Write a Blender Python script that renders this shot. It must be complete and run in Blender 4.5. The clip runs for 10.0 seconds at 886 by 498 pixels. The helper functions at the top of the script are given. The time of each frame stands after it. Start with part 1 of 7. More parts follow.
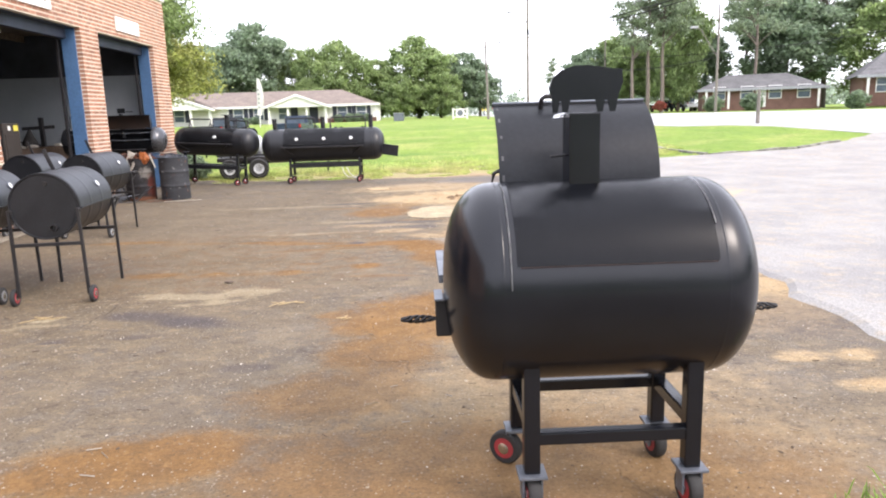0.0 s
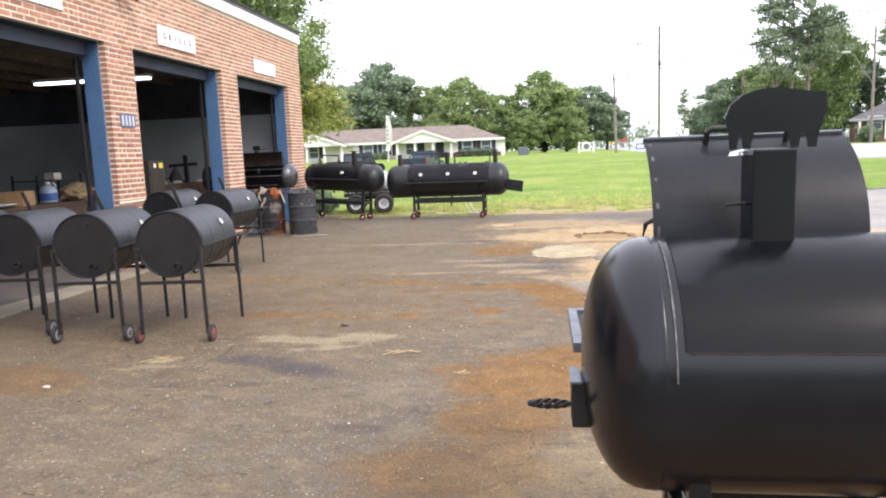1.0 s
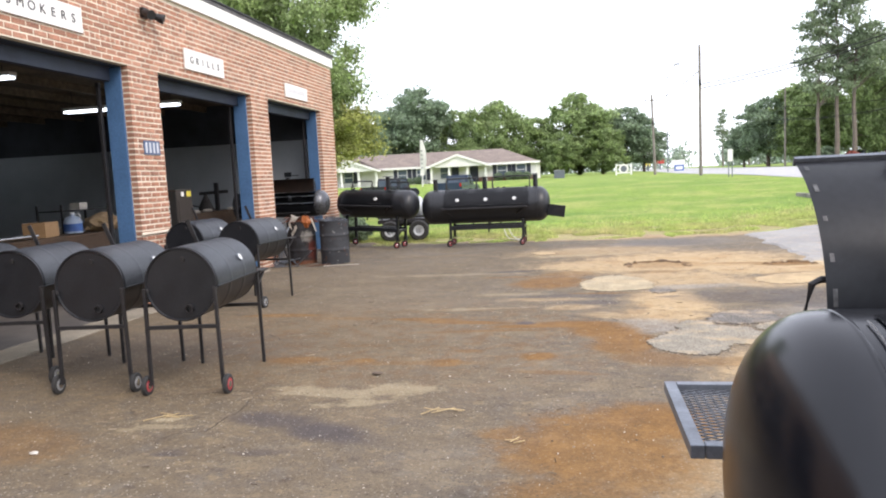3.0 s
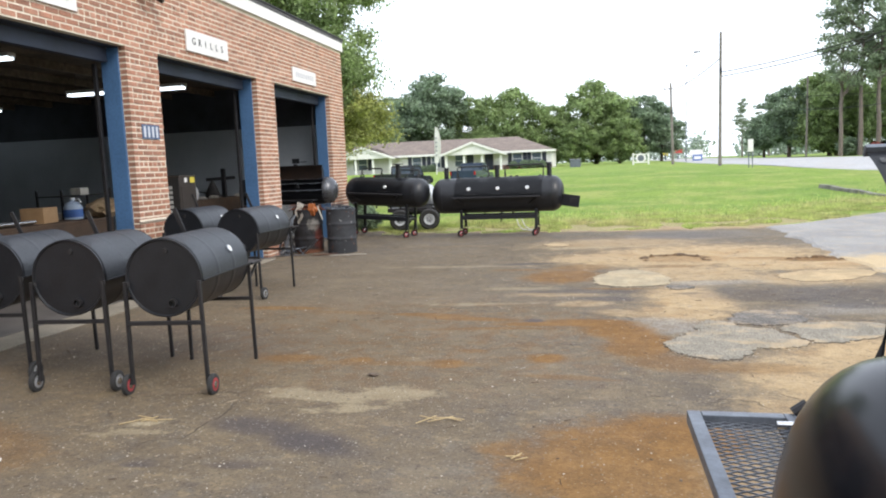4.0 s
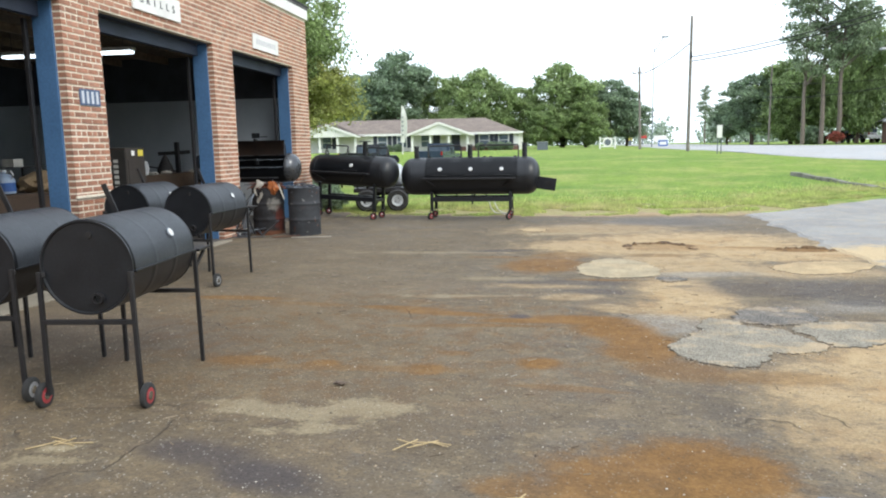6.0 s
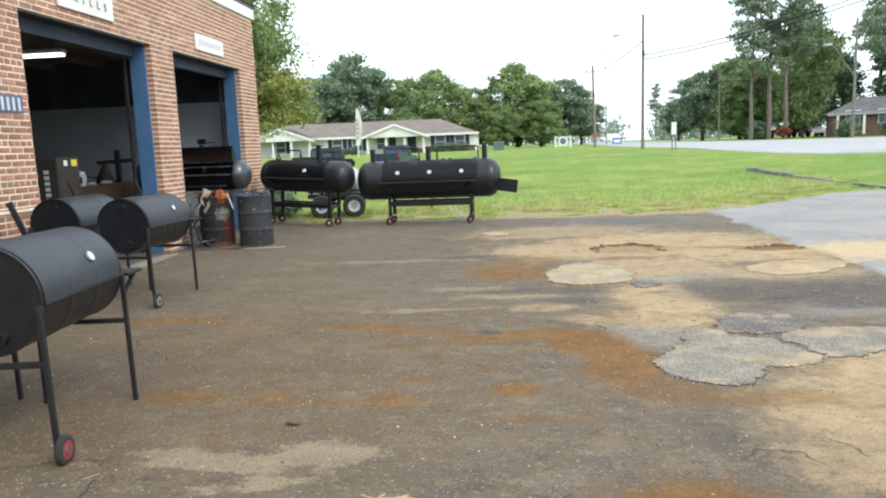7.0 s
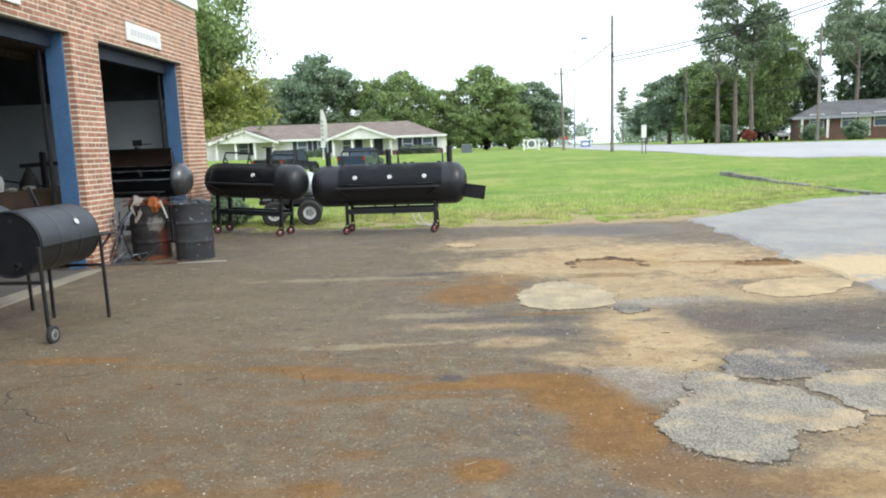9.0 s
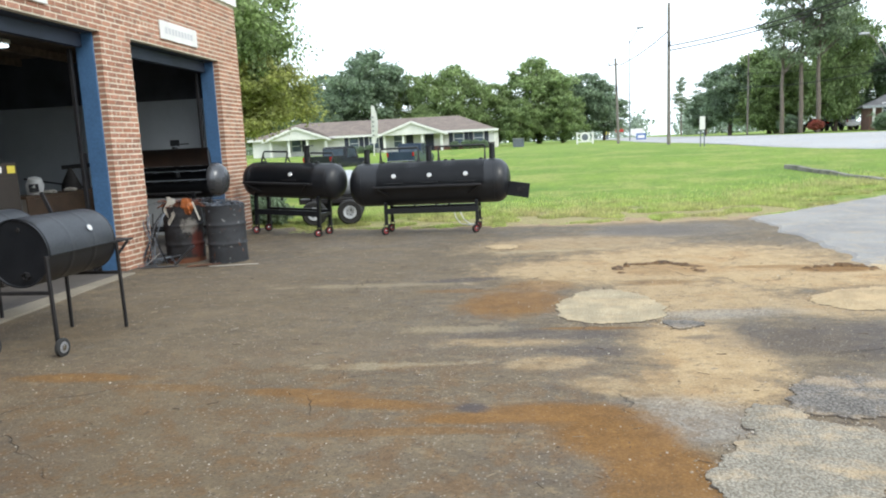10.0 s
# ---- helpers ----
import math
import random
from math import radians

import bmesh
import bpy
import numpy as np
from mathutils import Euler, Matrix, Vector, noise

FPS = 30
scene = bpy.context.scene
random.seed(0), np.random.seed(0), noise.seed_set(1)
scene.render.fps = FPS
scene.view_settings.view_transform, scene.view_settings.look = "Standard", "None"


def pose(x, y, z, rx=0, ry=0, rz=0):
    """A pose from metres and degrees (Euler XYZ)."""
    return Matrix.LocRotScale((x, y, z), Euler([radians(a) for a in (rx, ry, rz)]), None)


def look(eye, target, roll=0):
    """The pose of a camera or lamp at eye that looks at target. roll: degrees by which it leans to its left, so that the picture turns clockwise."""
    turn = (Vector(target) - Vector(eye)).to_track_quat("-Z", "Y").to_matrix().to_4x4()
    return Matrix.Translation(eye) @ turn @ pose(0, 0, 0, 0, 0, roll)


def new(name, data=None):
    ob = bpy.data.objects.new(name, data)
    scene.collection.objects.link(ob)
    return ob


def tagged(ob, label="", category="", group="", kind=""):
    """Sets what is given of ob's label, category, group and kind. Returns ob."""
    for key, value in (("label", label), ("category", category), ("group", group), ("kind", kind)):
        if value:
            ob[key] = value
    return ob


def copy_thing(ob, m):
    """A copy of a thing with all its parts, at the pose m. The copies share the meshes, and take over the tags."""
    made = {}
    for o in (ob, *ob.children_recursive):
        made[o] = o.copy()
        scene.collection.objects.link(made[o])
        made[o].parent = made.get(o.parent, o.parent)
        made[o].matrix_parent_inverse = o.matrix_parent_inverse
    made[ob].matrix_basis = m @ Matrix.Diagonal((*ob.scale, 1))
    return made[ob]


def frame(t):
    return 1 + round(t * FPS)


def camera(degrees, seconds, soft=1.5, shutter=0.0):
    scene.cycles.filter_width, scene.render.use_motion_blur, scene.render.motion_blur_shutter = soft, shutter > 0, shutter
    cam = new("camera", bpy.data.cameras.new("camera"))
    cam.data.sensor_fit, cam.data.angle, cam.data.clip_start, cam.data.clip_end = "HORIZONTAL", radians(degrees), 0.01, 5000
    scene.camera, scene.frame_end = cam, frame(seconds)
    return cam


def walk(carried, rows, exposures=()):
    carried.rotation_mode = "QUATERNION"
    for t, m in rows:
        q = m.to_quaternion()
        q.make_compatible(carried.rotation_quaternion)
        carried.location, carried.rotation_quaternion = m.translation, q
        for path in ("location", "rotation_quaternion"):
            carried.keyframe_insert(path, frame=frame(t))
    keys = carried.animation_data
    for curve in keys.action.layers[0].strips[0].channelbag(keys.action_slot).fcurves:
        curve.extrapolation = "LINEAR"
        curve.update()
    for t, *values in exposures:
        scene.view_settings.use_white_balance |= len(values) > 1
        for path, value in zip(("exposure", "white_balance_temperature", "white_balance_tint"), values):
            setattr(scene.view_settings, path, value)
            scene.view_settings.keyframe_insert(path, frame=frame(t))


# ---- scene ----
cam = camera(65.0, 10.0, soft=2.0)
PATH = [
    (0, (0.046, -0.191, 1.563), (0.103, 1.772, 1.184), -1.7),
    (0.5, (0.007, 0.095, 1.591), (-0.043, 2.07, 1.28), -0.4),
    (1, (0.01, 0.322, 1.58), (-0.28, 2.282, 1.307), -2.2),
    (1.5, (0.023, 0.577, 1.589), (-0.433, 2.507, 1.332), -1.4),
    (2, (-0.04, 0.754, 1.574), (-0.584, 2.661, 1.317), -1.9),
    (2.5, (-0.173, 0.877, 1.61), (-0.593, 2.822, 1.41), -2.6),
    (2.7, (-0.187, 0.931, 1.607), (-0.582, 2.882, 1.418), -3.1),
    (3.8, (-0.157, 1.456, 1.585), (-0.518, 3.407, 1.33), -1.5),
    (4, (-0.162, 1.483, 1.6), (-0.589, 3.422, 1.366), -2.3),
    (4.5, (-0.289, 1.682, 1.584), (-0.576, 3.645, 1.335), -0.1),
    (5, (-0.409, 1.789, 1.603), (-0.677, 3.761, 1.404), -0.9),
    (5.5, (-0.434, 1.979, 1.567), (-0.761, 3.93, 1.272), -1.1),
    (6.8, (-0.517, 2.632, 1.559), (-0.804, 4.591, 1.275), -0.7),
    (7, (-0.549, 2.736, 1.576), (-0.756, 4.704, 1.286), -2.2),
    (7.5, (-0.533, 3.001, 1.559), (-0.685, 4.973, 1.262), -2.6),
    (8, (-0.457, 3.309, 1.585), (-0.664, 5.277, 1.294), -1.9),
    (8.5, (-0.482, 3.576, 1.564), (-0.741, 5.535, 1.255), -2.2),
    (9, (-0.523, 3.857, 1.582), (-0.641, 5.833, 1.295), -2.0),
    (9.5, (-0.459, 4.13, 1.574), (-0.585, 6.105, 1.29), -2.9),
    (10, (-0.349, 4.425, 1.609), (-0.62, 6.384, 1.313), -2.7),
]
EXPOSURES = [(0, 0.66, 6400, 17), (0.5, 0.57, 6400, 17), (1.0, 0.45, 6400, 16), (1.5, 0.33, 6380, 16), (2.5, 0.33, 6360, 16), (4.0, 0.1, 6180, 10), (5.5, 0.05, 6050, 6), (7.5, 0.06, 6050, 5), (10.0, 0.05, 6050, 5)]
walk(cam, [(t, look(eye, target, roll)) for t, eye, target, roll in PATH], EXPOSURES)

# ---- world, sun and exposure ----
world = bpy.data.worlds.new("overcast_sky")
scene.world = world
world.use_nodes = True
wn, wl = world.node_tree.nodes, world.node_tree.links
wn.clear()
sky = wn.new("ShaderNodeTexSky")
sky.sky_type = "NISHITA"
sky.sun_disc = False
sky.sun_elevation, sky.sun_rotation = radians(42), radians(126)
sky.air_density, sky.dust_density, sky.ozone_density = 1.0, 4.0, 1.0
haze = wn.new("ShaderNodeMixRGB")
haze.inputs[0].default_value = 0.72
haze.inputs[2].default_value = (9.8, 10.1, 10.7, 1)
bg = wn.new("ShaderNodeBackground")
bg.inputs[1].default_value = 0.15 * 1.4
wo = wn.new("ShaderNodeOutputWorld")
wl.new(sky.outputs[0], haze.inputs[1])
wl.new(haze.outputs[0], bg.inputs[0])
wl.new(bg.outputs[0], wo.inputs[0])

sun_data = bpy.data.lights.new("sun", "SUN")
sun_data.energy, sun_data.angle, sun_data.color = 1.5, radians(18), (1.0, 0.92, 0.8)
sun = new("sun", sun_data)
sun.matrix_world = look((0, 0, 30), (0 - 0.6 * 30, 0 + 0.44 * 30, 30 - 0.67 * 30))


# ---- materials ----
def surface(name, c1, c2=None, scale=3.0, rough=0.6, metal=0.0, bump=0.0, bump_scale=60.0, grain=0.12, grain_scale=90.0, vary=0.0, rough_vary=0.1, spec=0.5):
    """A surface in two colours mixed by large noise, with fine grain, uneven gloss, relief and, if vary, a shade of its own for each object."""
    m = bpy.data.materials.new(name)
    m.use_nodes = True
    n, l = m.node_tree.nodes, m.node_tree.links
    b = n["Principled BSDF"]
    co = n.new("ShaderNodeTexCoord")
    big = n.new("ShaderNodeTexNoise")
    big.inputs["Scale"].default_value, big.inputs["Detail"].default_value, big.inputs["Roughness"].default_value = scale, 6, 0.6
    l.new(co.outputs["Object"], big.inputs["Vector"])
    ramp = n.new("ShaderNodeMapRange")
    ramp.inputs[1].default_value, ramp.inputs[2].default_value = 0.35, 0.68
    l.new(big.outputs["Fac"], ramp.inputs[0])
    mix = n.new("ShaderNodeMixRGB")
    mix.inputs[1].default_value = (*c1, 1)
    mix.inputs[2].default_value = (*(c2 or [v * 0.75 for v in c1]), 1)
    l.new(ramp.outputs[0], mix.inputs[0])
    fine = n.new("ShaderNodeTexNoise")
    fine.inputs["Scale"].default_value, fine.inputs["Detail"].default_value = grain_scale, 3
    l.new(co.outputs["Object"], fine.inputs["Vector"])
    val = n.new("ShaderNodeMapRange")
    val.inputs[1].default_value, val.inputs[2].default_value = 0.3, 0.7
    val.inputs[3].default_value, val.inputs[4].default_value = 1 - grain, 1 + grain
    l.new(fine.outputs["Fac"], val.inputs[0])
    hsv = n.new("ShaderNodeHueSaturation")
    l.new(mix.outputs[0], hsv.inputs["Color"])
    last = val.outputs[0]
    if vary:
        info = n.new("ShaderNodeObjectInfo")
        own = n.new("ShaderNodeMapRange")
        own.inputs[3].default_value, own.inputs[4].default_value = 1 - vary, 1 + vary
        l.new(info.outputs["Random"], own.inputs[0])
        both = n.new("ShaderNodeMath")
        both.operation = "MULTIPLY"
        l.new(last, both.inputs[0])
        l.new(own.outputs[0], both.inputs[1])
        last = both.outputs[0]
    l.new(last, hsv.inputs["Value"])
    l.new(hsv.outputs[0], b.inputs["Base Color"])
    rr = n.new("ShaderNodeMapRange")
    rr.inputs[3].default_value, rr.inputs[4].default_value = max(0.03, rough - rough_vary), min(1, rough + rough_vary)
    l.new(big.outputs["Fac"], rr.inputs[0])
    l.new(rr.outputs[0], b.inputs["Roughness"])
    b.inputs["Metallic"].default_value = metal
    b.inputs["Specular IOR Level"].default_value = spec
    if bump:
        bt = n.new("ShaderNodeTexNoise")
        bt.inputs["Scale"].default_value, bt.inputs["Detail"].default_value = bump_scale, 4
        l.new(co.outputs["Object"], bt.inputs["Vector"])
        bp = n.new("ShaderNodeBump")
        bp.inputs["Strength"].default_value, bp.inputs["Distance"].default_value = 1.0, bump
        l.new(bt.outputs["Fac"], bp.inputs["Height"])
        l.new(bp.outputs[0], b.inputs["Normal"])
    return m


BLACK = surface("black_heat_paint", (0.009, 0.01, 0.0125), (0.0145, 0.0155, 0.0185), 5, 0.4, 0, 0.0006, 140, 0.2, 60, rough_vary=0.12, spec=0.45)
# The grill lids are greyer and paler than the barrels.
LIDGREY = surface("grey_lid_paint", (0.07, 0.079, 0.094), (0.094, 0.104, 0.12), 4, 0.42, 0, 0.0006, 140, 0.15, 50, rough_vary=0.1, spec=0.9)
SATIN = surface("satin_black_paint", (0.0045, 0.0053, 0.0078), (0.0075, 0.0086, 0.0118), 3, 0.24, 0, 0.00006, 160, 0.1, 50, rough_vary=0.05, spec=0.38)
# Satin black greyed to put the sky's reflection into the open lid.
SATINSHEEN = surface("sky_sheen_paint", (0.026, 0.0285, 0.034), (0.036, 0.039, 0.045), 3, 0.32, 0, 0.00008, 160, 0.1, 50, rough_vary=0.06, spec=0.45)
DARKSTEEL = surface("dark_steel", (0.013, 0.013, 0.015), (0.024, 0.022, 0.022), 8, 0.5, 0, 0.0005, 120, spec=0.35)
GREYSTEEL = surface("grey_blue_steel", (0.16, 0.18, 0.21), (0.1, 0.11, 0.13), 9, 0.45, 0.3, 0.0005, 120)
CHROME = surface("chrome", (0.62, 0.62, 0.62), (0.5, 0.5, 0.5), 9, 0.22, 1.0)
WELD = surface("bare_weld", (0.28, 0.28, 0.28), (0.08, 0.08, 0.08), 25, 0.45, 0.5, 0.002, 90)
RUST = surface("rusted_steel", (0.19, 0.06, 0.025), (0.06, 0.028, 0.02), 9, 0.85, 0, 0.002, 70)
RUBBER = surface("rubber", (0.018, 0.018, 0.018), (0.03, 0.029, 0.028), 9, 0.8, 0, 0.001, 90)
REDHUB = surface("red_hub", (0.36, 0.04, 0.045), (0.24, 0.03, 0.035), 9, 0.4)
GREYHUB = surface("grey_hub", (0.42, 0.43, 0.44), (0.25, 0.25, 0.26), 12, 0.4, 0.6)
WHITE = surface("white_paint", (0.78, 0.77, 0.74), (0.68, 0.67, 0.64), 2.5, 0.6, 0, 0.0005, 80, 0.04)
DIAL = surface("white_dial", (0.6, 0.6, 0.58), (0.5, 0.5, 0.48), 30, 0.4)
INK = surface("dark_ink", (0.03, 0.03, 0.035), (0.05, 0.05, 0.055), 20, 0.7)
BLUE = surface("blue_painted_steel", (0.072, 0.155, 0.3), (0.055, 0.122, 0.24), 1.6, 0.55, 0, 0.002, 22, 0.12, 30)
MORTAR = surface("mortar", (0.8, 0.72, 0.58), (0.68, 0.61, 0.49), 5, 0.9, 0, 0.003, 120)
CONCRETE = surface("concrete", (0.27, 0.235, 0.18), (0.18, 0.155, 0.115), 1.6, 0.85, 0, 0.003, 60, 0.15, 70)
DARKWALL = surface("dark_wall", (0.06, 0.066, 0.078), (0.036, 0.039, 0.046), 1.5, 0.85, 0, 0.003, 30)
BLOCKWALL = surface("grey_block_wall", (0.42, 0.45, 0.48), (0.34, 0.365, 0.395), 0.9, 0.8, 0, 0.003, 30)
CEIL = surface("dark_ceiling_wood", (0.16, 0.12, 0.08), (0.07, 0.055, 0.04), 1.0, 0.9, 0, 0.004, 20, 0.3, 12)
CARD = surface("cardboard", (0.42, 0.27, 0.14), (0.36, 0.22, 0.11), 6, 0.85)
TAN = surface("tan_enamel", (0.036, 0.028, 0.022), (0.027, 0.022, 0.018), 3, 0.6)
YELLOW = surface("yellow_label", (0.7, 0.6, 0.08), (0.6, 0.5, 0.07), 9, 0.5)
ORANGE = surface("orange_bag", (0.42, 0.13, 0.03), (0.2, 0.06, 0.02), 14, 0.5, 0, 0.004, 30)
PLASTIC = surface("pale_plastic", (0.6, 0.57, 0.5), (0.5, 0.46, 0.4), 12, 0.45, 0, 0.005, 24)
JUGBLUE = surface("blue_label", (0.06, 0.15, 0.42), (0.05, 0.11, 0.32), 9, 0.5)
WOOD = surface("grey_pole_wood", (0.23, 0.205, 0.18), (0.15, 0.135, 0.12), 4, 0.9, 0, 0.004, 40)
BENCH = surface("brown_bench", (0.1, 0.06, 0.035), (0.06, 0.04, 0.026), 3, 0.8)
ROOF = surface("brown_shingles", (0.21, 0.17, 0.14), (0.15, 0.12, 0.105), 1.2, 0.9, 0, 0.02, 9, 0.2, 6)
ROOFGREY = surface("grey_shingles", (0.14, 0.138, 0.14), (0.1, 0.098, 0.1), 1.2, 0.9, 0, 0.02, 9, 0.2, 6)
SIDING = surface("white_siding", (0.74, 0.73, 0.7), (0.66, 0.65, 0.62), 1.2, 0.7)
FARBRICK = surface("far_brick", (0.19, 0.105, 0.085), (0.14, 0.078, 0.064), 2, 0.9)
GLASSDARK = surface("window_glass", (0.12, 0.15, 0.19), (0.07, 0.09, 0.12), 1.2, 0.12, 0, spec=0.8)
SHUTTER = surface("navy_shutter", (0.02, 0.024, 0.045), (0.03, 0.033, 0.05), 4, 0.6)
CARBLACK = surface("dark_car_paint", (0.018, 0.02, 0.026), (0.024, 0.026, 0.032), 2, 0.2)
CARBLUE = surface("dark_blue_car_paint", (0.03, 0.045, 0.075), (0.036, 0.052, 0.085), 2, 0.22)
CARSILVER = surface("silver_car_paint", (0.5, 0.52, 0.55), (0.46, 0.48, 0.5), 2, 0.25, 0.3)
CARWHITE = surface("white_car_paint", (0.75, 0.75, 0.75), (0.7, 0.7, 0.7), 2, 0.25)
TAILRED = surface("tail_light", (0.35, 0.01, 0.015), (0.3, 0.01, 0.01), 9, 0.25)
BARK = surface("bark", (0.13, 0.095, 0.07), (0.075, 0.058, 0.045), 5, 0.95, 0, 0.02, 14)
PINEBARK = surface("pine_bark", (0.2, 0.165, 0.14), (0.12, 0.1, 0.085), 5, 0.95, 0, 0.02, 14)


def foliage(name, c1, c2, scale=0.5):
    m = surface(name, c1, c2, scale, 0.5, 0, 0, 60, 0.3, 3.0, spec=0.6)
    n, l = m.node_tree.nodes, m.node_tree.links
    b = n["Principled BSDF"]
    geo = n.new("ShaderNodeNewGeometry")
    own = n.new("ShaderNodeMapRange")
    own.inputs[3].default_value, own.inputs[4].default_value = 0.6, 1.5
    l.new(geo.outputs["Random Per Island"], own.inputs[0])
    hsv = n.new("ShaderNodeHueSaturation")
    src = b.inputs["Base Color"].links[0].from_socket
    l.new(src, hsv.inputs["Color"])
    l.new(own.outputs[0], hsv.inputs["Value"])
    l.new(hsv.outputs[0], b.inputs["Base Color"])
    tr = n.new("ShaderNodeBsdfTranslucent")
    l.new(hsv.outputs[0], tr.inputs["Color"])
    ms = n.new("ShaderNodeMixShader")
    ms.inputs[0].default_value = 0.5
    l.new(b.outputs[0], ms.inputs[1])
    l.new(tr.outputs[0], ms.inputs[2])
    l.new(ms.outputs[0], n["Material Output"].inputs[0])
    return m


LEAF = foliage("oak_leaves", (0.3, 0.38, 0.15), (0.22, 0.3, 0.125))
LEAFYELLOW = foliage("yellowing_leaves", (0.38, 0.39, 0.12), (0.27, 0.31, 0.1))
# Green made bluer and paler to carry the haze over distant crowns.
LEAFDARK = foliage("dark_leaves", (0.25, 0.325, 0.2), (0.19, 0.26, 0.17))
NEEDLE = foliage("pine_needles", (0.25, 0.31, 0.19), (0.185, 0.245, 0.145))
LEAFRED = foliage("russet_leaves", (0.42, 0.1, 0.085), (0.22, 0.1, 0.06))
# Far green paled so that distance haze sits in the leaf colour.
LEAFHAZE = foliage("hazed_far_leaves", (0.36, 0.42, 0.33), (0.28, 0.35, 0.28), 0.05)


def brick_material(name, joined):
    """Fired clay: each brick of its own shade, from orange-red to dull brown."""
    m = surface(name, (0.42, 0.2, 0.125), (0.31, 0.156, 0.103), 5, 0.85, 0, 0.004, 80, 0.2, 40)
    n, l = m.node_tree.nodes, m.node_tree.links
    b = n["Principled BSDF"]
    own = n.new("ShaderNodeNewGeometry").outputs["Random Per Island"] if joined else n.new("ShaderNodeObjectInfo").outputs["Random"]
    tint = n.new("ShaderNodeValToRGB")
    for e, (p, c) in zip([tint.color_ramp.elements[0], tint.color_ramp.elements[1]] + [tint.color_ramp.elements.new(p) for p in (0.3, 0.55, 0.8)],
                         ((0.0, (0.7, 0.72, 0.74)), (1.0, (1.25, 1.1, 1.0)), (0.3, (0.86, 0.88, 0.88)), (0.55, (0.95, 0.9, 0.85)), (0.8, (1.15, 1.25, 1.3)))):
        e.position, e.color = p, (*c, 1)
    l.new(own, tint.inputs[0])
    mul = n.new("ShaderNodeMixRGB")
    mul.blend_type = "MULTIPLY"
    mul.inputs[0].default_value = 1.0
    l.new(b.inputs["Base Color"].links[0].from_socket, mul.inputs[1])
    l.new(tint.outputs[0], mul.inputs[2])
    l.new(mul.outputs[0], b.inputs["Base Color"])
    return m


BRICK, BRICKWORK = brick_material("red_brick", False), brick_material("red_brickwork", True)


def emission(name, colour, strength):
    m = bpy.data.materials.new(name)
    m.use_nodes = True
    b = m.node_tree.nodes["Principled BSDF"]
    b.inputs["Base Color"].default_value = (0.8, 0.8, 0.8, 1)
    b.inputs["Emission Color"].default_value = (*colour, 1)
    b.inputs["Emission Strength"].default_value = strength
    return m


TUBE = emission("fluorescent_tube", (0.86, 0.95, 1.0), 3.0)


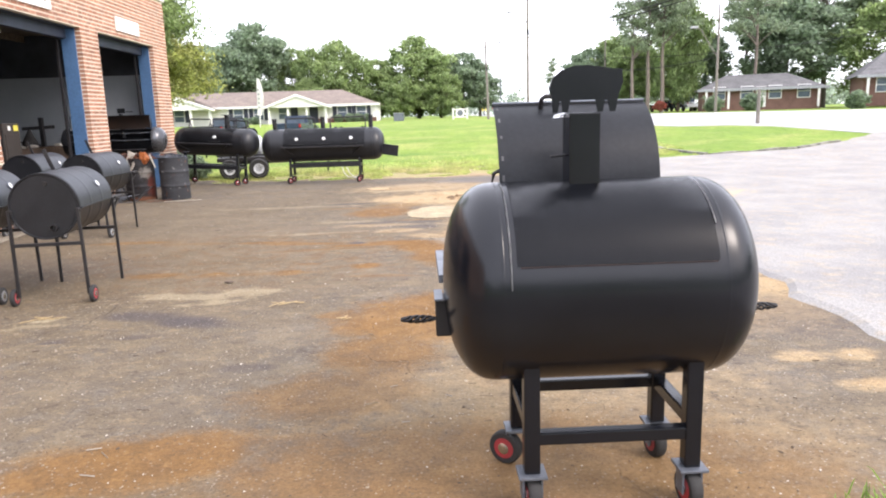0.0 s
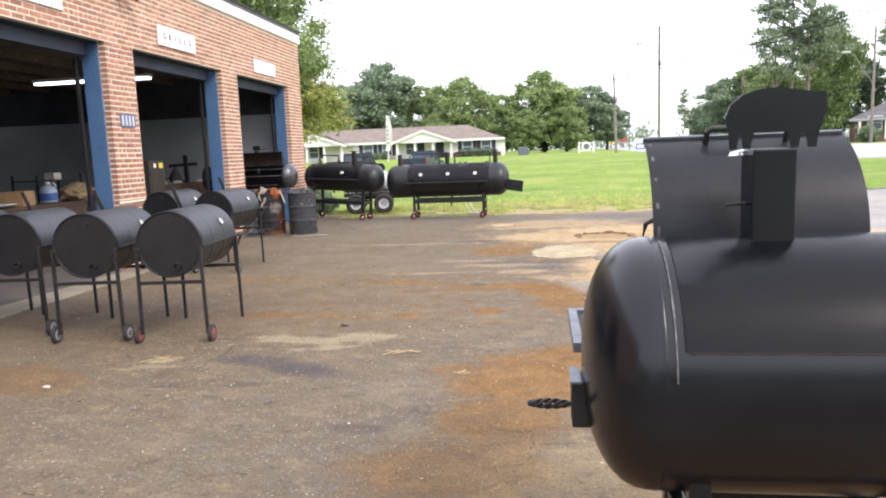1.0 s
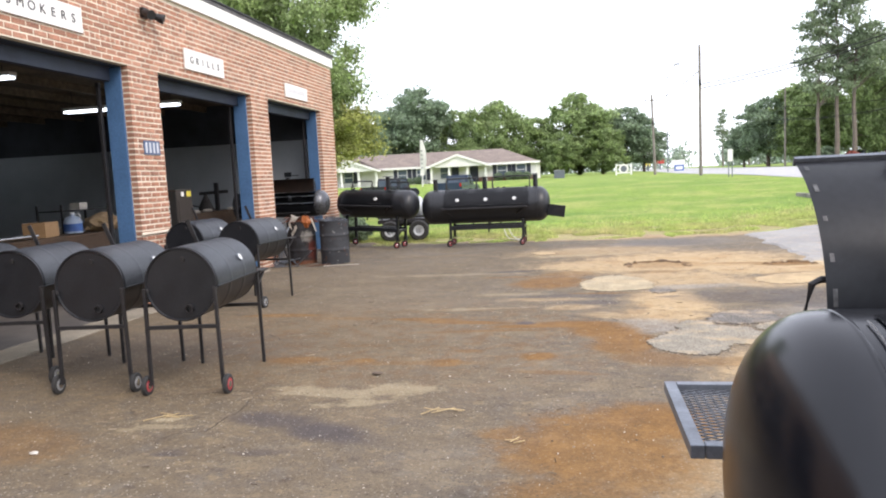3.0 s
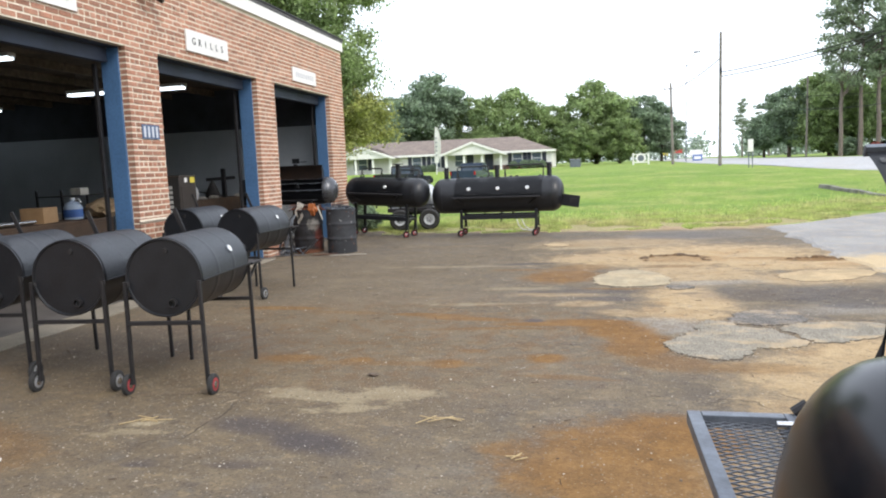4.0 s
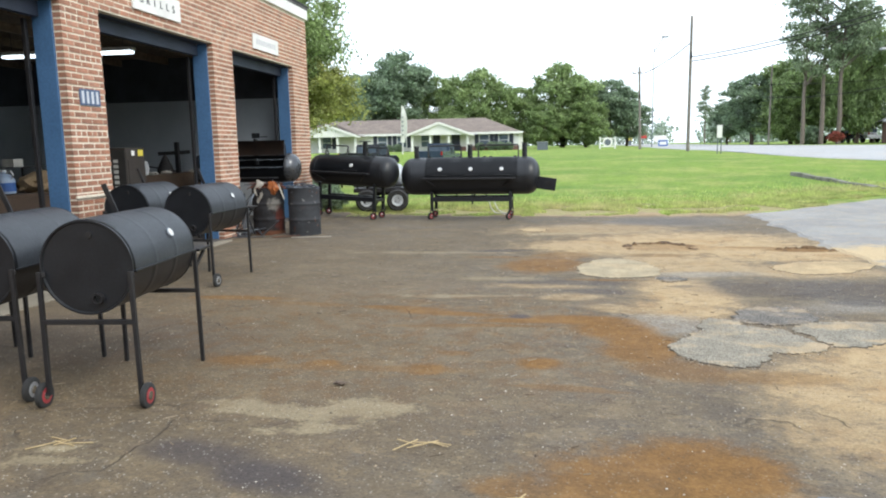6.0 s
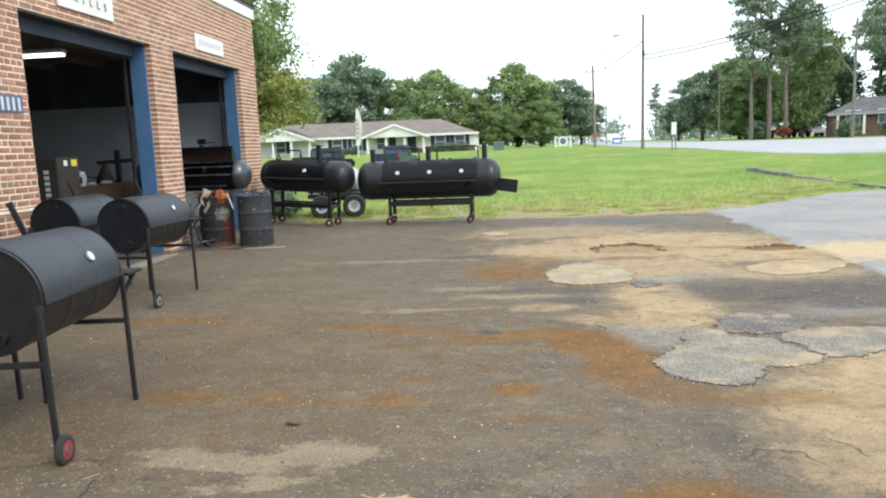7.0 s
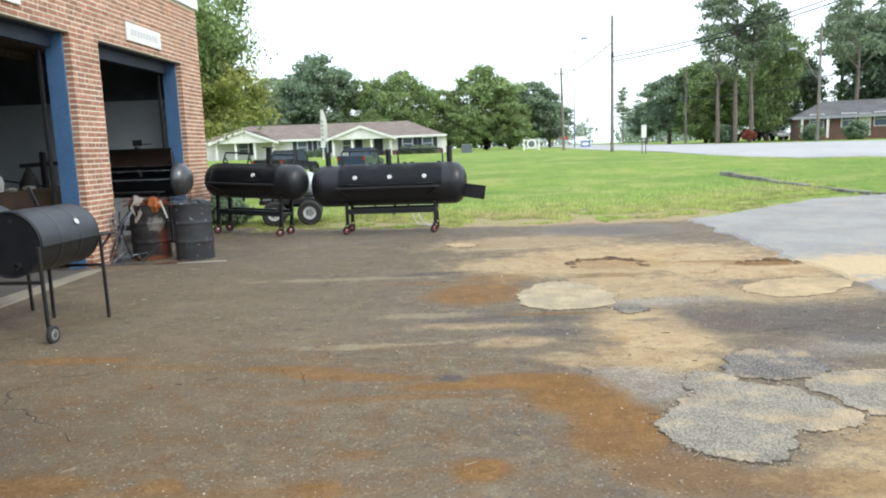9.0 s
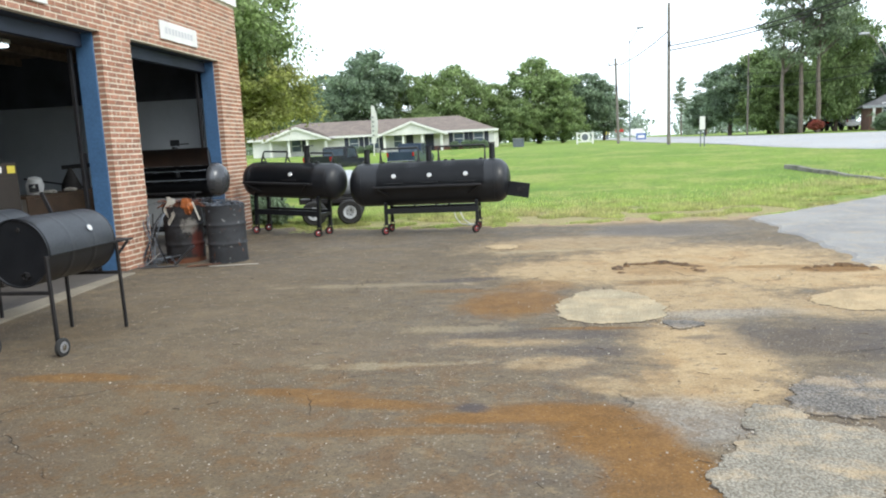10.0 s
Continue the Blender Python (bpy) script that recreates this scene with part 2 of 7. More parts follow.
class Nodes:
    """Short hand for the ground's stains."""

    def __init__(self, name):
        self.m = bpy.data.materials.new(name)
        self.m.use_nodes = True
        self.n, self.l = self.m.node_tree.nodes, self.m.node_tree.links
        self.b = self.n["Principled BSDF"]
        self.co = self.n.new("ShaderNodeTexCoord").outputs["Object"]

    def noise(self, scale, detail=5, rough=0.6, vec=None):
        t = self.n.new("ShaderNodeTexNoise")
        t.inputs["Scale"].default_value, t.inputs["Detail"].default_value, t.inputs["Roughness"].default_value = scale, detail, rough
        self.l.new(vec or self.co, t.inputs["Vector"])
        return t.outputs["Fac"]

    def attribute(self, name):
        t = self.n.new("ShaderNodeAttribute")
        t.attribute_name = name
        return t.outputs["Fac"]

    def rng(self, v, a, b, lo=0.0, hi=1.0):
        t = self.n.new("ShaderNodeMapRange")
        t.interpolation_type = "SMOOTHSTEP"
        for k, x in zip((1, 2, 3, 4), (a, b, lo, hi)):
            t.inputs[k].default_value = x
        self.l.new(v, t.inputs[0])
        return t.outputs[0]

    def math(self, op, a, b):
        t = self.n.new("ShaderNodeMath")
        t.operation = op
        for k, x in enumerate((a, b)):
            if isinstance(x, (int, float)):
                t.inputs[k].default_value = x
            else:
                self.l.new(x, t.inputs[k])
        return t.outputs[0]

    def mix(self, fac, a, b):
        t = self.n.new("ShaderNodeMixRGB")
        if isinstance(fac, (int, float)):
            t.inputs[0].default_value = fac
        else:
            self.l.new(fac, t.inputs[0])
        for k, x in ((1, a), (2, b)):
            if isinstance(x, tuple):
                t.inputs[k].default_value = (*x, 1)
            else:
                self.l.new(x, t.inputs[k])
        return t.outputs[0]

    def blob(self, x, y, rx, ry, turn, ragged, wob, soft=0.5):
        """A stain of its own outline round (x, y)."""
        t = self.n.new("ShaderNodeMapping")
        t.vector_type = "TEXTURE"
        t.inputs["Location"].default_value = (x, y, 0)
        t.inputs["Rotation"].default_value = (0, 0, radians(turn))
        t.inputs["Scale"].default_value = (rx, ry, 1000)
        self.l.new(self.co, t.inputs["Vector"])
        d = self.n.new("ShaderNodeVectorMath")
        d.operation = "LENGTH"
        self.l.new(t.outputs[0], d.inputs[0])
        v = self.math("ADD", d.outputs["Value"], self.math("MULTIPLY", self.math("SUBTRACT", wob, 0.5), ragged))
        return self.rng(v, 1 + soft / 2, 1 - soft / 2)

    def spot(self, c, r, ragged, wob, soft=0.5):
        """A stain of its own outline round a point in space."""
        t = self.n.new("ShaderNodeMapping")
        t.vector_type = "TEXTURE"
        t.inputs["Location"].default_value = c
        t.inputs["Scale"].default_value = r
        self.l.new(self.co, t.inputs["Vector"])
        d = self.n.new("ShaderNodeVectorMath")
        d.operation = "LENGTH"
        self.l.new(t.outputs[0], d.inputs[0])
        v = self.math("ADD", d.outputs["Value"], self.math("MULTIPLY", self.math("SUBTRACT", wob, 0.5), ragged))
        return self.rng(v, 1 + soft / 2, 1 - soft / 2)

    def stretched(self, sx, sy, turn=0):
        t = self.n.new("ShaderNodeMapping")
        t.inputs["Scale"].default_value = (sx, sy, 1)
        t.inputs["Rotation"].default_value = (0, 0, radians(turn))
        self.l.new(self.co, t.inputs["Vector"])
        return t.outputs[0]

    def finish(self, colour, rough, height, depth):
        self.l.new(colour, self.b.inputs["Base Color"])
        self.b.inputs["Specular IOR Level"].default_value = 0.18
        if isinstance(rough, float):
            self.b.inputs["Roughness"].default_value = rough
        else:
            self.l.new(rough, self.b.inputs["Roughness"])
        bp = self.n.new("ShaderNodeBump")
        bp.inputs["Distance"].default_value = depth
        self.l.new(height, bp.inputs["Height"])
        self.l.new(bp.outputs[0], self.b.inputs["Normal"])
        return self.m


# Spots of each kind of stain on the lot: x, y, half length, half width, turn in degrees, strength.
STAINS = {}
STAINS["trodden_soil"] = [(-2.8, 1.5, 3, 2.2, 0, 0.5), (-3.8, 5, 1, 0.9, 0, 0.6), (-2.4, 7.3, 1.6, 0.9, 0, 0.7), (-3.6, 7.4, 2.6, 3.2, 0, 0.75), (-3.6, 11, 2.2, 2.4, 0, 0.6), (-1.4, 13.2, 2, 1.6, 0, 0.45)]
STAINS["sand"] = [(0.4, 1.6, 1.8, 0.7, 0, 0.25), (1.2, 2.7, 1.1, 0.5, 0, 0.3), (2.56, 3.42, 0.2, 0.1, 0, 0.7), (0.8, 3.5, 1.1, 0.55, 0, 0.4), (2.4, 3.9, 0.16, 0.1, 0, 0.7), (2.75, 3.9, 0.16, 0.1, 20, 0.7), (0.2, 4.9, 0.6, 0.5, 0, 0.55), (2.7, 5.6, 0.7, 1, 0, 0.8), (1.25, 6, 0.5, 0.4, 0, 0.7), (1.45, 6.7, 0.6, 0.55, 0, 0.85), (2.2, 7.3, 0.9, 0.7, 0, 0.9), (0.15, 8.85, 0.32, 0.16, -20, 0.6), (0.72, 8.9, 0.5, 0.4, 0, 0.85), (-0.3, 9.35, 0.3, 0.14, 10, 0.6)]
STAINS["sand"] += [(0.85, 9.6, 0.45, 0.9, 8, 0.95), (-0.62, 9.9, 0.5, 0.12, 0, 0.55), (2.5, 11, 0.9, 0.45, 0, 0.7), (1.2, 11.5, 0.9, 0.8, 0, 0.8), (2.6, 12.4, 1.3, 0.8, 0, 0.95), (0.4, 13, 1.3, 0.9, 0, 0.85), (1.6, 13.4, 1.9, 1.4, 4, 0.95), (0.2, 15.2, 1.5, 0.8, 10, 0.6), (0.9, 18.3, 5, 0.7, 0, 0.7)]
STAINS["grey_chips"] = [(0.47, 8.35, 0.36, 0.34, -20, 0.7), (2.4, 9.1, 0.5, 0.25, 0, 0.5), (1.3, 10.75, 0.62, 0.17, 6, 0.65), (1.7, 16.6, 1.1, 0.75, 0, 0.5)]
STAINS["pale_dust"] = [(-3, 5.2, 0.3, 0.05, 10, 0.45), (-3.03, 5.36, 0.2, 0.06, 24, 0.75), (-1.75, 5.78, 0.34, 0.07, 12, 0.55), (-2.05, 6, 0.5, 0.1, -8, 0.5), (-1.62, 6.08, 0.3, 0.16, 14, 0.55), (-1.5, 9.3, 0.7, 0.07, 3, 0.5), (-1.1, 10.3, 0.5, 0.12, 0, 0.4), (-2.3, 12.3, 0.9, 0.1, 2, 0.4), (-0.3, 14.6, 0.9, 0.12, 3, 0.5)]
STAINS["clay"] = [(0.4, 2.5, 1.4, 0.7, 0, 0.6), (-1.35, 2.85, 0.6, 0.3, 12, 0.8), (-0.5, 3.6, 0.5, 0.35, 0, 0.5), (-0.25, 4.3, 0.4, 0.4, 0, 0.65), (-3.9, 4.9, 0.6, 0.28, -20, 0.4), (-0.1, 5, 0.55, 0.6, 20, 0.85), (-0.6, 5.2, 0.25, 0.09, -10, 0.6), (0.25, 5.5, 0.42, 0.36, 10, 0.9), (-0.4, 6.6, 0.4, 0.06, -6, 0.45), (-1.75, 6.85, 0.9, 0.06, 3, 0.4), (-1.35, 6.88, 0.15, 0.12, 0, 0.85), (-2.12, 6.93, 0.13, 0.09, 0, 0.8), (0.95, 6.95, 0.5, 0.14, 0, 0.5), (-2.75, 6.95, 0.3, 0.12, 0, 0.75)]
STAINS["clay"] += [(0.42, 7.05, 0.4, 0.22, -20, 0.55), (-0.57, 7.1, 0.16, 0.13, 0, 0.9), (-1.2, 7.28, 0.14, 0.06, 0, 0.5), (0.16, 7.42, 0.28, 0.24, -35, 0.85), (0.24, 7.72, 0.28, 0.34, 25, 0.95), (-1.2, 8.1, 0.8, 0.05, 3, 0.55), (0.02, 8.12, 0.36, 0.3, -30, 0.95), (-0.75, 8.32, 0.4, 0.1, 5, 0.85), (-0.2, 8.4, 0.5, 0.17, 0, 0.95), (-1.45, 8.55, 0.55, 0.09, -8, 0.8), (-2, 8.75, 0.5, 0.08, -5, 0.75), (-2.9, 8.85, 0.5, 0.07, -4, 0.45), (-3.8, 9.04, 0.55, 0.1, 2, 0.75), (0.1, 10.3, 0.5, 0.06, 0, 0.7)]
STAINS["clay"] += [(-0.62, 11.3, 0.5, 0.6, -24, 0.85), (-1.2, 11.9, 0.5, 0.1, 0, 0.5), (-0.35, 12.1, 0.4, 0.3, 0, 0.6), (0.95, 12.2, 0.4, 0.14, 0, 0.5), (3, 12.75, 0.5, 0.18, 0, 0.9), (2.4, 12.95, 0.5, 0.1, 0, 0.6), (1.15, 12.95, 0.6, 0.4, 0, 0.35)]
STAINS["oil"] = [(-1.1, 4.1, 0.2, 0.07, 0, 0.55), (-2.68, 4.77, 0.12, 0.05, 0, 0.7), (2.9, 4.8, 0.5, 0.6, 0, 0.5), (-2.1, 4.85, 0.2, 0.06, 8, 0.6), (-1.85, 5.2, 0.36, 0.14, -22, 0.85), (-2.3, 5.4, 0.36, 0.13, -10, 0.75), (-4.5, 7.4, 1.5, 0.8, 0, 0.35), (-0.78, 8.48, 0.1, 0.07, 0, 0.85), (2.55, 9.3, 0.4, 0.16, 0, 0.6), (0.1, 9.65, 0.4, 0.12, 0, 0.5), (1.9, 9.9, 0.8, 0.4, 4, 0.5), (2.8, 9.9, 0.6, 0.4, 0, 0.5), (0.9, 9.98, 0.2, 0.05, 0, 0.6), (-0.3, 10.1, 0.8, 0.16, 0, 0.5)]
STAINS["oil"] += [(-1.2, 12.5, 0.5, 0.12, 8, 0.65), (1.7, 16.6, 1, 0.7, 0, 0.55)]


def lot_material():
    k = Nodes("old_asphalt")
    broad = k.noise(0.45, 7, 0.6)
    mid = k.noise(1.5, 8, 0.64)
    rough3 = k.noise(4.6, 8, 0.7)
    fray = k.noise(15, 7, 0.74)
    grain = k.noise(52, 6, 0.78)
    torn = k.math("ADD", k.math("ADD", k.math("MULTIPLY", mid, 0.34), k.math("MULTIPLY", rough3, 0.34)), k.math("MULTIPLY", fray, 0.32))
    cells = k.n.new("ShaderNodeTexVoronoi")
    cells.inputs["Scale"].default_value = 62
    k.l.new(k.co, cells.inputs["Vector"])
    tone = k.n.new("ShaderNodeSeparateColor")
    k.l.new(cells.outputs["Color"], tone.inputs[0])

    def stain(name, ragged, soft):
        """A kind of stain, by how far the ground lies from its spots, with a torn edge."""
        far, strength = k.attribute(name + "_far"), k.attribute(name + "_strength")
        return k.math("MULTIPLY", k.rng(k.math("ADD", far, k.math("MULTIPLY", k.math("SUBTRACT", torn, 0.5), ragged)), 1 + soft / 2, 1 - soft / 2), strength)

    # grey asphalt, its tar worn paler and darker, browner where soil is trodden in
    col = k.mix(k.rng(broad, 0.38, 0.62), (0.145, 0.121, 0.094), (0.112, 0.093, 0.072))
    col = k.mix(k.math("MULTIPLY", k.rng(mid, 0.42, 0.6), 0.75), col, (0.158, 0.124, 0.083))
    col = k.mix(k.math("MULTIPLY", k.rng(rough3, 0.52, 0.66), 0.4), col, (0.2, 0.178, 0.148))
    col = k.mix(k.math("MULTIPLY", k.rng(fray, 0.44, 0.3), 0.5), col, (0.085, 0.074, 0.066))
    drift = k.noise(2.3, 9, 0.72, k.stretched(0.75, 1.25, 8))
    col = k.mix(k.math("MULTIPLY", k.rng(drift, 0.5, 0.62), 0.5), col, (0.23, 0.183, 0.12))
    col = k.mix(k.math("MULTIPLY", k.rng(drift, 0.44, 0.34), 0.5), col, (0.105, 0.092, 0.08))
    scuff = k.noise(6.5, 9, 0.76, k.stretched(0.8, 1.3, 20))
    col = k.mix(k.math("MULTIPLY", k.rng(scuff, 0.53, 0.63), 0.55), col, (0.25, 0.195, 0.125))
    col = k.mix(k.math("MULTIPLY", k.rng(scuff, 0.45, 0.36), 0.55), col, (0.075, 0.063, 0.055))
    trod = stain("trodden_soil", 3.4, 1.6)
    col = k.mix(trod, col, k.mix(k.rng(torn, 0.42, 0.58), (0.172, 0.126, 0.072), (0.115, 0.09, 0.06)))
    col = k.mix(k.math("MULTIPLY", k.rng(scuff, 0.55, 0.66), 0.4), col, (0.25, 0.185, 0.11))
    col = k.mix(k.math("MULTIPLY", k.rng(scuff, 0.44, 0.35), 0.4), col, (0.075, 0.06, 0.048))
    # pale sand washed over the middle of the lot
    sand = k.mix(k.rng(rough3, 0.3, 0.7), (0.46, 0.34, 0.19), (0.36, 0.255, 0.135))
    sand = k.mix(k.math("MULTIPLY", k.rng(mid, 0.5, 0.64), 0.5), sand, (0.36, 0.22, 0.105))
    sand = k.mix(k.math("MULTIPLY", k.rng(fray, 0.55, 0.7), 0.35), sand, (0.56, 0.46, 0.31))
    wash = k.math("MULTIPLY", stain("sand", 3.6, 0.85), k.rng(scuff, 0.38, 0.5, 0.55, 1.0))
    col = k.mix(wash, col, sand)
    # thin grey chippings showing through the sand
    chips = k.mix(tone.outputs[1], (0.36, 0.33, 0.28), (0.19, 0.17, 0.145))
    col = k.mix(stain("grey_chips", 3.0, 1.0), col, chips)
    # pale dusty scrapes
    col = k.mix(stain("pale_dust", 7.0, 0.6), col, (0.35, 0.29, 0.185))
    # rust-brown clay
    clay = k.mix(k.rng(rough3, 0.35, 0.65), (0.215, 0.112, 0.034), (0.152, 0.079, 0.025))
    clay = k.mix(k.math("MULTIPLY", k.rng(fray, 0.54, 0.68), 0.4), clay, (0.36, 0.2, 0.07))
    red = stain("clay", 2.2, 0.7)
    col = k.mix(red, col, clay)
    film = k.math("MULTIPLY", k.blob(-1.9, 7.9, 2.8, 1.9, 0, 1.6, torn, 0.9), k.rng(rough3, 0.46, 0.62))
    col = k.mix(k.math("MULTIPLY", film, 0.5), col, clay)
    # dark oily stains
    col = k.mix(stain("oil", 3.0, 0.9), col, (0.07, 0.06, 0.06))
    # a few wandering cracks
    vor = k.n.new("ShaderNodeTexVoronoi")
    vor.feature = "DISTANCE_TO_EDGE"
    vor.inputs["Scale"].default_value = 0.62
    warp = k.n.new("ShaderNodeMixRGB")
    warp.blend_type = "ADD"
    warp.inputs[0].default_value = 0.6
    k.l.new(k.co, warp.inputs[1])
    wcol = k.n.new("ShaderNodeTexNoise")
    wcol.inputs["Scale"].default_value, wcol.inputs["Detail"].default_value = 2.2, 8
    k.l.new(k.co, wcol.inputs["Vector"])
    k.l.new(wcol.outputs["Color"], warp.inputs[2])
    k.l.new(warp.outputs[0], vor.inputs["Vector"])
    crack = k.math("MULTIPLY", k.rng(vor.outputs["Distance"], 0.009, 0.0), k.rng(broad, 0.52, 0.6))
    col = k.mix(k.math("MULTIPLY", crack, 0.6), col, (0.05, 0.043, 0.037))
    # stone grain with pale and dark chips, hidden where sand or clay lies thick
    g = k.n.new("ShaderNodeHueSaturation")
    k.l.new(col, g.inputs["Color"])
    k.l.new(k.rng(grain, 0.32, 0.68, 0.74, 1.12), g.inputs["Value"])
    bare = k.math("SUBTRACT", 1.0, k.math("MULTIPLY", k.math("MAXIMUM", wash, red), 0.65))
    dot = k.rng(cells.outputs["Distance"], 0.42, 0.26)
    pale = k.math("MULTIPLY", k.math("MULTIPLY", dot, k.rng(tone.outputs[0], 0.86, 0.92)), bare)
    col = k.mix(k.math("MULTIPLY", pale, 0.45), g.outputs[0], k.mix(tone.outputs[2], (0.3, 0.27, 0.23), (0.6, 0.57, 0.5)))
    dark = k.math("MULTIPLY", k.math("MULTIPLY", dot, k.rng(tone.outputs[0], 0.14, 0.08)), bare)
    col = k.mix(k.math("MULTIPLY", dark, 0.7), col, (0.045, 0.038, 0.034))
    hgt = k.math("SUBTRACT", k.math("ADD", k.math("MULTIPLY", grain, 0.5), k.math("MULTIPLY", rough3, 0.7)), crack)
    return k.finish(col, k.rng(mid, 0.3, 0.7, 0.75, 0.95), hgt, 0.008)


def pale_asphalt(name, c1, c2, c3, scale=1.0, dust=0.25, drift=0.0):
    k = Nodes(name)
    wob, wob2, fine = k.noise(0.8 * scale, 6), k.noise(5 * scale, 5), k.noise(70, 3, 0.7)
    col = k.mix(k.rng(wob, 0.35, 0.65), c1, c2)
    col = k.mix(k.math("MULTIPLY", k.rng(wob2, 0.5, 0.66), 0.65), col, c3)
    col = k.mix(k.math("MULTIPLY", k.rng(k.noise(2.6 * scale, 6, 0.7), 0.52, 0.66), dust), col, (0.42, 0.31, 0.18))
    col = k.mix(k.math("MULTIPLY", k.blob(4.2, 12.3, 1.5, 0.75, 6, 2.4, wob2, 0.8), drift), col, (0.5, 0.38, 0.22))
    g = k.n.new("ShaderNodeHueSaturation")
    k.l.new(col, g.inputs["Color"])
    k.l.new(k.rng(fine, 0.25, 0.75, 0.7, 1.3), g.inputs["Value"])
    return k.finish(g.outputs[0], 0.85, k.math("ADD", fine, wob2), 0.01)


def chip_stone(name, c1, c2, gap, sandy):
    """Rolled stone chippings, each of its own grey, with sand between."""
    k = Nodes(name)
    mid, wisp = k.noise(3.0, 6, 0.68), k.noise(1.6, 7, 0.7, k.stretched(0.6, 1.6, 10))
    vor = k.n.new("ShaderNodeTexVoronoi")
    vor.inputs["Scale"].default_value = 72
    k.l.new(k.co, vor.inputs["Vector"])
    tone = k.n.new("ShaderNodeSeparateColor")
    k.l.new(vor.outputs["Color"], tone.inputs[0])
    col = k.mix(tone.outputs[0], c1, c2)
    col = k.mix(k.math("MULTIPLY", k.rng(vor.outputs["Distance"], 0.35, 0.75), 0.75), col, gap)
    col = k.mix(k.math("MULTIPLY", k.rng(k.math("ADD", k.math("MULTIPLY", wisp, 0.6), k.math("MULTIPLY", mid, 0.4)), 0.47, 0.6), sandy), col, (0.42, 0.31, 0.18))
    g = k.n.new("ShaderNodeHueSaturation")
    k.l.new(col, g.inputs["Color"])
    k.l.new(k.rng(mid, 0.3, 0.7, 0.82, 1.18), g.inputs["Value"])
    return k.finish(g.outputs[0], 0.85, k.math("SUBTRACT", mid, vor.outputs["Distance"]), 0.008)


def lawn_material():
    k = Nodes("mown_lawn")
    wob, wob2, fine = k.noise(0.16, 6), k.noise(1.3, 7, 0.7), k.noise(9, 9, 0.85)
    streak = k.noise(0.8, 7, 0.66, k.stretched(0.55, 0.9, 10))
    col = k.mix(k.rng(wob, 0.35, 0.65), (0.2, 0.28, 0.05), (0.15, 0.235, 0.042))
    col = k.mix(k.math("MULTIPLY", k.rng(streak, 0.46, 0.62), 0.6), col, (0.31, 0.32, 0.1))
    col = k.mix(k.math("MULTIPLY", k.rng(wob2, 0.5, 0.64), 0.45), col, (0.1, 0.18, 0.035))
    edge = k.blob(-1.0, 14.5, 12.0, 5.0, 0, 1.6, streak, 0.5)
    dry = k.math("MULTIPLY", edge, k.rng(wob2, 0.34, 0.56))
    col = k.mix(k.math("MULTIPLY", dry, 0.8), col, (0.36, 0.29, 0.165))
    strip = k.math("MULTIPLY", k.blob(1.6, 18.7, 6.0, 1.7, 4, 2.4, wob2, 0.7), 0.8)
    col = k.mix(strip, col, k.mix(k.rng(fine, 0.4, 0.6), (0.42, 0.34, 0.2), (0.28, 0.25, 0.11)))
    bare = k.rng(k.noise(0.5, 7, 0.68, k.stretched(0.5, 1.6, 0)), 0.63, 0.72)
    col = k.mix(k.math("MULTIPLY", bare, 0.6), col, (0.36, 0.3, 0.17))
    g = k.n.new("ShaderNodeHueSaturation")
    k.l.new(col, g.inputs["Color"])
    k.l.new(k.rng(fine, 0.34, 0.66, 0.62, 1.38), g.inputs["Value"])
    return k.finish(g.outputs[0], 0.9, k.math("ADD", fine, wob2), 0.04)


LOT = lot_material()
LAWN = lawn_material()
DRIVE = pale_asphalt("pale_drive_asphalt", (0.31, 0.3, 0.285), (0.25, 0.242, 0.235), (0.35, 0.31, 0.25), drift=0.9)
ROADTOP = pale_asphalt("sun_bleached_road", (0.4, 0.4, 0.4), (0.35, 0.35, 0.355), (0.43, 0.42, 0.4), 0.3)
PATCHGREY = chip_stone("grey_chippings", (0.345, 0.318, 0.262), (0.24, 0.22, 0.178), (0.165, 0.138, 0.1), 0.65)
PATCHDARK = chip_stone("dark_chippings", (0.26, 0.24, 0.215), (0.13, 0.12, 0.11), (0.08, 0.068, 0.056), 0.4)
PATCHPALE = chip_stone("pale_chippings", (0.43, 0.37, 0.26), (0.35, 0.3, 0.205), (0.31, 0.245, 0.15), 0.5)
PATCHSAND = chip_stone("sandy_chippings", (0.48, 0.38, 0.24), (0.38, 0.29, 0.17), (0.36, 0.26, 0.14), 0.85)
CRUMBSHADE = surface("crumbled_edge", (0.05, 0.04, 0.032), (0.1, 0.075, 0.05), 12, 0.95, 0, 0.01, 60)


# ---- building blocks ----
def part(name, bm, material, parent=None, label="", m=None, smooth=False):
    """Links a bmesh as one mesh object, under a thing or a part if given."""
    me = bpy.data.meshes.new(name)
    bmesh.ops.recalc_face_normals(bm, faces=bm.faces)
    bm.to_mesh(me)
    bm.free()
    if smooth:
        for p in me.polygons:
            p.use_smooth = True
    me.materials.append(material)
    ob = new(name, me)
    if smooth:
        me.set_sharp_from_angle(angle=radians(40))
    if m is not None:
        ob.matrix_basis = m
    ob.parent = parent
    if label:
        ob["label"] = label
    return ob


def thing(name, label, category, m=None, group="", kind=""):
    ob = tagged(new(name), label, category, group, kind)
    if m is not None:
        ob.matrix_basis = m
    return ob


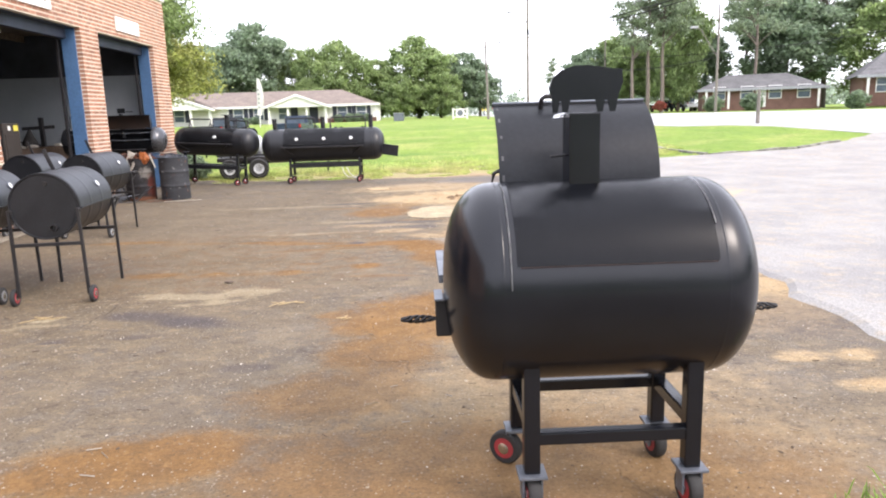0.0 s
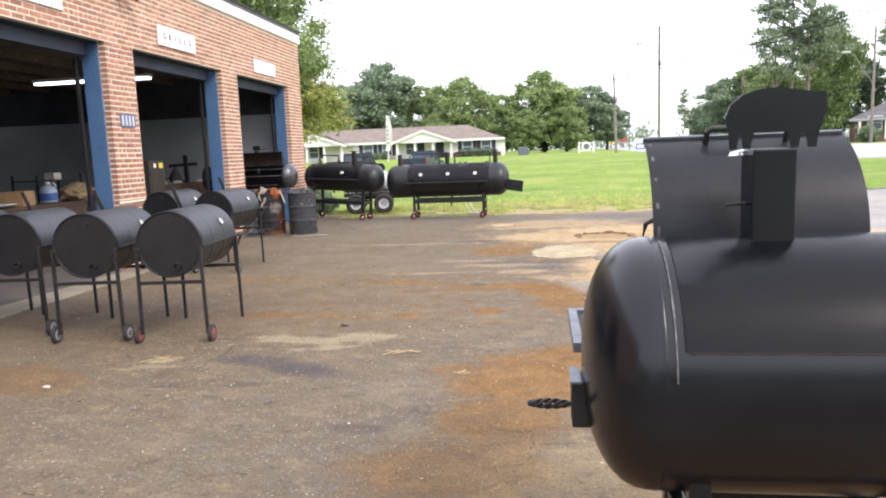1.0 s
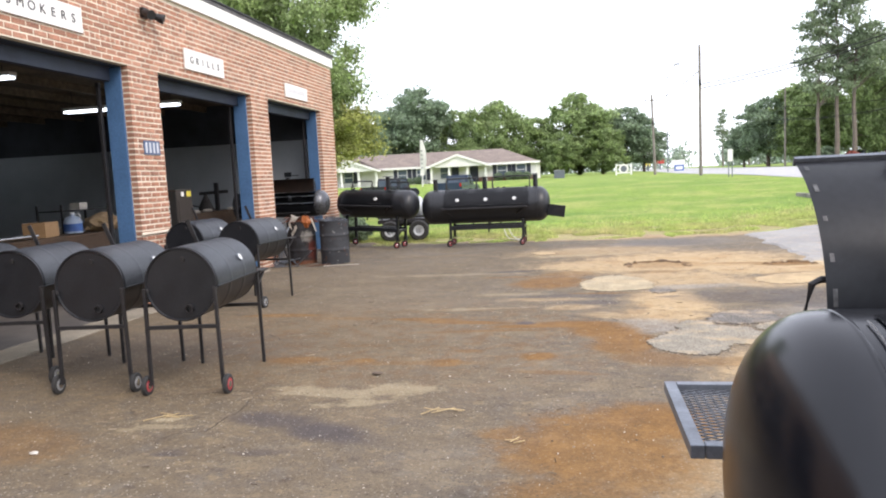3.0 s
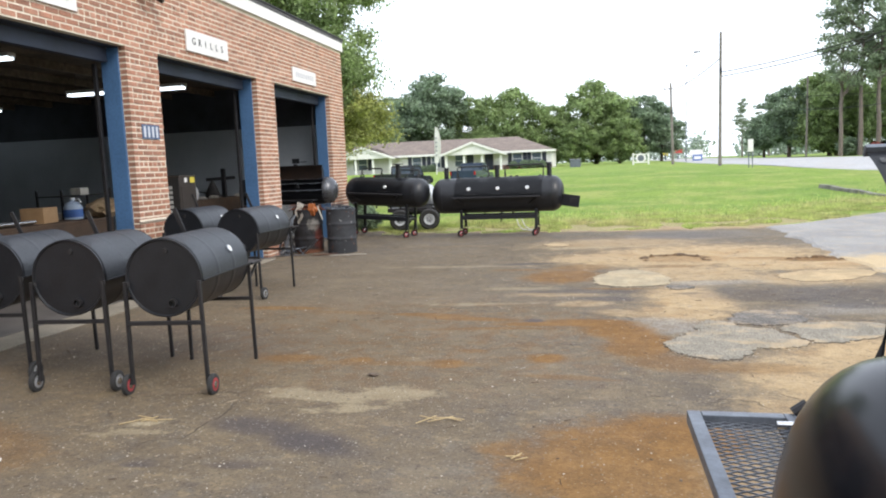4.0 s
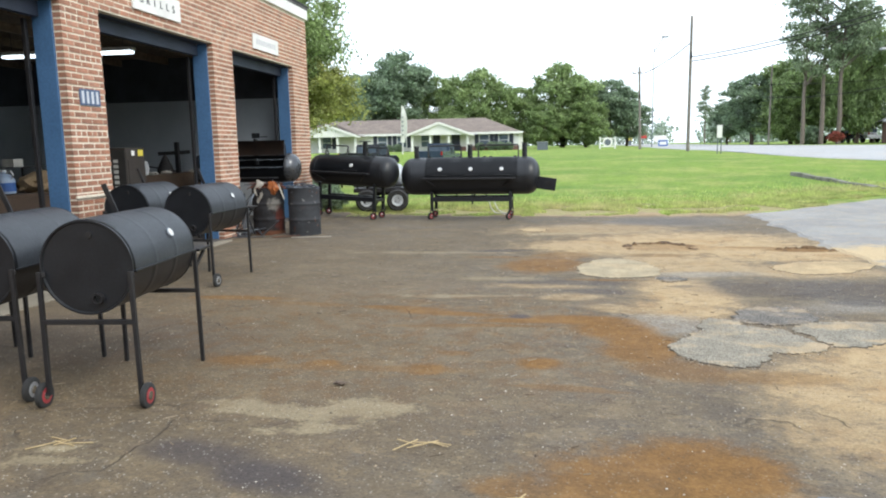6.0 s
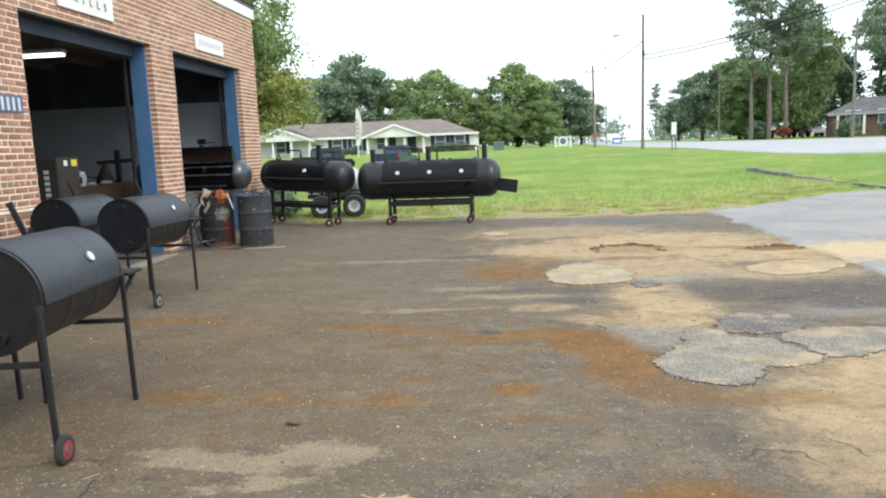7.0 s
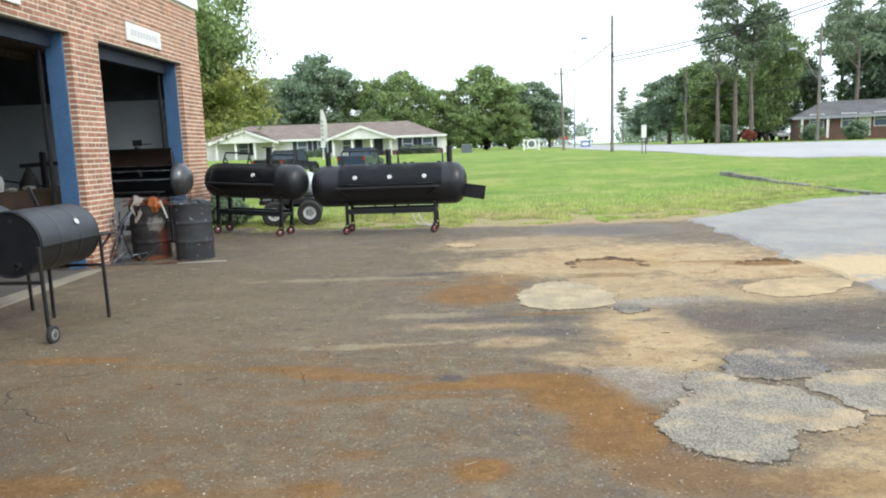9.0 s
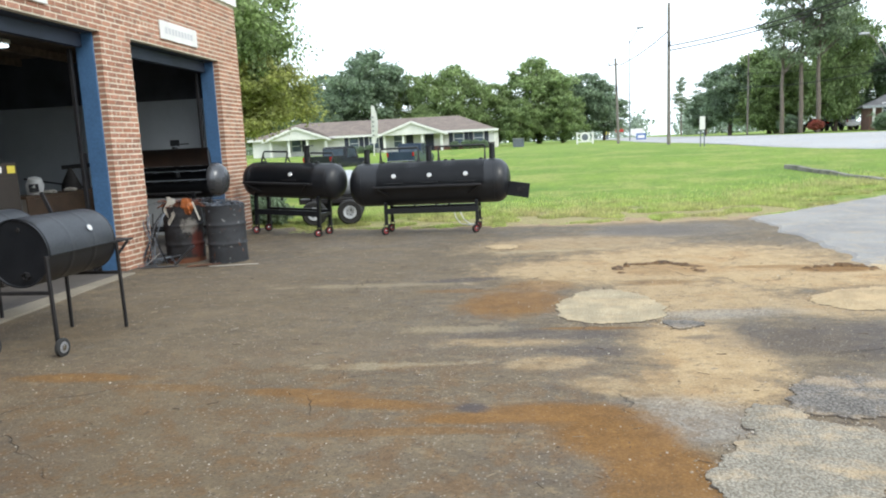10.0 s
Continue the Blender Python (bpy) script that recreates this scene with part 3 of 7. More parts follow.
def box(bm, x0, x1, y0, y1, z0, z1, bevel=0.0, m=None):
    before = set(bm.verts)
    vs = [bm.verts.new((x, y, z)) for x in (x0, x1) for y in (y0, y1) for z in (z0, z1)]
    fs = [bm.faces.new([vs[i] for i in q]) for q in ((0, 1, 3, 2), (4, 6, 7, 5), (0, 4, 5, 1), (2, 3, 7, 6), (0, 2, 6, 4), (1, 5, 7, 3))]
    if bevel:
        es = list({e for f in fs for e in f.edges})
        bmesh.ops.bevel(bm, geom=es, offset=bevel, segments=2, profile=0.6, affect="EDGES")
    mine = [v for v in bm.verts if v not in before]
    if m is not None:
        for v in mine:
            v.co = m @ v.co
    return bm


def basis(d):
    d = Vector(d).normalized()
    a = d.orthogonal().normalized()
    return d, a, d.cross(a)


def ring(bm, c, a, b, ra, rb, n):
    return [bm.verts.new(c + a * ra * math.cos(2 * math.pi * i / n) + b * rb * math.sin(2 * math.pi * i / n)) for i in range(n)]


def bridge(bm, r0, r1):
    n = len(r0)
    for i in range(n):
        bm.faces.new((r0[i], r0[(i + 1) % n], r1[(i + 1) % n], r1[i]))


def rod(bm, p0, p1, r, n=10, r1=None, caps=True):
    p0, p1 = Vector(p0), Vector(p1)
    d, a, b = basis(p1 - p0)
    s, e = ring(bm, p0, a, b, r, r, n), ring(bm, p1, a, b, r1 or r, r1 or r, n)
    bridge(bm, s, e)
    if caps:
        bm.faces.new(s)
        bm.faces.new(e)
    return bm


def pipe(bm, pts, r, n=8):
    """A bent rod through points."""
    pts = [Vector(p) for p in pts]
    rings = []
    for i, p in enumerate(pts):
        d = (pts[min(i + 1, len(pts) - 1)] - pts[max(i - 1, 0)]).normalized()
        up = Vector((0, 0, 1)) if abs(d.z) < 0.95 else Vector((1, 0, 0))
        a = d.cross(up).normalized()
        rings.append(ring(bm, p, a, a.cross(d), r, r, n))
    for u, v in zip(rings, rings[1:]):
        bridge(bm, u, v)
    bm.faces.new(rings[0])
    bm.faces.new(rings[-1])
    return bm


def turned(bm, profile, origin, axis, n=32, close=True):
    """A body of revolution: profile of (along, radius)."""
    o = Vector(origin)
    d, a, b = basis(axis)
    rings = [ring(bm, o + d * s, a, b, max(r, 1e-4), max(r, 1e-4), n) for s, r in profile]
    for u, v in zip(rings, rings[1:]):
        bridge(bm, u, v)
    if close:
        bm.faces.new(rings[0])
        bm.faces.new(rings[-1])
    return bm


def bar(bm, p0, p1, w, h):
    """A square tube from p0 to p1."""
    p0, p1 = Vector(p0), Vector(p1)
    d = (p1 - p0).normalized()
    up = Vector((0, 0, 1)) if abs(d.z) < 0.9 else Vector((0, 1, 0))
    a = d.cross(up).normalized()
    c = a.cross(d)
    m = Matrix((( a.x, d.x, c.x, p0.x), (a.y, d.y, c.y, p0.y), (a.z, d.z, c.z, p0.z), (0, 0, 0, 1)))
    return box(bm, -w / 2, w / 2, 0, (p1 - p0).length, -h / 2, h / 2, min(w, h) * 0.12, m)


def B():
    return bmesh.new()


def wheel(name, parent, x, y, r, w, hubmat, hublabel, axis=(1, 0, 0), swivel=0.0):
    """A caster wheel: tyre, hub and bolt."""
    d = Vector(axis)
    c = Vector((x, y, r))
    t = part(name, turned(B(), [(-w / 2, r * 0.6), (-w / 2, r * 0.9), (-w * 0.36, r * 0.985), (-w * 0.15, r), (w * 0.15, r), (w * 0.36, r * 0.985), (w / 2, r * 0.9), (w / 2, r * 0.6)], c, d, 24), RUBBER, parent, "black rubber tyre", smooth=True)
    part("hub", turned(B(), [(-w * 0.54, r * 0.1), (-w * 0.52, r * 0.62), (-w * 0.4, r * 0.64), (w * 0.4, r * 0.64), (w * 0.52, r * 0.62), (w * 0.54, r * 0.1)], c, d, 20), hubmat, t, hublabel, smooth=True)
    part("bolt", turned(B(), [(-w * 0.66, r * 0.2), (-w * 0.6, r * 0.34), (w * 0.6, r * 0.34), (w * 0.66, r * 0.2)], c, d, 14), CHROME, t, "bright steel bearing cap")
    return t


# ---- ground ----
def knoll(x, y):
    """A low rise of the grass edge beside the garage."""
    return 0.075 * max(0.0, 1 - ((x + 6.2) / 1.2) ** 2) * max(0.0, 1 - ((y - 18.2) / 1.5) ** 2)


def gz(x, y):
    s = min(1.0, max(0.0, (y - 18.5) / 27))
    w, f = min(1.0, max(0.0, (-2.0 - x) / 4.5)), min(1.0, max(0.0, (y - 58) / 10))
    dip = 0.97 * w * w * (3 - 2 * w) * (1 - f * f * (3 - 2 * f))
    return knoll(x, y) + (1.05 - dip) * (0.5 * s * s * (3 - 2 * s) + 0.5 * s * (2 - s)) + 0.15 * min(1.0, max(0.0, (y - 46) / 60))


def spread(lo, hi, step, far):
    v = list(np.arange(lo, hi + 1e-6, step))
    d = step
    while v[-1] < far:
        d *= 1.35
        v.append(v[-1] + d)
    d = step
    while v[0] > -far:
        d *= 1.35
        v.insert(0, v[0] - d)
    return v


def make_ground():
    bm = B()
    xs, ys = spread(-30, 40, 1.0, 900), spread(-14, 60, 1.0, 900)
    g = [[bm.verts.new((x, y, gz(x, y) - 0.035 + (0.05 * noise.noise(Vector((x * 0.13, y * 0.13, 3))) if y > 22 else 0))) for x in xs] for y in ys]
    for j in range(len(ys) - 1):
        for i in range(len(xs) - 1):
            bm.faces.new((g[j][i], g[j][i + 1], g[j + 1][i + 1], g[j + 1][i]))
    return tagged(part("ground", bm, LAWN, smooth=True), "mown green lawn rising gently from the lot towards the road", "lawn", kind="structure")


make_ground()


def loft(name, left, right, nl, nc, material, label, category, lift=0.0, ragged=0.0, thick=0.05):
    """A paved sheet between two edges, lying on the ground, with a broken edge on the left side."""
    def along(line, t):
        p = [Vector(q) for q in line]
        ls = [(b - a).length for a, b in zip(p, p[1:])]
        t *= sum(ls)
        for a, b, d in zip(p, p[1:], ls):
            if t <= d + 1e-9:
                return a.lerp(b, min(1, t / d))
            t -= d
        return p[-1]
    bm = B()
    rows = []
    for j in range(nl + 1):
        a, b = along(left, j / nl), along(right, j / nl)
        if ragged:
            a = a + Vector((1, 0.3)) * ragged * (noise.fractal(Vector((a.x * 1.3, a.y * 1.3, 7)), 0.7, 2.2, 5))
        row = []
        for i in range(nc + 1):
            u = (i / nc) ** 1.6
            q = a.lerp(b, u)
            row.append(bm.verts.new((q.x, q.y, gz(q.x, q.y) + lift)))
        low = bm.verts.new((row[0].co.x - 0.14, row[0].co.y - 0.03, row[0].co.z - thick))
        rows.append([low] + row)
    for r0, r1 in zip(rows, rows[1:]):
        for i in range(len(r0) - 1):
            bm.faces.new((r0[i], r0[i + 1], r1[i + 1], r1[i]))
    return tagged(part(name, bm, material), label, category, kind="structure")


def lot_z(x, y):
    return gz(x, y) + max(0.004 + 0.012 * noise.noise(Vector((x * 0.5, y * 0.5, 1))) + 0.004 * noise.noise(Vector((x * 2.1, y * 2.1, 5))), -0.01)


def lay_stains(me):
    """Stores on the lot's points how far each kind of stain is and how strong it is there."""
    co = np.empty(len(me.vertices) * 3)
    me.vertices.foreach_get("co", co)
    x, y = co[0::3], co[1::3]
    for name, spots in STAINS.items():
        far, total, weight = np.full(len(x), 4.0), np.zeros(len(x)), np.full(len(x), 1e-9)
        for px, py, rx, ry, turn, strength in spots:
            c, d = math.cos(radians(turn)), math.sin(radians(turn))
            u, v = ((x - px) * c + (y - py) * d) / rx, ((y - py) * c - (x - px) * d) / ry
            r = np.sqrt(u * u + v * v)
            far = np.minimum(far, r)
            w = np.exp(-5 * np.minimum(r, 6))
            total += w * strength
            weight += w
        for suffix, values in (("_far", far), ("_strength", total / weight)):
            me.attributes.new(name + suffix, "FLOAT", "POINT").data.foreach_set("value", values)


def lot_edge(x):
    """Where the asphalt gives way to grass."""
    return 18.35 - 0.5 * math.exp(-((x + 1.2) / 1.3) ** 2) + 0.9 * noise.fractal(Vector((x * 1.1, 2.0, 0)), 0.7, 2.1, 5)


def make_lot():
    xs = np.arange(-6.3, 4.31, 0.075)
    ys = np.concatenate([np.arange(-14, 1.0, 0.5), np.arange(1.0, 20.4, 0.075)])
    limits = [lot_edge(x) for x in xs]
    verts, faces = [], []
    n = len(xs)
    for j, y in enumerate(ys):
        for i, (x, lim) in enumerate(zip(xs, limits)):
            yy = min(y, lim)
            verts.append((x, yy, lot_z(x, yy) + (0.0 if yy < lim - 0.6 else -0.02 * (1 - (lim - yy) / 0.6))))
            if i and j and ys[j - 1] < max(lim, limits[i - 1]):
                k = j * n + i
                faces.append((k - n - 1, k - n, k, k - 1))
    me = bpy.data.meshes.new("pavement")
    me.from_pydata(verts, [], faces)
    me.materials.append(LOT)
    lay_stains(me)
    me.shade_smooth()
    return tagged(new("pavement", me), "worn asphalt lot stained with rust clay and pale sand", "pavement", kind="structure")


make_lot()
loft("pavement", [(3.5, -14), (3.3, 4.4), (3.22, 5.2), (3.25, 6.3), (3.42, 9.0), (3.5, 11.0), (3.47, 11.45), (3.46, 13.1), (3.52, 14.1), (3.58, 15.4), (3.62, 17.9), (7.3, 20.6), (9.2, 21.1), (12.1, 21.8), (14.7, 23.7), (17.8, 26.6)],
     [(60, -14), (50, -8), (46, -4), (42, 0), (38, 4), (34, 8), (31, 11), (29, 13), (27, 16), (25, 18.5), (23.5, 20.5), (22, 22), (20.6, 24), (18.6, 26.9)], 240, 30, DRIVE, "pale grey asphalt drive with a broken dark edge", "driveway", 0.024, 0.2, 0.05)
loft("road", [(62, -16), (40, 2), (24, 19), (17.9, 27.0), (16.0, 32.8), (12.8, 33.2), (10.6, 35.5), (9.6, 39.0), (9.0, 44.0), (8.6, 52.0), (8.4, 64), (11, 120), (22, 420)],
     [(110, -8), (72, 18), (48, 35), (36, 45), (28, 53), (25.5, 56), (23, 60), (20.5, 66), (19, 75), (18.6, 86), (19.5, 105), (22, 140), (40, 420)], 200, 14, ROADTOP, "sun-bleached grey asphalt road beyond the lawn", "road", 0.02, 0.1, 0.05)


EDGES = []


def slab(name, outline, height, material, label, seed):
    """A thin repair patch with a lobed, ragged outline and a dark strip for shade and crumbs on its low side."""
    pts = []
    n = len(outline)
    for i in range(n):
        p0, p1, p2, p3 = (Vector(outline[(i + d) % n]) for d in (-1, 0, 1, 2))
        for s in range(16):
            t = s / 16
            q = 0.5 * (2 * p1 + (p2 - p0) * t + (2 * p0 - 5 * p1 + 4 * p2 - p3) * t * t + (3 * p1 - p0 - 3 * p2 + p3) * t ** 3)
            w = 0.05 * noise.fractal(Vector((q.x * 5, q.y * 5, seed)), 0.4, 2.3, 7)
            pts.append(q + (p2 - p1).normalized().orthogonal() * w)
    EDGES.extend(pts)
    c = sum(pts, Vector((0, 0))) / len(pts)
    bm = B()
    low = [bm.verts.new((p.x, p.y, -0.012)) for p in pts]
    edge = [bm.verts.new((p.x, p.y, lot_z(p.x, p.y) + height * 0.5)) for p in pts]
    top = [bm.verts.new((*(p + (c - p).normalized() * 0.02), lot_z(p.x, p.y) + height * 0.8)) for p in pts]
    bridge(bm, low, edge)
    bridge(bm, edge, top)
    inner = [bm.verts.new((*c.lerp(p, 0.5), lot_z(*c.lerp(p, 0.5)) + height)) for p in pts]
    bridge(bm, top, inner)
    bm.faces.new(inner)
    ob = tagged(part(name, bm, material), label, "pavement patch", kind="structure")
    # dark strip paints the thin shadow and crumbs along the low edge
    rim = B()
    prev = None
    for i in range(len(pts) + 1):
        p, q = pts[i % len(pts)], pts[(i + 1) % len(pts)]
        out = (q - p).normalized().orthogonal()
        if out.dot(p - c) < 0:
            out = -out
        w = 0.026 * max(0.0, min(1.0, -0.15 - out.y + 0.5 * max(0.0, -out.x))) * max(0.0, 0.75 + noise.noise(Vector((p.x * 5, p.y * 5, seed + 9))))
        if w < 0.004:
            prev = None
            continue
        zz = lot_z(p.x, p.y)
        row = [rim.verts.new((*(p - out * 0.004), zz + height * 0.5)), rim.verts.new((*(p + out * w * 0.6), zz + height * 0.4)), rim.verts.new((*(p + out * w), zz - 0.004))]
        if prev:
            for a in range(2):
                rim.faces.new((prev[a], prev[a + 1], row[a + 1], row[a]))
        prev = row
    part("crumbled_edge", rim, CRUMBSHADE, ob, "dark strip for the shade along a broken edge")
    return ob


slab("patch", [(0.45, 7.75), (0.42, 7.59), (0.5, 7.34), (0.59, 7.24), (0.8, 7.19), (0.94, 7.21), (1.05, 7.33), (1.14, 7.48), (1.35, 7.54), (1.59, 7.69), (1.53, 7.91), (1.44, 8.15), (1.28, 8.26), (1.04, 8.3), (0.77, 8.18), (0.62, 7.96)], 0.013, PATCHGREY, "ragged grey stone patch in the asphalt", 1)
slab("patch", [(0.76, 8.21), (0.86, 8.51), (1.02, 8.56), (1.12, 8.47), (1.1, 8.33), (1.0, 8.3)], 0.012, PATCHGREY, "small grey stone patch in the asphalt", 2)
slab("patch", [(1.49, 8.26), (1.72, 8.45), (1.97, 8.52), (2.3, 8.5), (2.48, 8.22), (2.12, 7.9), (1.72, 7.75), (1.6, 7.93)], 0.011, PATCHGREY, "ragged grey stone patch in the asphalt", 3)
slab("patch", [(1.16, 8.75), (1.32, 8.99), (1.59, 9.04), (1.81, 8.99), (1.83, 8.71), (1.72, 8.47), (1.52, 8.36), (1.28, 8.37), (1.1, 8.47)], 0.015, PATCHDARK, "dark crumbly stone patch in the asphalt", 4)
slab("patch", [(-0.19, 10.93), (-0.12, 11.35), (0.06, 11.71), (0.4, 11.84), (0.68, 11.57), (0.81, 11.1), (0.74, 10.7), (0.46, 10.48), (0.18, 10.44), (-0.08, 10.58)], 0.012, PATCHPALE, "rounded pale concrete patch", 5)
slab("patch", [(0.72, 10.46), (0.9, 10.54), (1.04, 10.43), (0.89, 10.26), (0.74, 10.28)], 0.012, PATCHDARK, "small dark stone patch beside a pale one", 6)
slab("patch", [(2.19, 11.3), (2.45, 11.52), (3.02, 11.72), (3.4, 11.6), (3.34, 11.26), (2.87, 10.88), (2.49, 10.76), (2.27, 10.89)], 0.008, PATCHSAND, "pale sandy patch in the asphalt", 7)
slab("patch", [(-1.14, 15.13), (-1.0, 15.32), (-0.78, 15.33), (-0.65, 15.17), (-0.74, 14.92), (-1.02, 14.88)], 0.01, PATCHSAND, "small thin sandy patch in the asphalt", 8)


# Brown clay, darkened to paint in the shadow of the far lip.
POTCLAY = surface("shaded_pothole_clay", (0.19, 0.115, 0.055), (0.055, 0.037, 0.025), 9, 0.95, 0, 0.02, 25)


def pothole(x, y, rx, ry, seed, label):
    """The broken rim of a shallow pothole filled with sand."""
    bm = B()
    n = 72
    rows = []
    for s, z in ((1.2, -0.008), (1.05, 0.034), (0.97, 0.03), (0.86, -0.008)):
        row = []
        for i in range(n):
            a = 2 * math.pi * i / n
            c, d = math.cos(a), math.sin(a)
            w = 1 + 0.2 * noise.fractal(Vector((c * 2.6, d * 2.6, seed + s * 0.8)), 0.5, 2.2, 5)
            lift = max(-0.6, 0.25 + 0.75 * d + 0.9 * noise.fractal(Vector((c * 4, d * 4, seed + 3)), 0.5, 2.2, 4))
            row.append(bm.verts.new((x + rx * s * w * c, y + ry * s * w * d, lot_z(x + rx * c, y + ry * d) + (z * min(1.3, lift) if z > 0 else z))))
        rows.append(row)
    for u, v in zip(rows, rows[1:]):
        bridge(bm, u, v)
    return tagged(part("pothole", bm, POTCLAY), label, "pothole", kind="structure")


pothole(1.08, 12.95, 0.46, 0.33, 1, "shallow pothole with a crumbled rim, filled with sand")
pothole(3.06, 12.72, 0.32, 0.18, 5, "small rust-brown pothole by the drive")


OLDKERB = surface("old_kerb", (0.26, 0.25, 0.21), (0.08, 0.078, 0.06), 3, 0.95, 0, 0.01, 30)


def kerb_piece(p0, p1, seed, label):
    bm = B()
    n = 14
    prev = None
    for i in range(n + 1):
        q = Vector(p0).lerp(Vector(p1), i / n)
        d = (Vector(p1) - Vector(p0)).normalized()
        s = Vector((-d.y, d.x)) * 0.08
        z = gz(q.x, q.y)
        h = 0.05 + 0.06 * noise.noise(Vector((q.x, q.y, seed)))
        row = [bm.verts.new((q.x + s.x * k, q.y + s.y * k, z + hh)) for k, hh in ((-1.3, -0.1), (-1.1, h * 0.8), (-0.8, h), (0.8, h), (1.1, h * 0.8), (1.3, -0.1))]
        if prev:
            for a in range(5):
                bm.faces.new((prev[a], prev[a + 1], row[a + 1], row[a]))
        else:
            bm.faces.new(row)
        prev = row
    bm.faces.new(prev)
    return tagged(part("kerb", bm, OLDKERB), label, "kerb", kind="structure")


kerb_piece((7.45, 27.6), (8.3, 23.2), 1, "weathered concrete kerb half sunk in the grass")
kerb_piece((8.35, 23.0), (9.0, 21.45), 2, "weathered concrete kerb half sunk in the grass")
kerb_piece((9.1, 21.35), (12.2, 22.15), 3, "weathered concrete kerb at the lawn's edge")
kerb_piece((12.3, 22.2), (14.8, 24.1), 4, "weathered concrete kerb at the lawn's edge")


# ---- brick garage ----
FX = -6.24
BAYS = ((2.98, 6.0), (6.8, 9.9), (10.61, 13.62), (14.36, 17.27))
Y0, Y1, TOP, LINT = -4.0, 17.95, 4.53, 3.37


# Frame blue darkened to paint the shade beneath the brick lintels.
SHADEBLUE = surface("shaded_navy_steel", (0.028, 0.04, 0.07), (0.018, 0.024, 0.04), 1.6, 0.6, 0, 0.002, 22)
OILFLOOR = surface("oily_concrete", (0.13, 0.115, 0.1), (0.07, 0.063, 0.058), 1.2, 0.7, 0, 0.003, 40)


def make_garage():
    th = 0.3
    wall = B()
    edges = [Y0] + [v for b in BAYS for v in b] + [Y1 + 0.25]
    for a, b in zip(edges[::2], edges[1::2]):
        box(wall, FX - th, FX - 0.006, a + 0.004, b - 0.004, -0.05, LINT)
    box(wall, FX - th, FX - 0.006, Y0, Y1 + 0.25, LINT + 0.004, TOP)
    tagged(part("wall_east", wall, MORTAR), "red brick garage front with open bays", "wall", kind="structure")
    part("ledge", box(B(), FX + 0.004, FX + 0.025, 9.87, 10.58, 1.012, 1.045, 0.004), MORTAR, bpy.data.objects["wall_east"], "narrow mortar ledge across the pier")
    end = box(B(), -18.8, FX - th - 0.004, Y1 + 0.004, Y1 + 0.246, -0.05, TOP)
    tagged(part("wall_north", end, FARBRICK), "plain brick end wall of the garage", "wall", kind="structure")
    inner = box(B(), -18.5, FX - th - 0.02, Y1 - 0.06, Y1, 0, 2.75)
    tagged(part("wall_lining", inner, BLOCKWALL), "grey painted block wall inside the garage", "wall", kind="structure")
    # the lining above 2.75 m is darker than the blocks below
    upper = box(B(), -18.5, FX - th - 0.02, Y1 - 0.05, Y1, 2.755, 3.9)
    tagged(part("wall_lining_upper", upper, DARKWALL), "dark upper wall inside the garage", "wall", kind="structure")
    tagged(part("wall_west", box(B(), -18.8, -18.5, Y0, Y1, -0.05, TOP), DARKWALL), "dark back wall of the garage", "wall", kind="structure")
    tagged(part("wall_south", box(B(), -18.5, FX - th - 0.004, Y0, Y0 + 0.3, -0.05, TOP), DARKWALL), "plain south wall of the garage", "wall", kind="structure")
    bm = B()
    box(bm, -18.5, FX - th - 0.004, Y0 + 0.304, Y1 - 0.064, 3.75, 3.82)
    for x in np.arange(-18, -6.8, 1.2):
        box(bm, x - 0.05, x + 0.05, Y0 + 0.31, Y1 - 0.07, 3.6, 3.746)
    tagged(part("ceiling", bm, CEIL), "dark wooden garage ceiling with joists", "ceiling", kind="structure")
    tagged(part("floor", box(B(), -18.5, FX + 0.0, Y0, Y1 - 0.01, -0.06, 0.022, 0), OILFLOOR), "oil-stained concrete garage floor", "floor", kind="structure")
    apron = box(B(), FX + 0.004, -5.78, Y0, 13.5, -0.06, 0.02, 0.008)
    bmesh.ops.bisect_plane(apron, geom=apron.verts[:] + apron.edges[:] + apron.faces[:], plane_co=(0, 9.4, 0), plane_no=(0, 1, 0))
    for v in apron.verts:
        if v.co.y > 13 and v.co.x > -6:
            v.co.x -= 0.25
    tagged(part("pavement", apron, CONCRETE), "pale concrete apron along the garage front", "apron", kind="structure")
    roof = B()
    box(roof, -19.0, FX + 0.06, Y0 - 0.2, Y1 + 0.3, TOP + 0.2, TOP + 0.26)
    tagged(part("roof", roof, ROOFGREY), "flat grey garage roof", "roof", kind="structure")
    fas = B()
    box(fas, FX + 0.012, FX + 0.05, Y0 - 0.15, Y1 + 0.28, TOP - 0.02, TOP + 0.195, 0.006)
    box(fas, -18.9, FX + 0.008, Y1 + 0.255, Y1 + 0.29, TOP - 0.02, TOP + 0.195, 0.006)
    tagged(part("trim", fas, WHITE), "white painted fascia board under the roof edge", "fascia", kind="structure")
    drip = box(B(), FX + 0.01, FX + 0.085, Y0 - 0.18, Y1 + 0.32, TOP + 0.262, TOP + 0.29, 0.004)
    tagged(part("trim", drip, DARKSTEEL), "dark metal drip edge along the roof", "drip edge", kind="structure")
    for a, b in BAYS:
        jam = thing("door_frame", "blue painted steel frame of an open garage bay", "door frame", kind="structure")
        part("jamb", box(B(), FX - 0.36, FX - 0.105, b - 0.03, b + 0.002, 0.02, LINT - 0.016, 0.004), BLUE, jam)
        part("jamb", box(B(), FX - 0.36, FX - 0.105, a - 0.002, a + 0.03, 0.02, LINT - 0.016, 0.004), BLUE, jam)
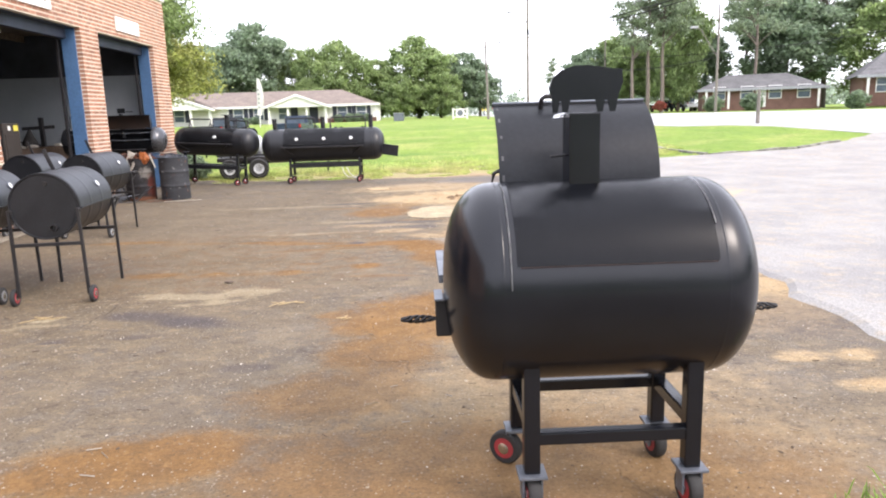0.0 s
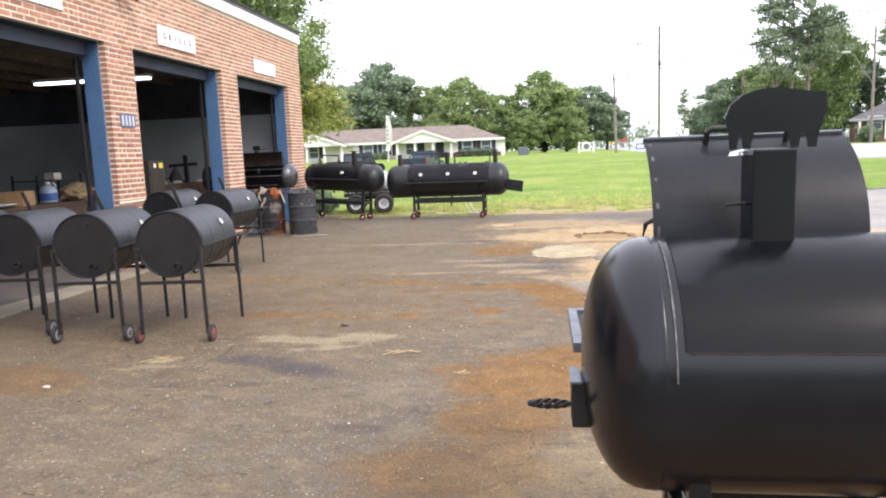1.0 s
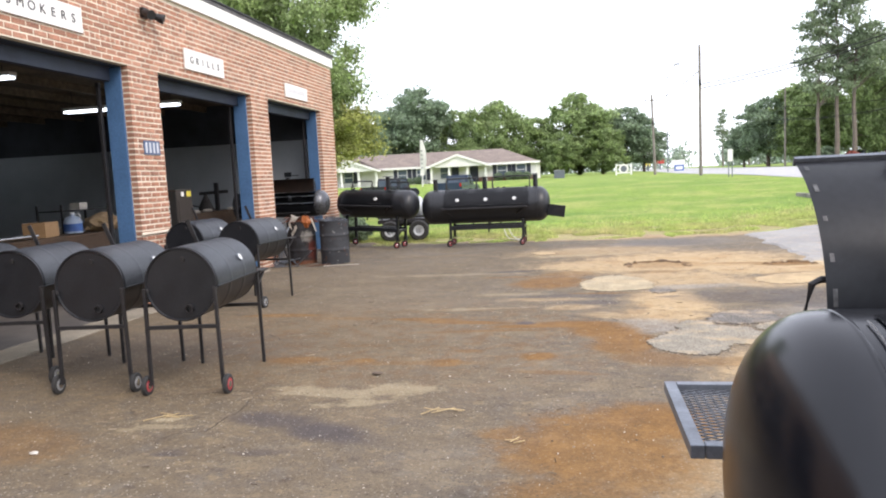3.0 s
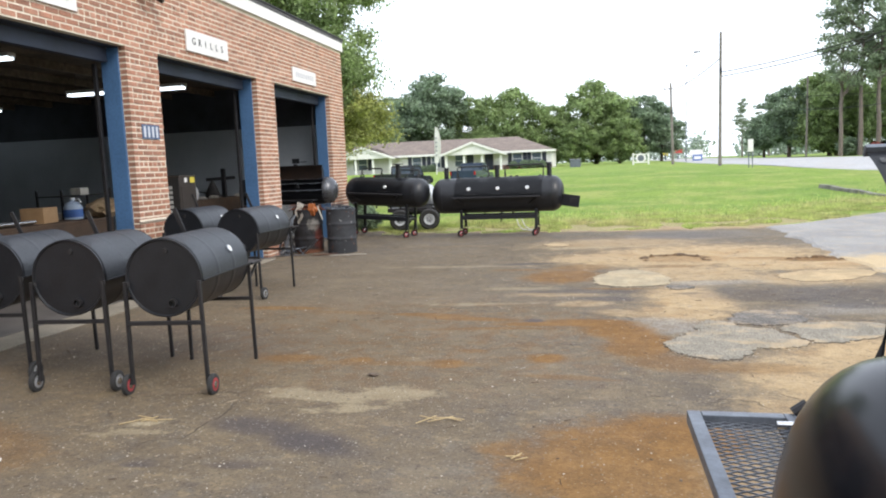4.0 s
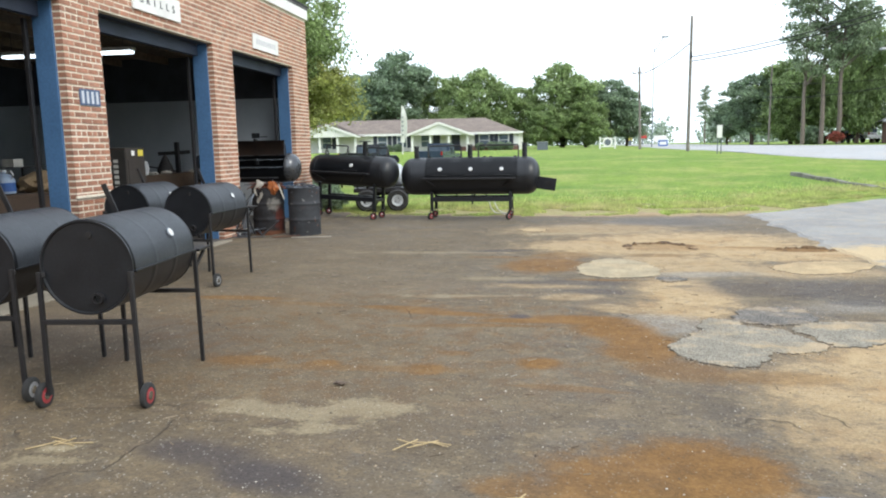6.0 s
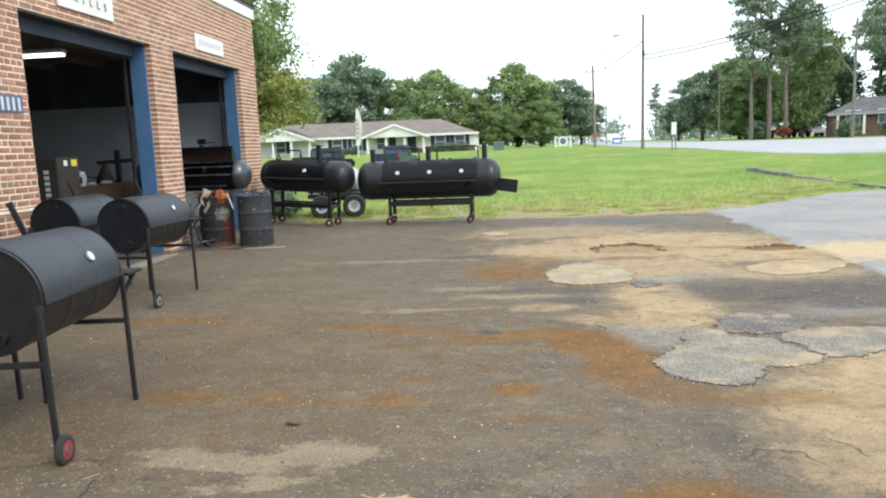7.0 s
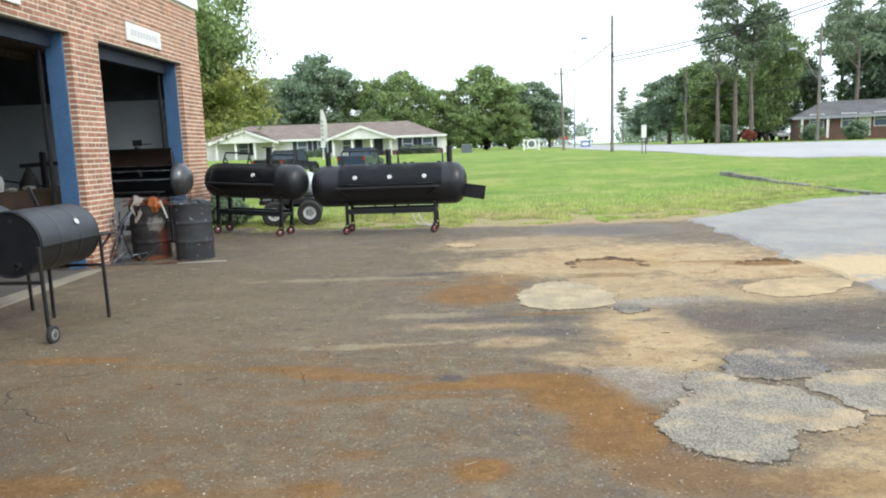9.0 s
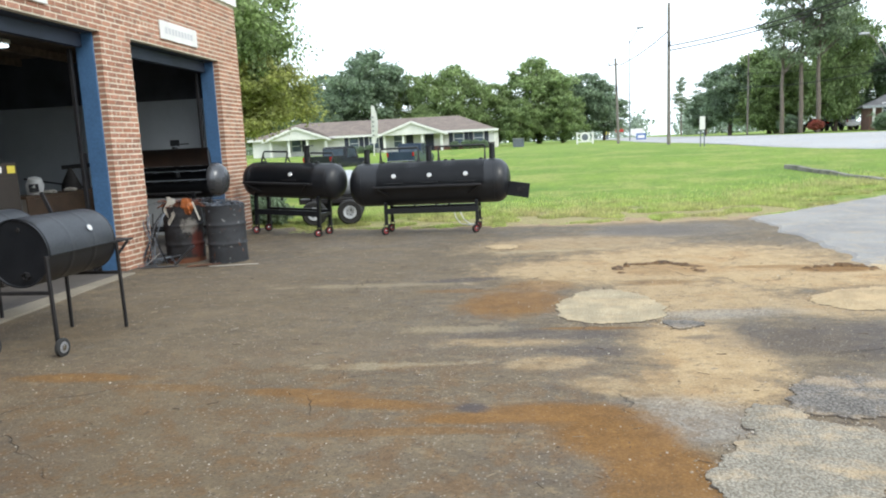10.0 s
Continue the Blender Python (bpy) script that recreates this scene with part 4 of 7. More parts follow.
        part("soffit", box(B(), FX - 0.255, FX - 0.105, a - 0.002, b + 0.002, LINT - 0.014, LINT + 0.002, 0.002), SHADEBLUE, jam)
        part("lintel", box(B(), FX - 0.36, FX - 0.26, a + 0.031, b - 0.031, LINT - 0.2, LINT - 0.016, 0.004), SHADEBLUE, jam)
        part("door_track", bar(B(), (FX - 0.42, b - 0.09, 0.05), (FX - 0.42, b - 0.09, 3.15), 0.05, 0.05), DARKSTEEL, jam, "dark steel door track")


make_garage()


def lettering(text, size, parent, m, material=INK):
    """Each letter is a part of its own, spaced evenly along the board."""
    step = size * 1.12
    for i, ch in enumerate(text):
        cu = bpy.data.curves.new("letter", "FONT")
        cu.body, cu.size, cu.extrude = ch, size, 0.002
        cu.align_x, cu.align_y = "CENTER", "CENTER"
        tmp = new("letter_source", cu)
        me = bpy.data.meshes.new_from_object(tmp.evaluated_get(bpy.context.evaluated_depsgraph_get()))
        bpy.data.objects.remove(tmp)
        me.materials.clear()
        me.materials.append(material)
        ob = new("letter", me)
        ob.matrix_basis = m @ Matrix.Translation(((i - (len(text) - 1) / 2) * step, 0, 0))
        ob.parent = parent


def sign_board(y0, y1, z0, z1, text, label):
    s = thing("sign", label, "sign")
    part("board", box(B(), FX + 0.004, FX + 0.03, y0, y1, z0, z1, 0.004), WHITE, s)
    c = (y0 + y1) / 2
    if text:
        lettering(text, 0.15, s, pose(FX + 0.034, c, (z0 + z1) / 2 - 0.005, 90, 0, 90))
    else:
        for i in range(9):
            a = y0 + 0.14 + i * (y1 - y0 - 0.28) / 9
            part("bar", box(B(), FX + 0.031, FX + 0.033, a, a + 0.075, (z0 + z1) / 2 - 0.05, (z0 + z1) / 2 + 0.05), surface("faded_ink", (0.5, 0.5, 0.52), (0.6, 0.6, 0.6), 20, 0.8), s)
    return s


sign_board(7.7, 9.03, 3.63, 3.94, "SMOKERS", "white board lettered SMOKERS above a garage bay")
sign_board(11.35, 12.59, 3.53, 3.855, "GRILLS", "white board lettered GRILLS above a garage bay")
sign_board(15.22, 16.44, 3.5, 3.79, "", "white board with faded lettering above a garage bay")
plate = thing("number_plate", "small blue house number tiles on the brick pier", "number sign")
part("board", box(B(), FX + 0.003, FX + 0.012, 10.1, 10.49, 2.15, 2.35, 0.002), surface("slate_blue", (0.09, 0.13, 0.22), (0.07, 0.1, 0.17), 9, 0.6), plate)
for i in range(4):
    part("bar", box(B(), FX + 0.0125, FX + 0.016, 10.135 + i * 0.09, 10.175 + i * 0.09, 2.175, 2.325), surface("number_white", (0.6, 0.62, 0.66), (0.5, 0.52, 0.56), 20, 0.6), plate)
flood = thing("flood_light", "dark twin flood light on the brick wall", "wall light")
part("bracket", box(B(), FX, FX + 0.06, 10.3, 10.44, 4.1, 4.24, 0.01), DARKSTEEL, flood)
for dy in (-0.12, 0.2):
    part("lamp", turned(B(), [(0, 0.03), (0.05, 0.045), (0.16, 0.07), (0.19, 0.072)], (FX + 0.05, 10.37 + dy * 0.6, 4.17), (0.8, dy * 2, -0.35), 16), DARKSTEEL, flood, smooth=True)


def tube_light(x0, x1, y, z):
    f = thing("ceiling_light", "glowing fluorescent tube light under the garage ceiling", "ceiling light", group="garage lights")
    part("housing", box(B(), x0, x1, y - 0.08, y + 0.08, z + 0.03, z + 0.09, 0.01), WHITE, f)
    for dy in (-0.045, 0.045):
        part("tube", rod(B(), (x0 + 0.03, y + dy, z), (x1 - 0.03, y + dy, z), 0.022, 10), TUBE, f, "glowing white tube")
    for x in (x0 + 0.2, x1 - 0.2):
        part("chain", rod(B(), (x, y, z + 0.09), (x, y, 3.76), 0.006, 5), DARKSTEEL, f)


tube_light(-11.2, -9.0, 10.95, 3.55)
tube_light(-17.2, -14.4, 16.2, 3.4)
tube_light(-10.6, -7.95, 14.0, 3.34)


# ---- barrel grills ----
def barrel_grill(m, hub, hublabel, label, shelf=True, thermo=True):
    """A barrel grill on four legs, two of them with wheels. Its axis runs along +y."""
    g = thing("barrel_grill", label, "grill", m, group="barrel grills")
    R, L, Z = 0.288, 0.9, 0.875
    prof = [(0.012, 0.02), (0.012, R - 0.012), (0.0, R - 0.006), (0.0, R + 0.004), (0.018, R + 0.004), (0.022, R), (0.05, R)]
    for c in (L / 3, 2 * L / 3):
        prof += [(c - 0.05, R), (c - 0.02, R), (c - 0.008, R + 0.003), (c + 0.008, R + 0.003), (c + 0.02, R), (c + 0.05, R)]
    prof += [(L - 0.05, R), (L - 0.022, R), (L - 0.018, R + 0.004), (L, R + 0.004), (L, R - 0.006), (L - 0.012, R - 0.012), (L - 0.012, 0.02)]
    part("barrel", turned(B(), prof, (0, 0.02, Z), (0, 1, 0), 48), BLACK, g, smooth=True)
    lid = B()
    rows = []
    ribs = [(0.045, 0.0075), (0.1, 0.0075)]
    for c in (0.32, 0.62):
        ribs += [(c - 0.04, 0.0075), (c - 0.016, 0.0075), (c - 0.006, 0.0098), (c + 0.006, 0.0098), (c + 0.016, 0.0075), (c + 0.04, 0.0075)]
    ribs += [(0.85, 0.0075), (0.895, 0.0075)]
    for i in range(25):
        a = radians(-4 + i * 172 / 24)
        rows.append([lid.verts.new(((R + dr) * math.cos(a), y, Z + (R + dr) * math.sin(a))) for y, dr in ribs])
    for u, v in zip(rows, rows[1:]):
        for k in range(len(ribs) - 1):
            lid.faces.new((u[k], u[k + 1], v[k + 1], v[k]))
    bmesh.ops.solidify(lid, geom=lid.faces[:], thickness=0.004)
    ld = part("lid", lid, LIDGREY, g, "grey-black curved lid", smooth=True)
    part("lip", box(B(), R - 0.002, R + 0.022, 0.03, 0.91, Z - 0.03, Z - 0.018, 0.002), BLACK, ld)
    for y in (0.2, 0.7):
        part("hinge", rod(B(), (-R - 0.012, y - 0.05, Z + 0.05), (-R - 0.012, y + 0.05, Z + 0.05), 0.012, 8), DARKSTEEL, ld)
    part("lever", bar(B(), (-0.1, 0.62, Z + R - 0.03), (-0.17, 0.6, Z + R + 0.19), 0.035, 0.012), DARKSTEEL, ld, "flat steel counter lever")
    if thermo:
        a = radians(28)
        d = Vector((math.cos(a), 0, math.sin(a)))
        th = part("thermometer", turned(B(), [(0.0, 0.034), (0.012, 0.036), (0.016, 0.032)], Vector((0, 0.6, Z)) + d * (R + 0.006), d, 24), GREYSTEEL, ld, "round chrome thermometer", smooth=True)
        part("dial", turned(B(), [(0.0, 0.029), (0.0012, 0.028)], Vector((0, 0.6, Z)) + d * (R + 0.0225), d, 24), DIAL, th)
    part("drain", turned(B(), [(0.0, 0.034), (-0.035, 0.034), (-0.035, 0.024), (0.0, 0.024), (0.008, 0.024)], (0.06, 0.032, Z - 0.19), (0, 1, 0), 20, False), DARKSTEEL, g, "short black drain pipe")
    part("drain_hole", turned(B(), [(0.0, 0.024), (0.002, 0.023)], (0.06, 0.026, Z - 0.19), (0, 1, 0), 20), RUBBER, g)
    part("bung", turned(B(), [(0.0, 0.02), (-0.012, 0.018)], (0.03, 0.03, Z + 0.2), (0, 1, 0), 14), DARKSTEEL, g)
    W = 0.293
    for x in (-W, W):
        for y in (-0.005, 0.935):
            z0 = 0.08 if y < 0.5 else 0.005
            part("leg", bar(B(), (x, y, z0), (x * 0.97, y, Z - 0.02), 0.026, 0.026), DARKSTEEL, g)
    for y in (-0.005, 0.935):
        part("crossbar", bar(B(), (-W, y, 0.545), (W, y, 0.545), 0.03, 0.03), DARKSTEEL, g)
        for x in (-1, 1):
            part("bracket", bar(B(), (x * W, y, Z - 0.04), (x * (R - 0.02), y + (0.03 if y < 0.5 else -0.03), Z - 0.04), 0.03, 0.03), DARKSTEEL, g)
    for x in (-W, W):
        wheel("wheel", g, x + 0.036 * (1 if x > 0 else -1), -0.005, 0.08, 0.036, hub, hublabel)
    if shelf:
        sh = part("shelf", box(B(), -0.29, 0.315, 0.96, 1.17, Z - 0.045, Z - 0.025, 0.004), DARKSTEEL, g, "narrow black steel end shelf")
        for x in (-0.25, 0.28):
            part("support", bar(B(), (x, 0.945, Z - 0.16), (x, 1.13, Z - 0.05), 0.02, 0.02), DARKSTEEL, sh)
    return g


barrel_grill(pose(-3.251, 5.942, 0, 0, 0, 6.2), REDHUB, "red wheel hub", "black barrel grill with red-hubbed wheels on the asphalt")
barrel_grill(pose(-4.068, 5.955, 0, 0, 0, 6.7), GREYHUB, "grey wheel hub", "black barrel grill with grey-hubbed wheels in the row")
barrel_grill(pose(-4.975, 6.14, 0, 0, 0, 8), GREYHUB, "grey wheel hub", "black barrel grill with grey-hubbed wheels in the row")
barrel_grill(pose(-5.84, 6.27, 0, 0, 0, 10), GREYHUB, "grey wheel hub", "black barrel grill beside the brick pier")
barrel_grill(pose(-4.65, 9.61, 0, 0, 0, -1.4), GREYHUB, "bright grey wheel hub", "black barrel grill standing apart from the row")
barrel_grill(pose(-5.66, 9.97, 0, 0, 0, 1), GREYHUB, "grey wheel hub", "black barrel grill with an end shelf before the open bay")


# ---- propane tank smoker with an open lid ----
def capsule(x0, x1, r, head, n=14):
    prof = []
    for i in range(n + 1):
        a = math.pi / 2 * i / n
        prof.append((x0 + head - head * math.cos(a) ** 0.85, r * math.sin(a) ** 0.85))
    prof += [(x0 + head + 0.012, r), (x0 + head + 0.04, r), (x1 - head - 0.04, r), (x1 - head - 0.012, r)]
    for i in range(n + 1):
        a = math.pi / 2 * (1 - i / n)
        prof.append((x1 - head + head * math.cos(a) ** 0.85, r * math.sin(a) ** 0.85))
    return prof


def curved_plate(x0, x1, r, a0, a1, yc, zc, thick, n=24, nx=4):
    """A piece of shell round the x axis; angles from +y over the top, degrees."""
    bm = B()
    rows = []
    for i in range(n + 1):
        a = radians(a0 + (a1 - a0) * i / n)
        rows.append([bm.verts.new((x0 + (x1 - x0) * k / nx, yc + r * math.cos(a), zc + r * math.sin(a))) for k in range(nx + 1)])
    for u, v in zip(rows, rows[1:]):
        for k in range(nx):
            bm.faces.new((u[k], u[k + 1], v[k + 1], v[k]))
    bmesh.ops.solidify(bm, geom=bm.faces[:], thickness=thick)
    return bm


def spiral_grip(x0, x1, y, z):
    bm = B()
    for w in range(4):
        pts = []
        for i in range(25):
            t = i / 24
            r = 0.011 * math.sin(math.pi * t) ** 0.7 + 0.002
            a = t * 2 * math.pi * 1.3 + w * math.pi / 2
            pts.append((x0 + (x1 - x0) * t, y + r * math.cos(a), z + r * math.sin(a)))
        pipe(bm, pts, 0.0055, 6)
    return bm


def open_smoker():
    YC, ZC, R = 2.45, 0.871, 0.393
    s = thing("tank_smoker", "black propane tank smoker with its lid standing open on the lot", "smoker", Matrix.Translation((-0.004, 0.0785, 0)) @ Matrix.Scale(1.021, 4), group="tank smokers")
    part("tank", turned(B(), capsule(0.125, 1.317, R, 0.2), (0, YC, ZC), (1, 0, 0), 64), SATIN, s, smooth=True)
    for x in (0.325, 1.117):
        part("weld_ring", turned(B(), [(-0.008, R - 0.002), (-0.004, R + 0.001), (0.004, R + 0.001), (0.008, R - 0.002)], (x, YC, ZC), (1, 0, 0), 64), SATIN, s, smooth=True)
    door = part("fire_door", curved_plate(0.375, 1.085, R + 0.004, 95, 160, YC, ZC, 0.004), SATIN, s, "curved door panel with ground weld edges", smooth=True)
    for x in (0.352, 1.092):
        part("weld", curved_plate(x - 0.0024, x + 0.0024, R + 0.005, 100, 172 if x < 1 else 140, YC, ZC, 0.003, 40, 1), WELD, door, "bright ground weld bead")
    part("door_seam", curved_plate(0.385, 1.075, R + 0.006, 160.4, 161.0, YC, ZC, 0.002, 3), surface("door_seam", (0.05, 0.025, 0.02), (0.03, 0.018, 0.016), 9, 0.7), door, "thin rusty line along the door's lower edge")
    # the open lid leans away over the far side
    hy, hz = YC + (R + 0.006) * math.cos(radians(52)), ZC + (R + 0.006) * math.sin(radians(52))
    lid_m = Matrix.Translation((0, hy, hz)) @ Matrix.Rotation(radians(129), 4, "X") @ Matrix.Translation((0, -hy, -hz))
    lid = part("lid", curved_plate(0.385, 1.08, R + 0.004, 52, -18, YC, ZC, 0.006), SATINSHEEN, s, "open curved lid", lid_m, smooth=True)
    for a0, a1 in ((46, 40), (31, 28), (16, 14), (3, -1), (-10, -13)):
        part("weld_tick", curved_plate(0.398, 0.408, R + 0.007, a0, a1, YC, ZC, 0.004, 6, 1), WELD, lid, "bright patch of bare weld")
    part("edge_strip", box(B(), 0.385, 1.08, YC + R - 0.03, YC + R - 0.005, ZC - 0.135, ZC - 0.125, 0.002), GREYSTEEL, lid, "bright bent lid edge")
    part("lid_handle", pipe(B(), [(0.6, YC + R - 0.02, ZC - 0.08), (0.6, YC + R + 0.04, ZC - 0.09), (0.615, YC + R + 0.055, ZC - 0.09), (0.86, YC + R + 0.055, ZC - 0.09), (0.875, YC + R + 0.04, ZC - 0.09), (0.875, YC + R - 0.02, ZC - 0.08)], 0.011), DARKSTEEL, lid)
    part("lid_stop", pipe(B(), [(0.45, 2.74, 1.285), (0.385, 2.74, 1.285), (0.365, 2.74, 1.275), (0.345, 2.745, 1.18), (0.335, 2.72, 1.04)], 0.009), DARKSTEEL, s, "bent rod lid stop")
    fl = part("flue", box(B(), 0.612, 0.73, YC - 0.09, YC + 0.04, ZC + R - 0.03, 1.525, 0.006), SATIN, s, "square black steel flue")
    part("damper_rod", rod(B(), (0.555, YC - 0.02, 1.36), (0.62, YC - 0.02, 1.365), 0.005), DARKSTEEL, fl)
    # a flat arched plate on four short prongs
    prof = [(0.0, 0.07), (0.015, 0.11), (0.05, 0.138), (0.1, 0.153), (0.15, 0.155), (0.2, 0.148), (0.25, 0.14), (0.285, 0.138), (0.29, 0.09), (0.27, 0.03), (0.262, -0.02), (0.24, -0.02), (0.232, 0.022), (0.22, 0.022), (0.212, -0.02), (0.192, -0.02), (0.182, 0.026), (0.085, 0.026), (0.075, -0.02), (0.055, -0.02), (0.05, 0.022), (0.042, 0.022), (0.036, -0.02), (0.016, -0.02), (0.012, 0.035)]
    bm = B()
    f = bm.faces.new([bm.verts.new((0.545 + u * 0.98, YC - 0.03, 1.545 + v)) for u, v in prof])
    ext = bmesh.ops.extrude_face_region(bm, geom=[f])
    for v in ext["geom"]:
        if isinstance(v, bmesh.types.BMVert):
            v.co.y += 0.006
    part("flue_ornament", bm, SATIN, fl, "flat arched black steel plate")
    part("rain_cap", turned(B(), [(0, 0.001), (0.004, 0.035), (0.016, 0.042), (0.018, 0.02)], (0.612, YC + 0.03, 1.525), (0.1, 0, -1), 24), CHROME, fl, "small bright dished cap", smooth=True)
    for sx, x in ((-1, 0.15), (1, 1.292)):
        br = part("end_bracket", box(B(), min(x, x + sx * 0.06), max(x, x + sx * 0.06), YC - 0.05, YC + 0.07, 0.66, 0.81, 0.006), DARKSTEEL, s)
        part("bracket_plate", box(B(), min(x + sx * 0.03, x + sx * 0.064), max(x + sx * 0.03, x + sx * 0.064), YC - 0.07, YC + 0.09, 0.812, 0.82, 0.002), GREYSTEEL, br)
        part("spiral_handle", spiral_grip(x + sx * 0.06, x + sx * 0.2, YC, 0.722), DARKSTEEL, br, "dark twisted wire handle")
    XL, XR, YN, YF = 0.437, 1.055, YC - 0.25, YC + 0.15
    for x in (XL, XR):
        for y in (YN, YF):
            part("leg", bar(B(), (x, y, 0.17), (x, y, 0.62), 0.062, 0.062), SATIN, s)
            fork = part("caster_plate", box(B(), x - 0.055, x + 0.055, y - 0.055, y + 0.055, 0.158, 0.17, 0.003), GREYSTEEL, s)
            for k in (-0.036, 0.036):
                part("fork", box(B(), x + k - 0.004, x + k + 0.004, y - 0.035, y + 0.035, 0.06, 0.158, 0.001), GREYSTEEL, fork)
            far_left = x == XL and y == YF
            wheel("wheel", s, x - (0.05 if far_left else 0), y, 0.075, 0.05, REDHUB, "red wheel hub", (0.55, 0.83, 0) if far_left else (1, 0.15, 0))
    part("rail", bar(B(), (XL, YN, 0.31), (XR, YN, 0.31), 0.05, 0.05), SATIN, s)
    part("rail", bar(B(), (XL, YF, 0.36), (XR, YF, 0.36), 0.05, 0.05), SATIN, s)
    for x in (XL, XR):
        part("rail", bar(B(), (x, YN, 0.36), (x, YF, 0.36), 0.05, 0.05), SATIN, s)
    # side shelf of expanded metal
    tx0, tx1, ty0, ty1, tz = 0.118, 0.437, 2.965, 3.585, 0.782
    sh = part("shelf_frame", box(box(box(box(B(), tx0, tx0 + 0.04, ty0, ty1, tz - 0.04, tz, 0.003), tx1 - 0.04, tx1, ty0, ty1, tz - 0.04, tz, 0.003), tx0 + 0.042, tx1 - 0.042, ty1 - 0.04, ty1, tz - 0.04, tz, 0.003), tx0 + 0.042, tx1 - 0.042, ty0, ty0 + 0.04, tz - 0.04, tz, 0.003), GREYSTEEL, s, "grey angle-iron shelf frame")
    me = B()
    for sgn in (1, -1):
        y = ty0 - 0.5
        while y < ty1 + 0.5:
            p0, p1 = Vector((tx0 + 0.02, y, tz - 0.02)), Vector((tx1 - 0.02, y + sgn * 0.14, tz - 0.02))
            lo, hi = ty0 + 0.02, ty1 - 0.02
            t0, t1 = 0.0, 1.0
            dy = p1.y - p0.y
            ta, tb = sorted(((lo - p0.y) / dy, (hi - p0.y) / dy))
            t0, t1 = max(t0, ta), min(t1, tb)
            if t1 - t0 > 0.05:
                bar(me, p0.lerp(p1, t0), p0.lerp(p1, t1), 0.003, 0.004)
            y += 0.028
    part("mesh", me, GREYSTEEL, sh, "expanded metal mesh")
    part("pin", rod(B(), (tx1 - 0.09, 3.45, tz + 0.012), (tx1 + 0.015, 3.45, tz + 0.012), 0.012, 10), CHROME, sh, "bright steel pin")
    part("latch", bar(B(), (tx1 + 0.02, 3.46, tz - 0.01), (tx1 + 0.02, 3.6, tz + 0.0), 0.02, 0.025), DARKSTEEL, sh)
    part("knob", rod(B(), (tx1 - 0.01, 3.585, tz), (tx1 + 0.03, 3.585, tz + 0.03), 0.02, 10), DARKSTEEL, sh)
    part("shelf_arm", bar(B(), (0.27, YC + 0.2, 0.72), (0.27, 3.0, 0.745), 0.035, 0.035), DARKSTEEL, s)
    part("shelf_arm", bar(B(), (0.4, YC + 0.2, 0.72), (0.4, 3.585, 0.735), 0.03, 0.03), DARKSTEEL, s)
    return s


open_smoker()


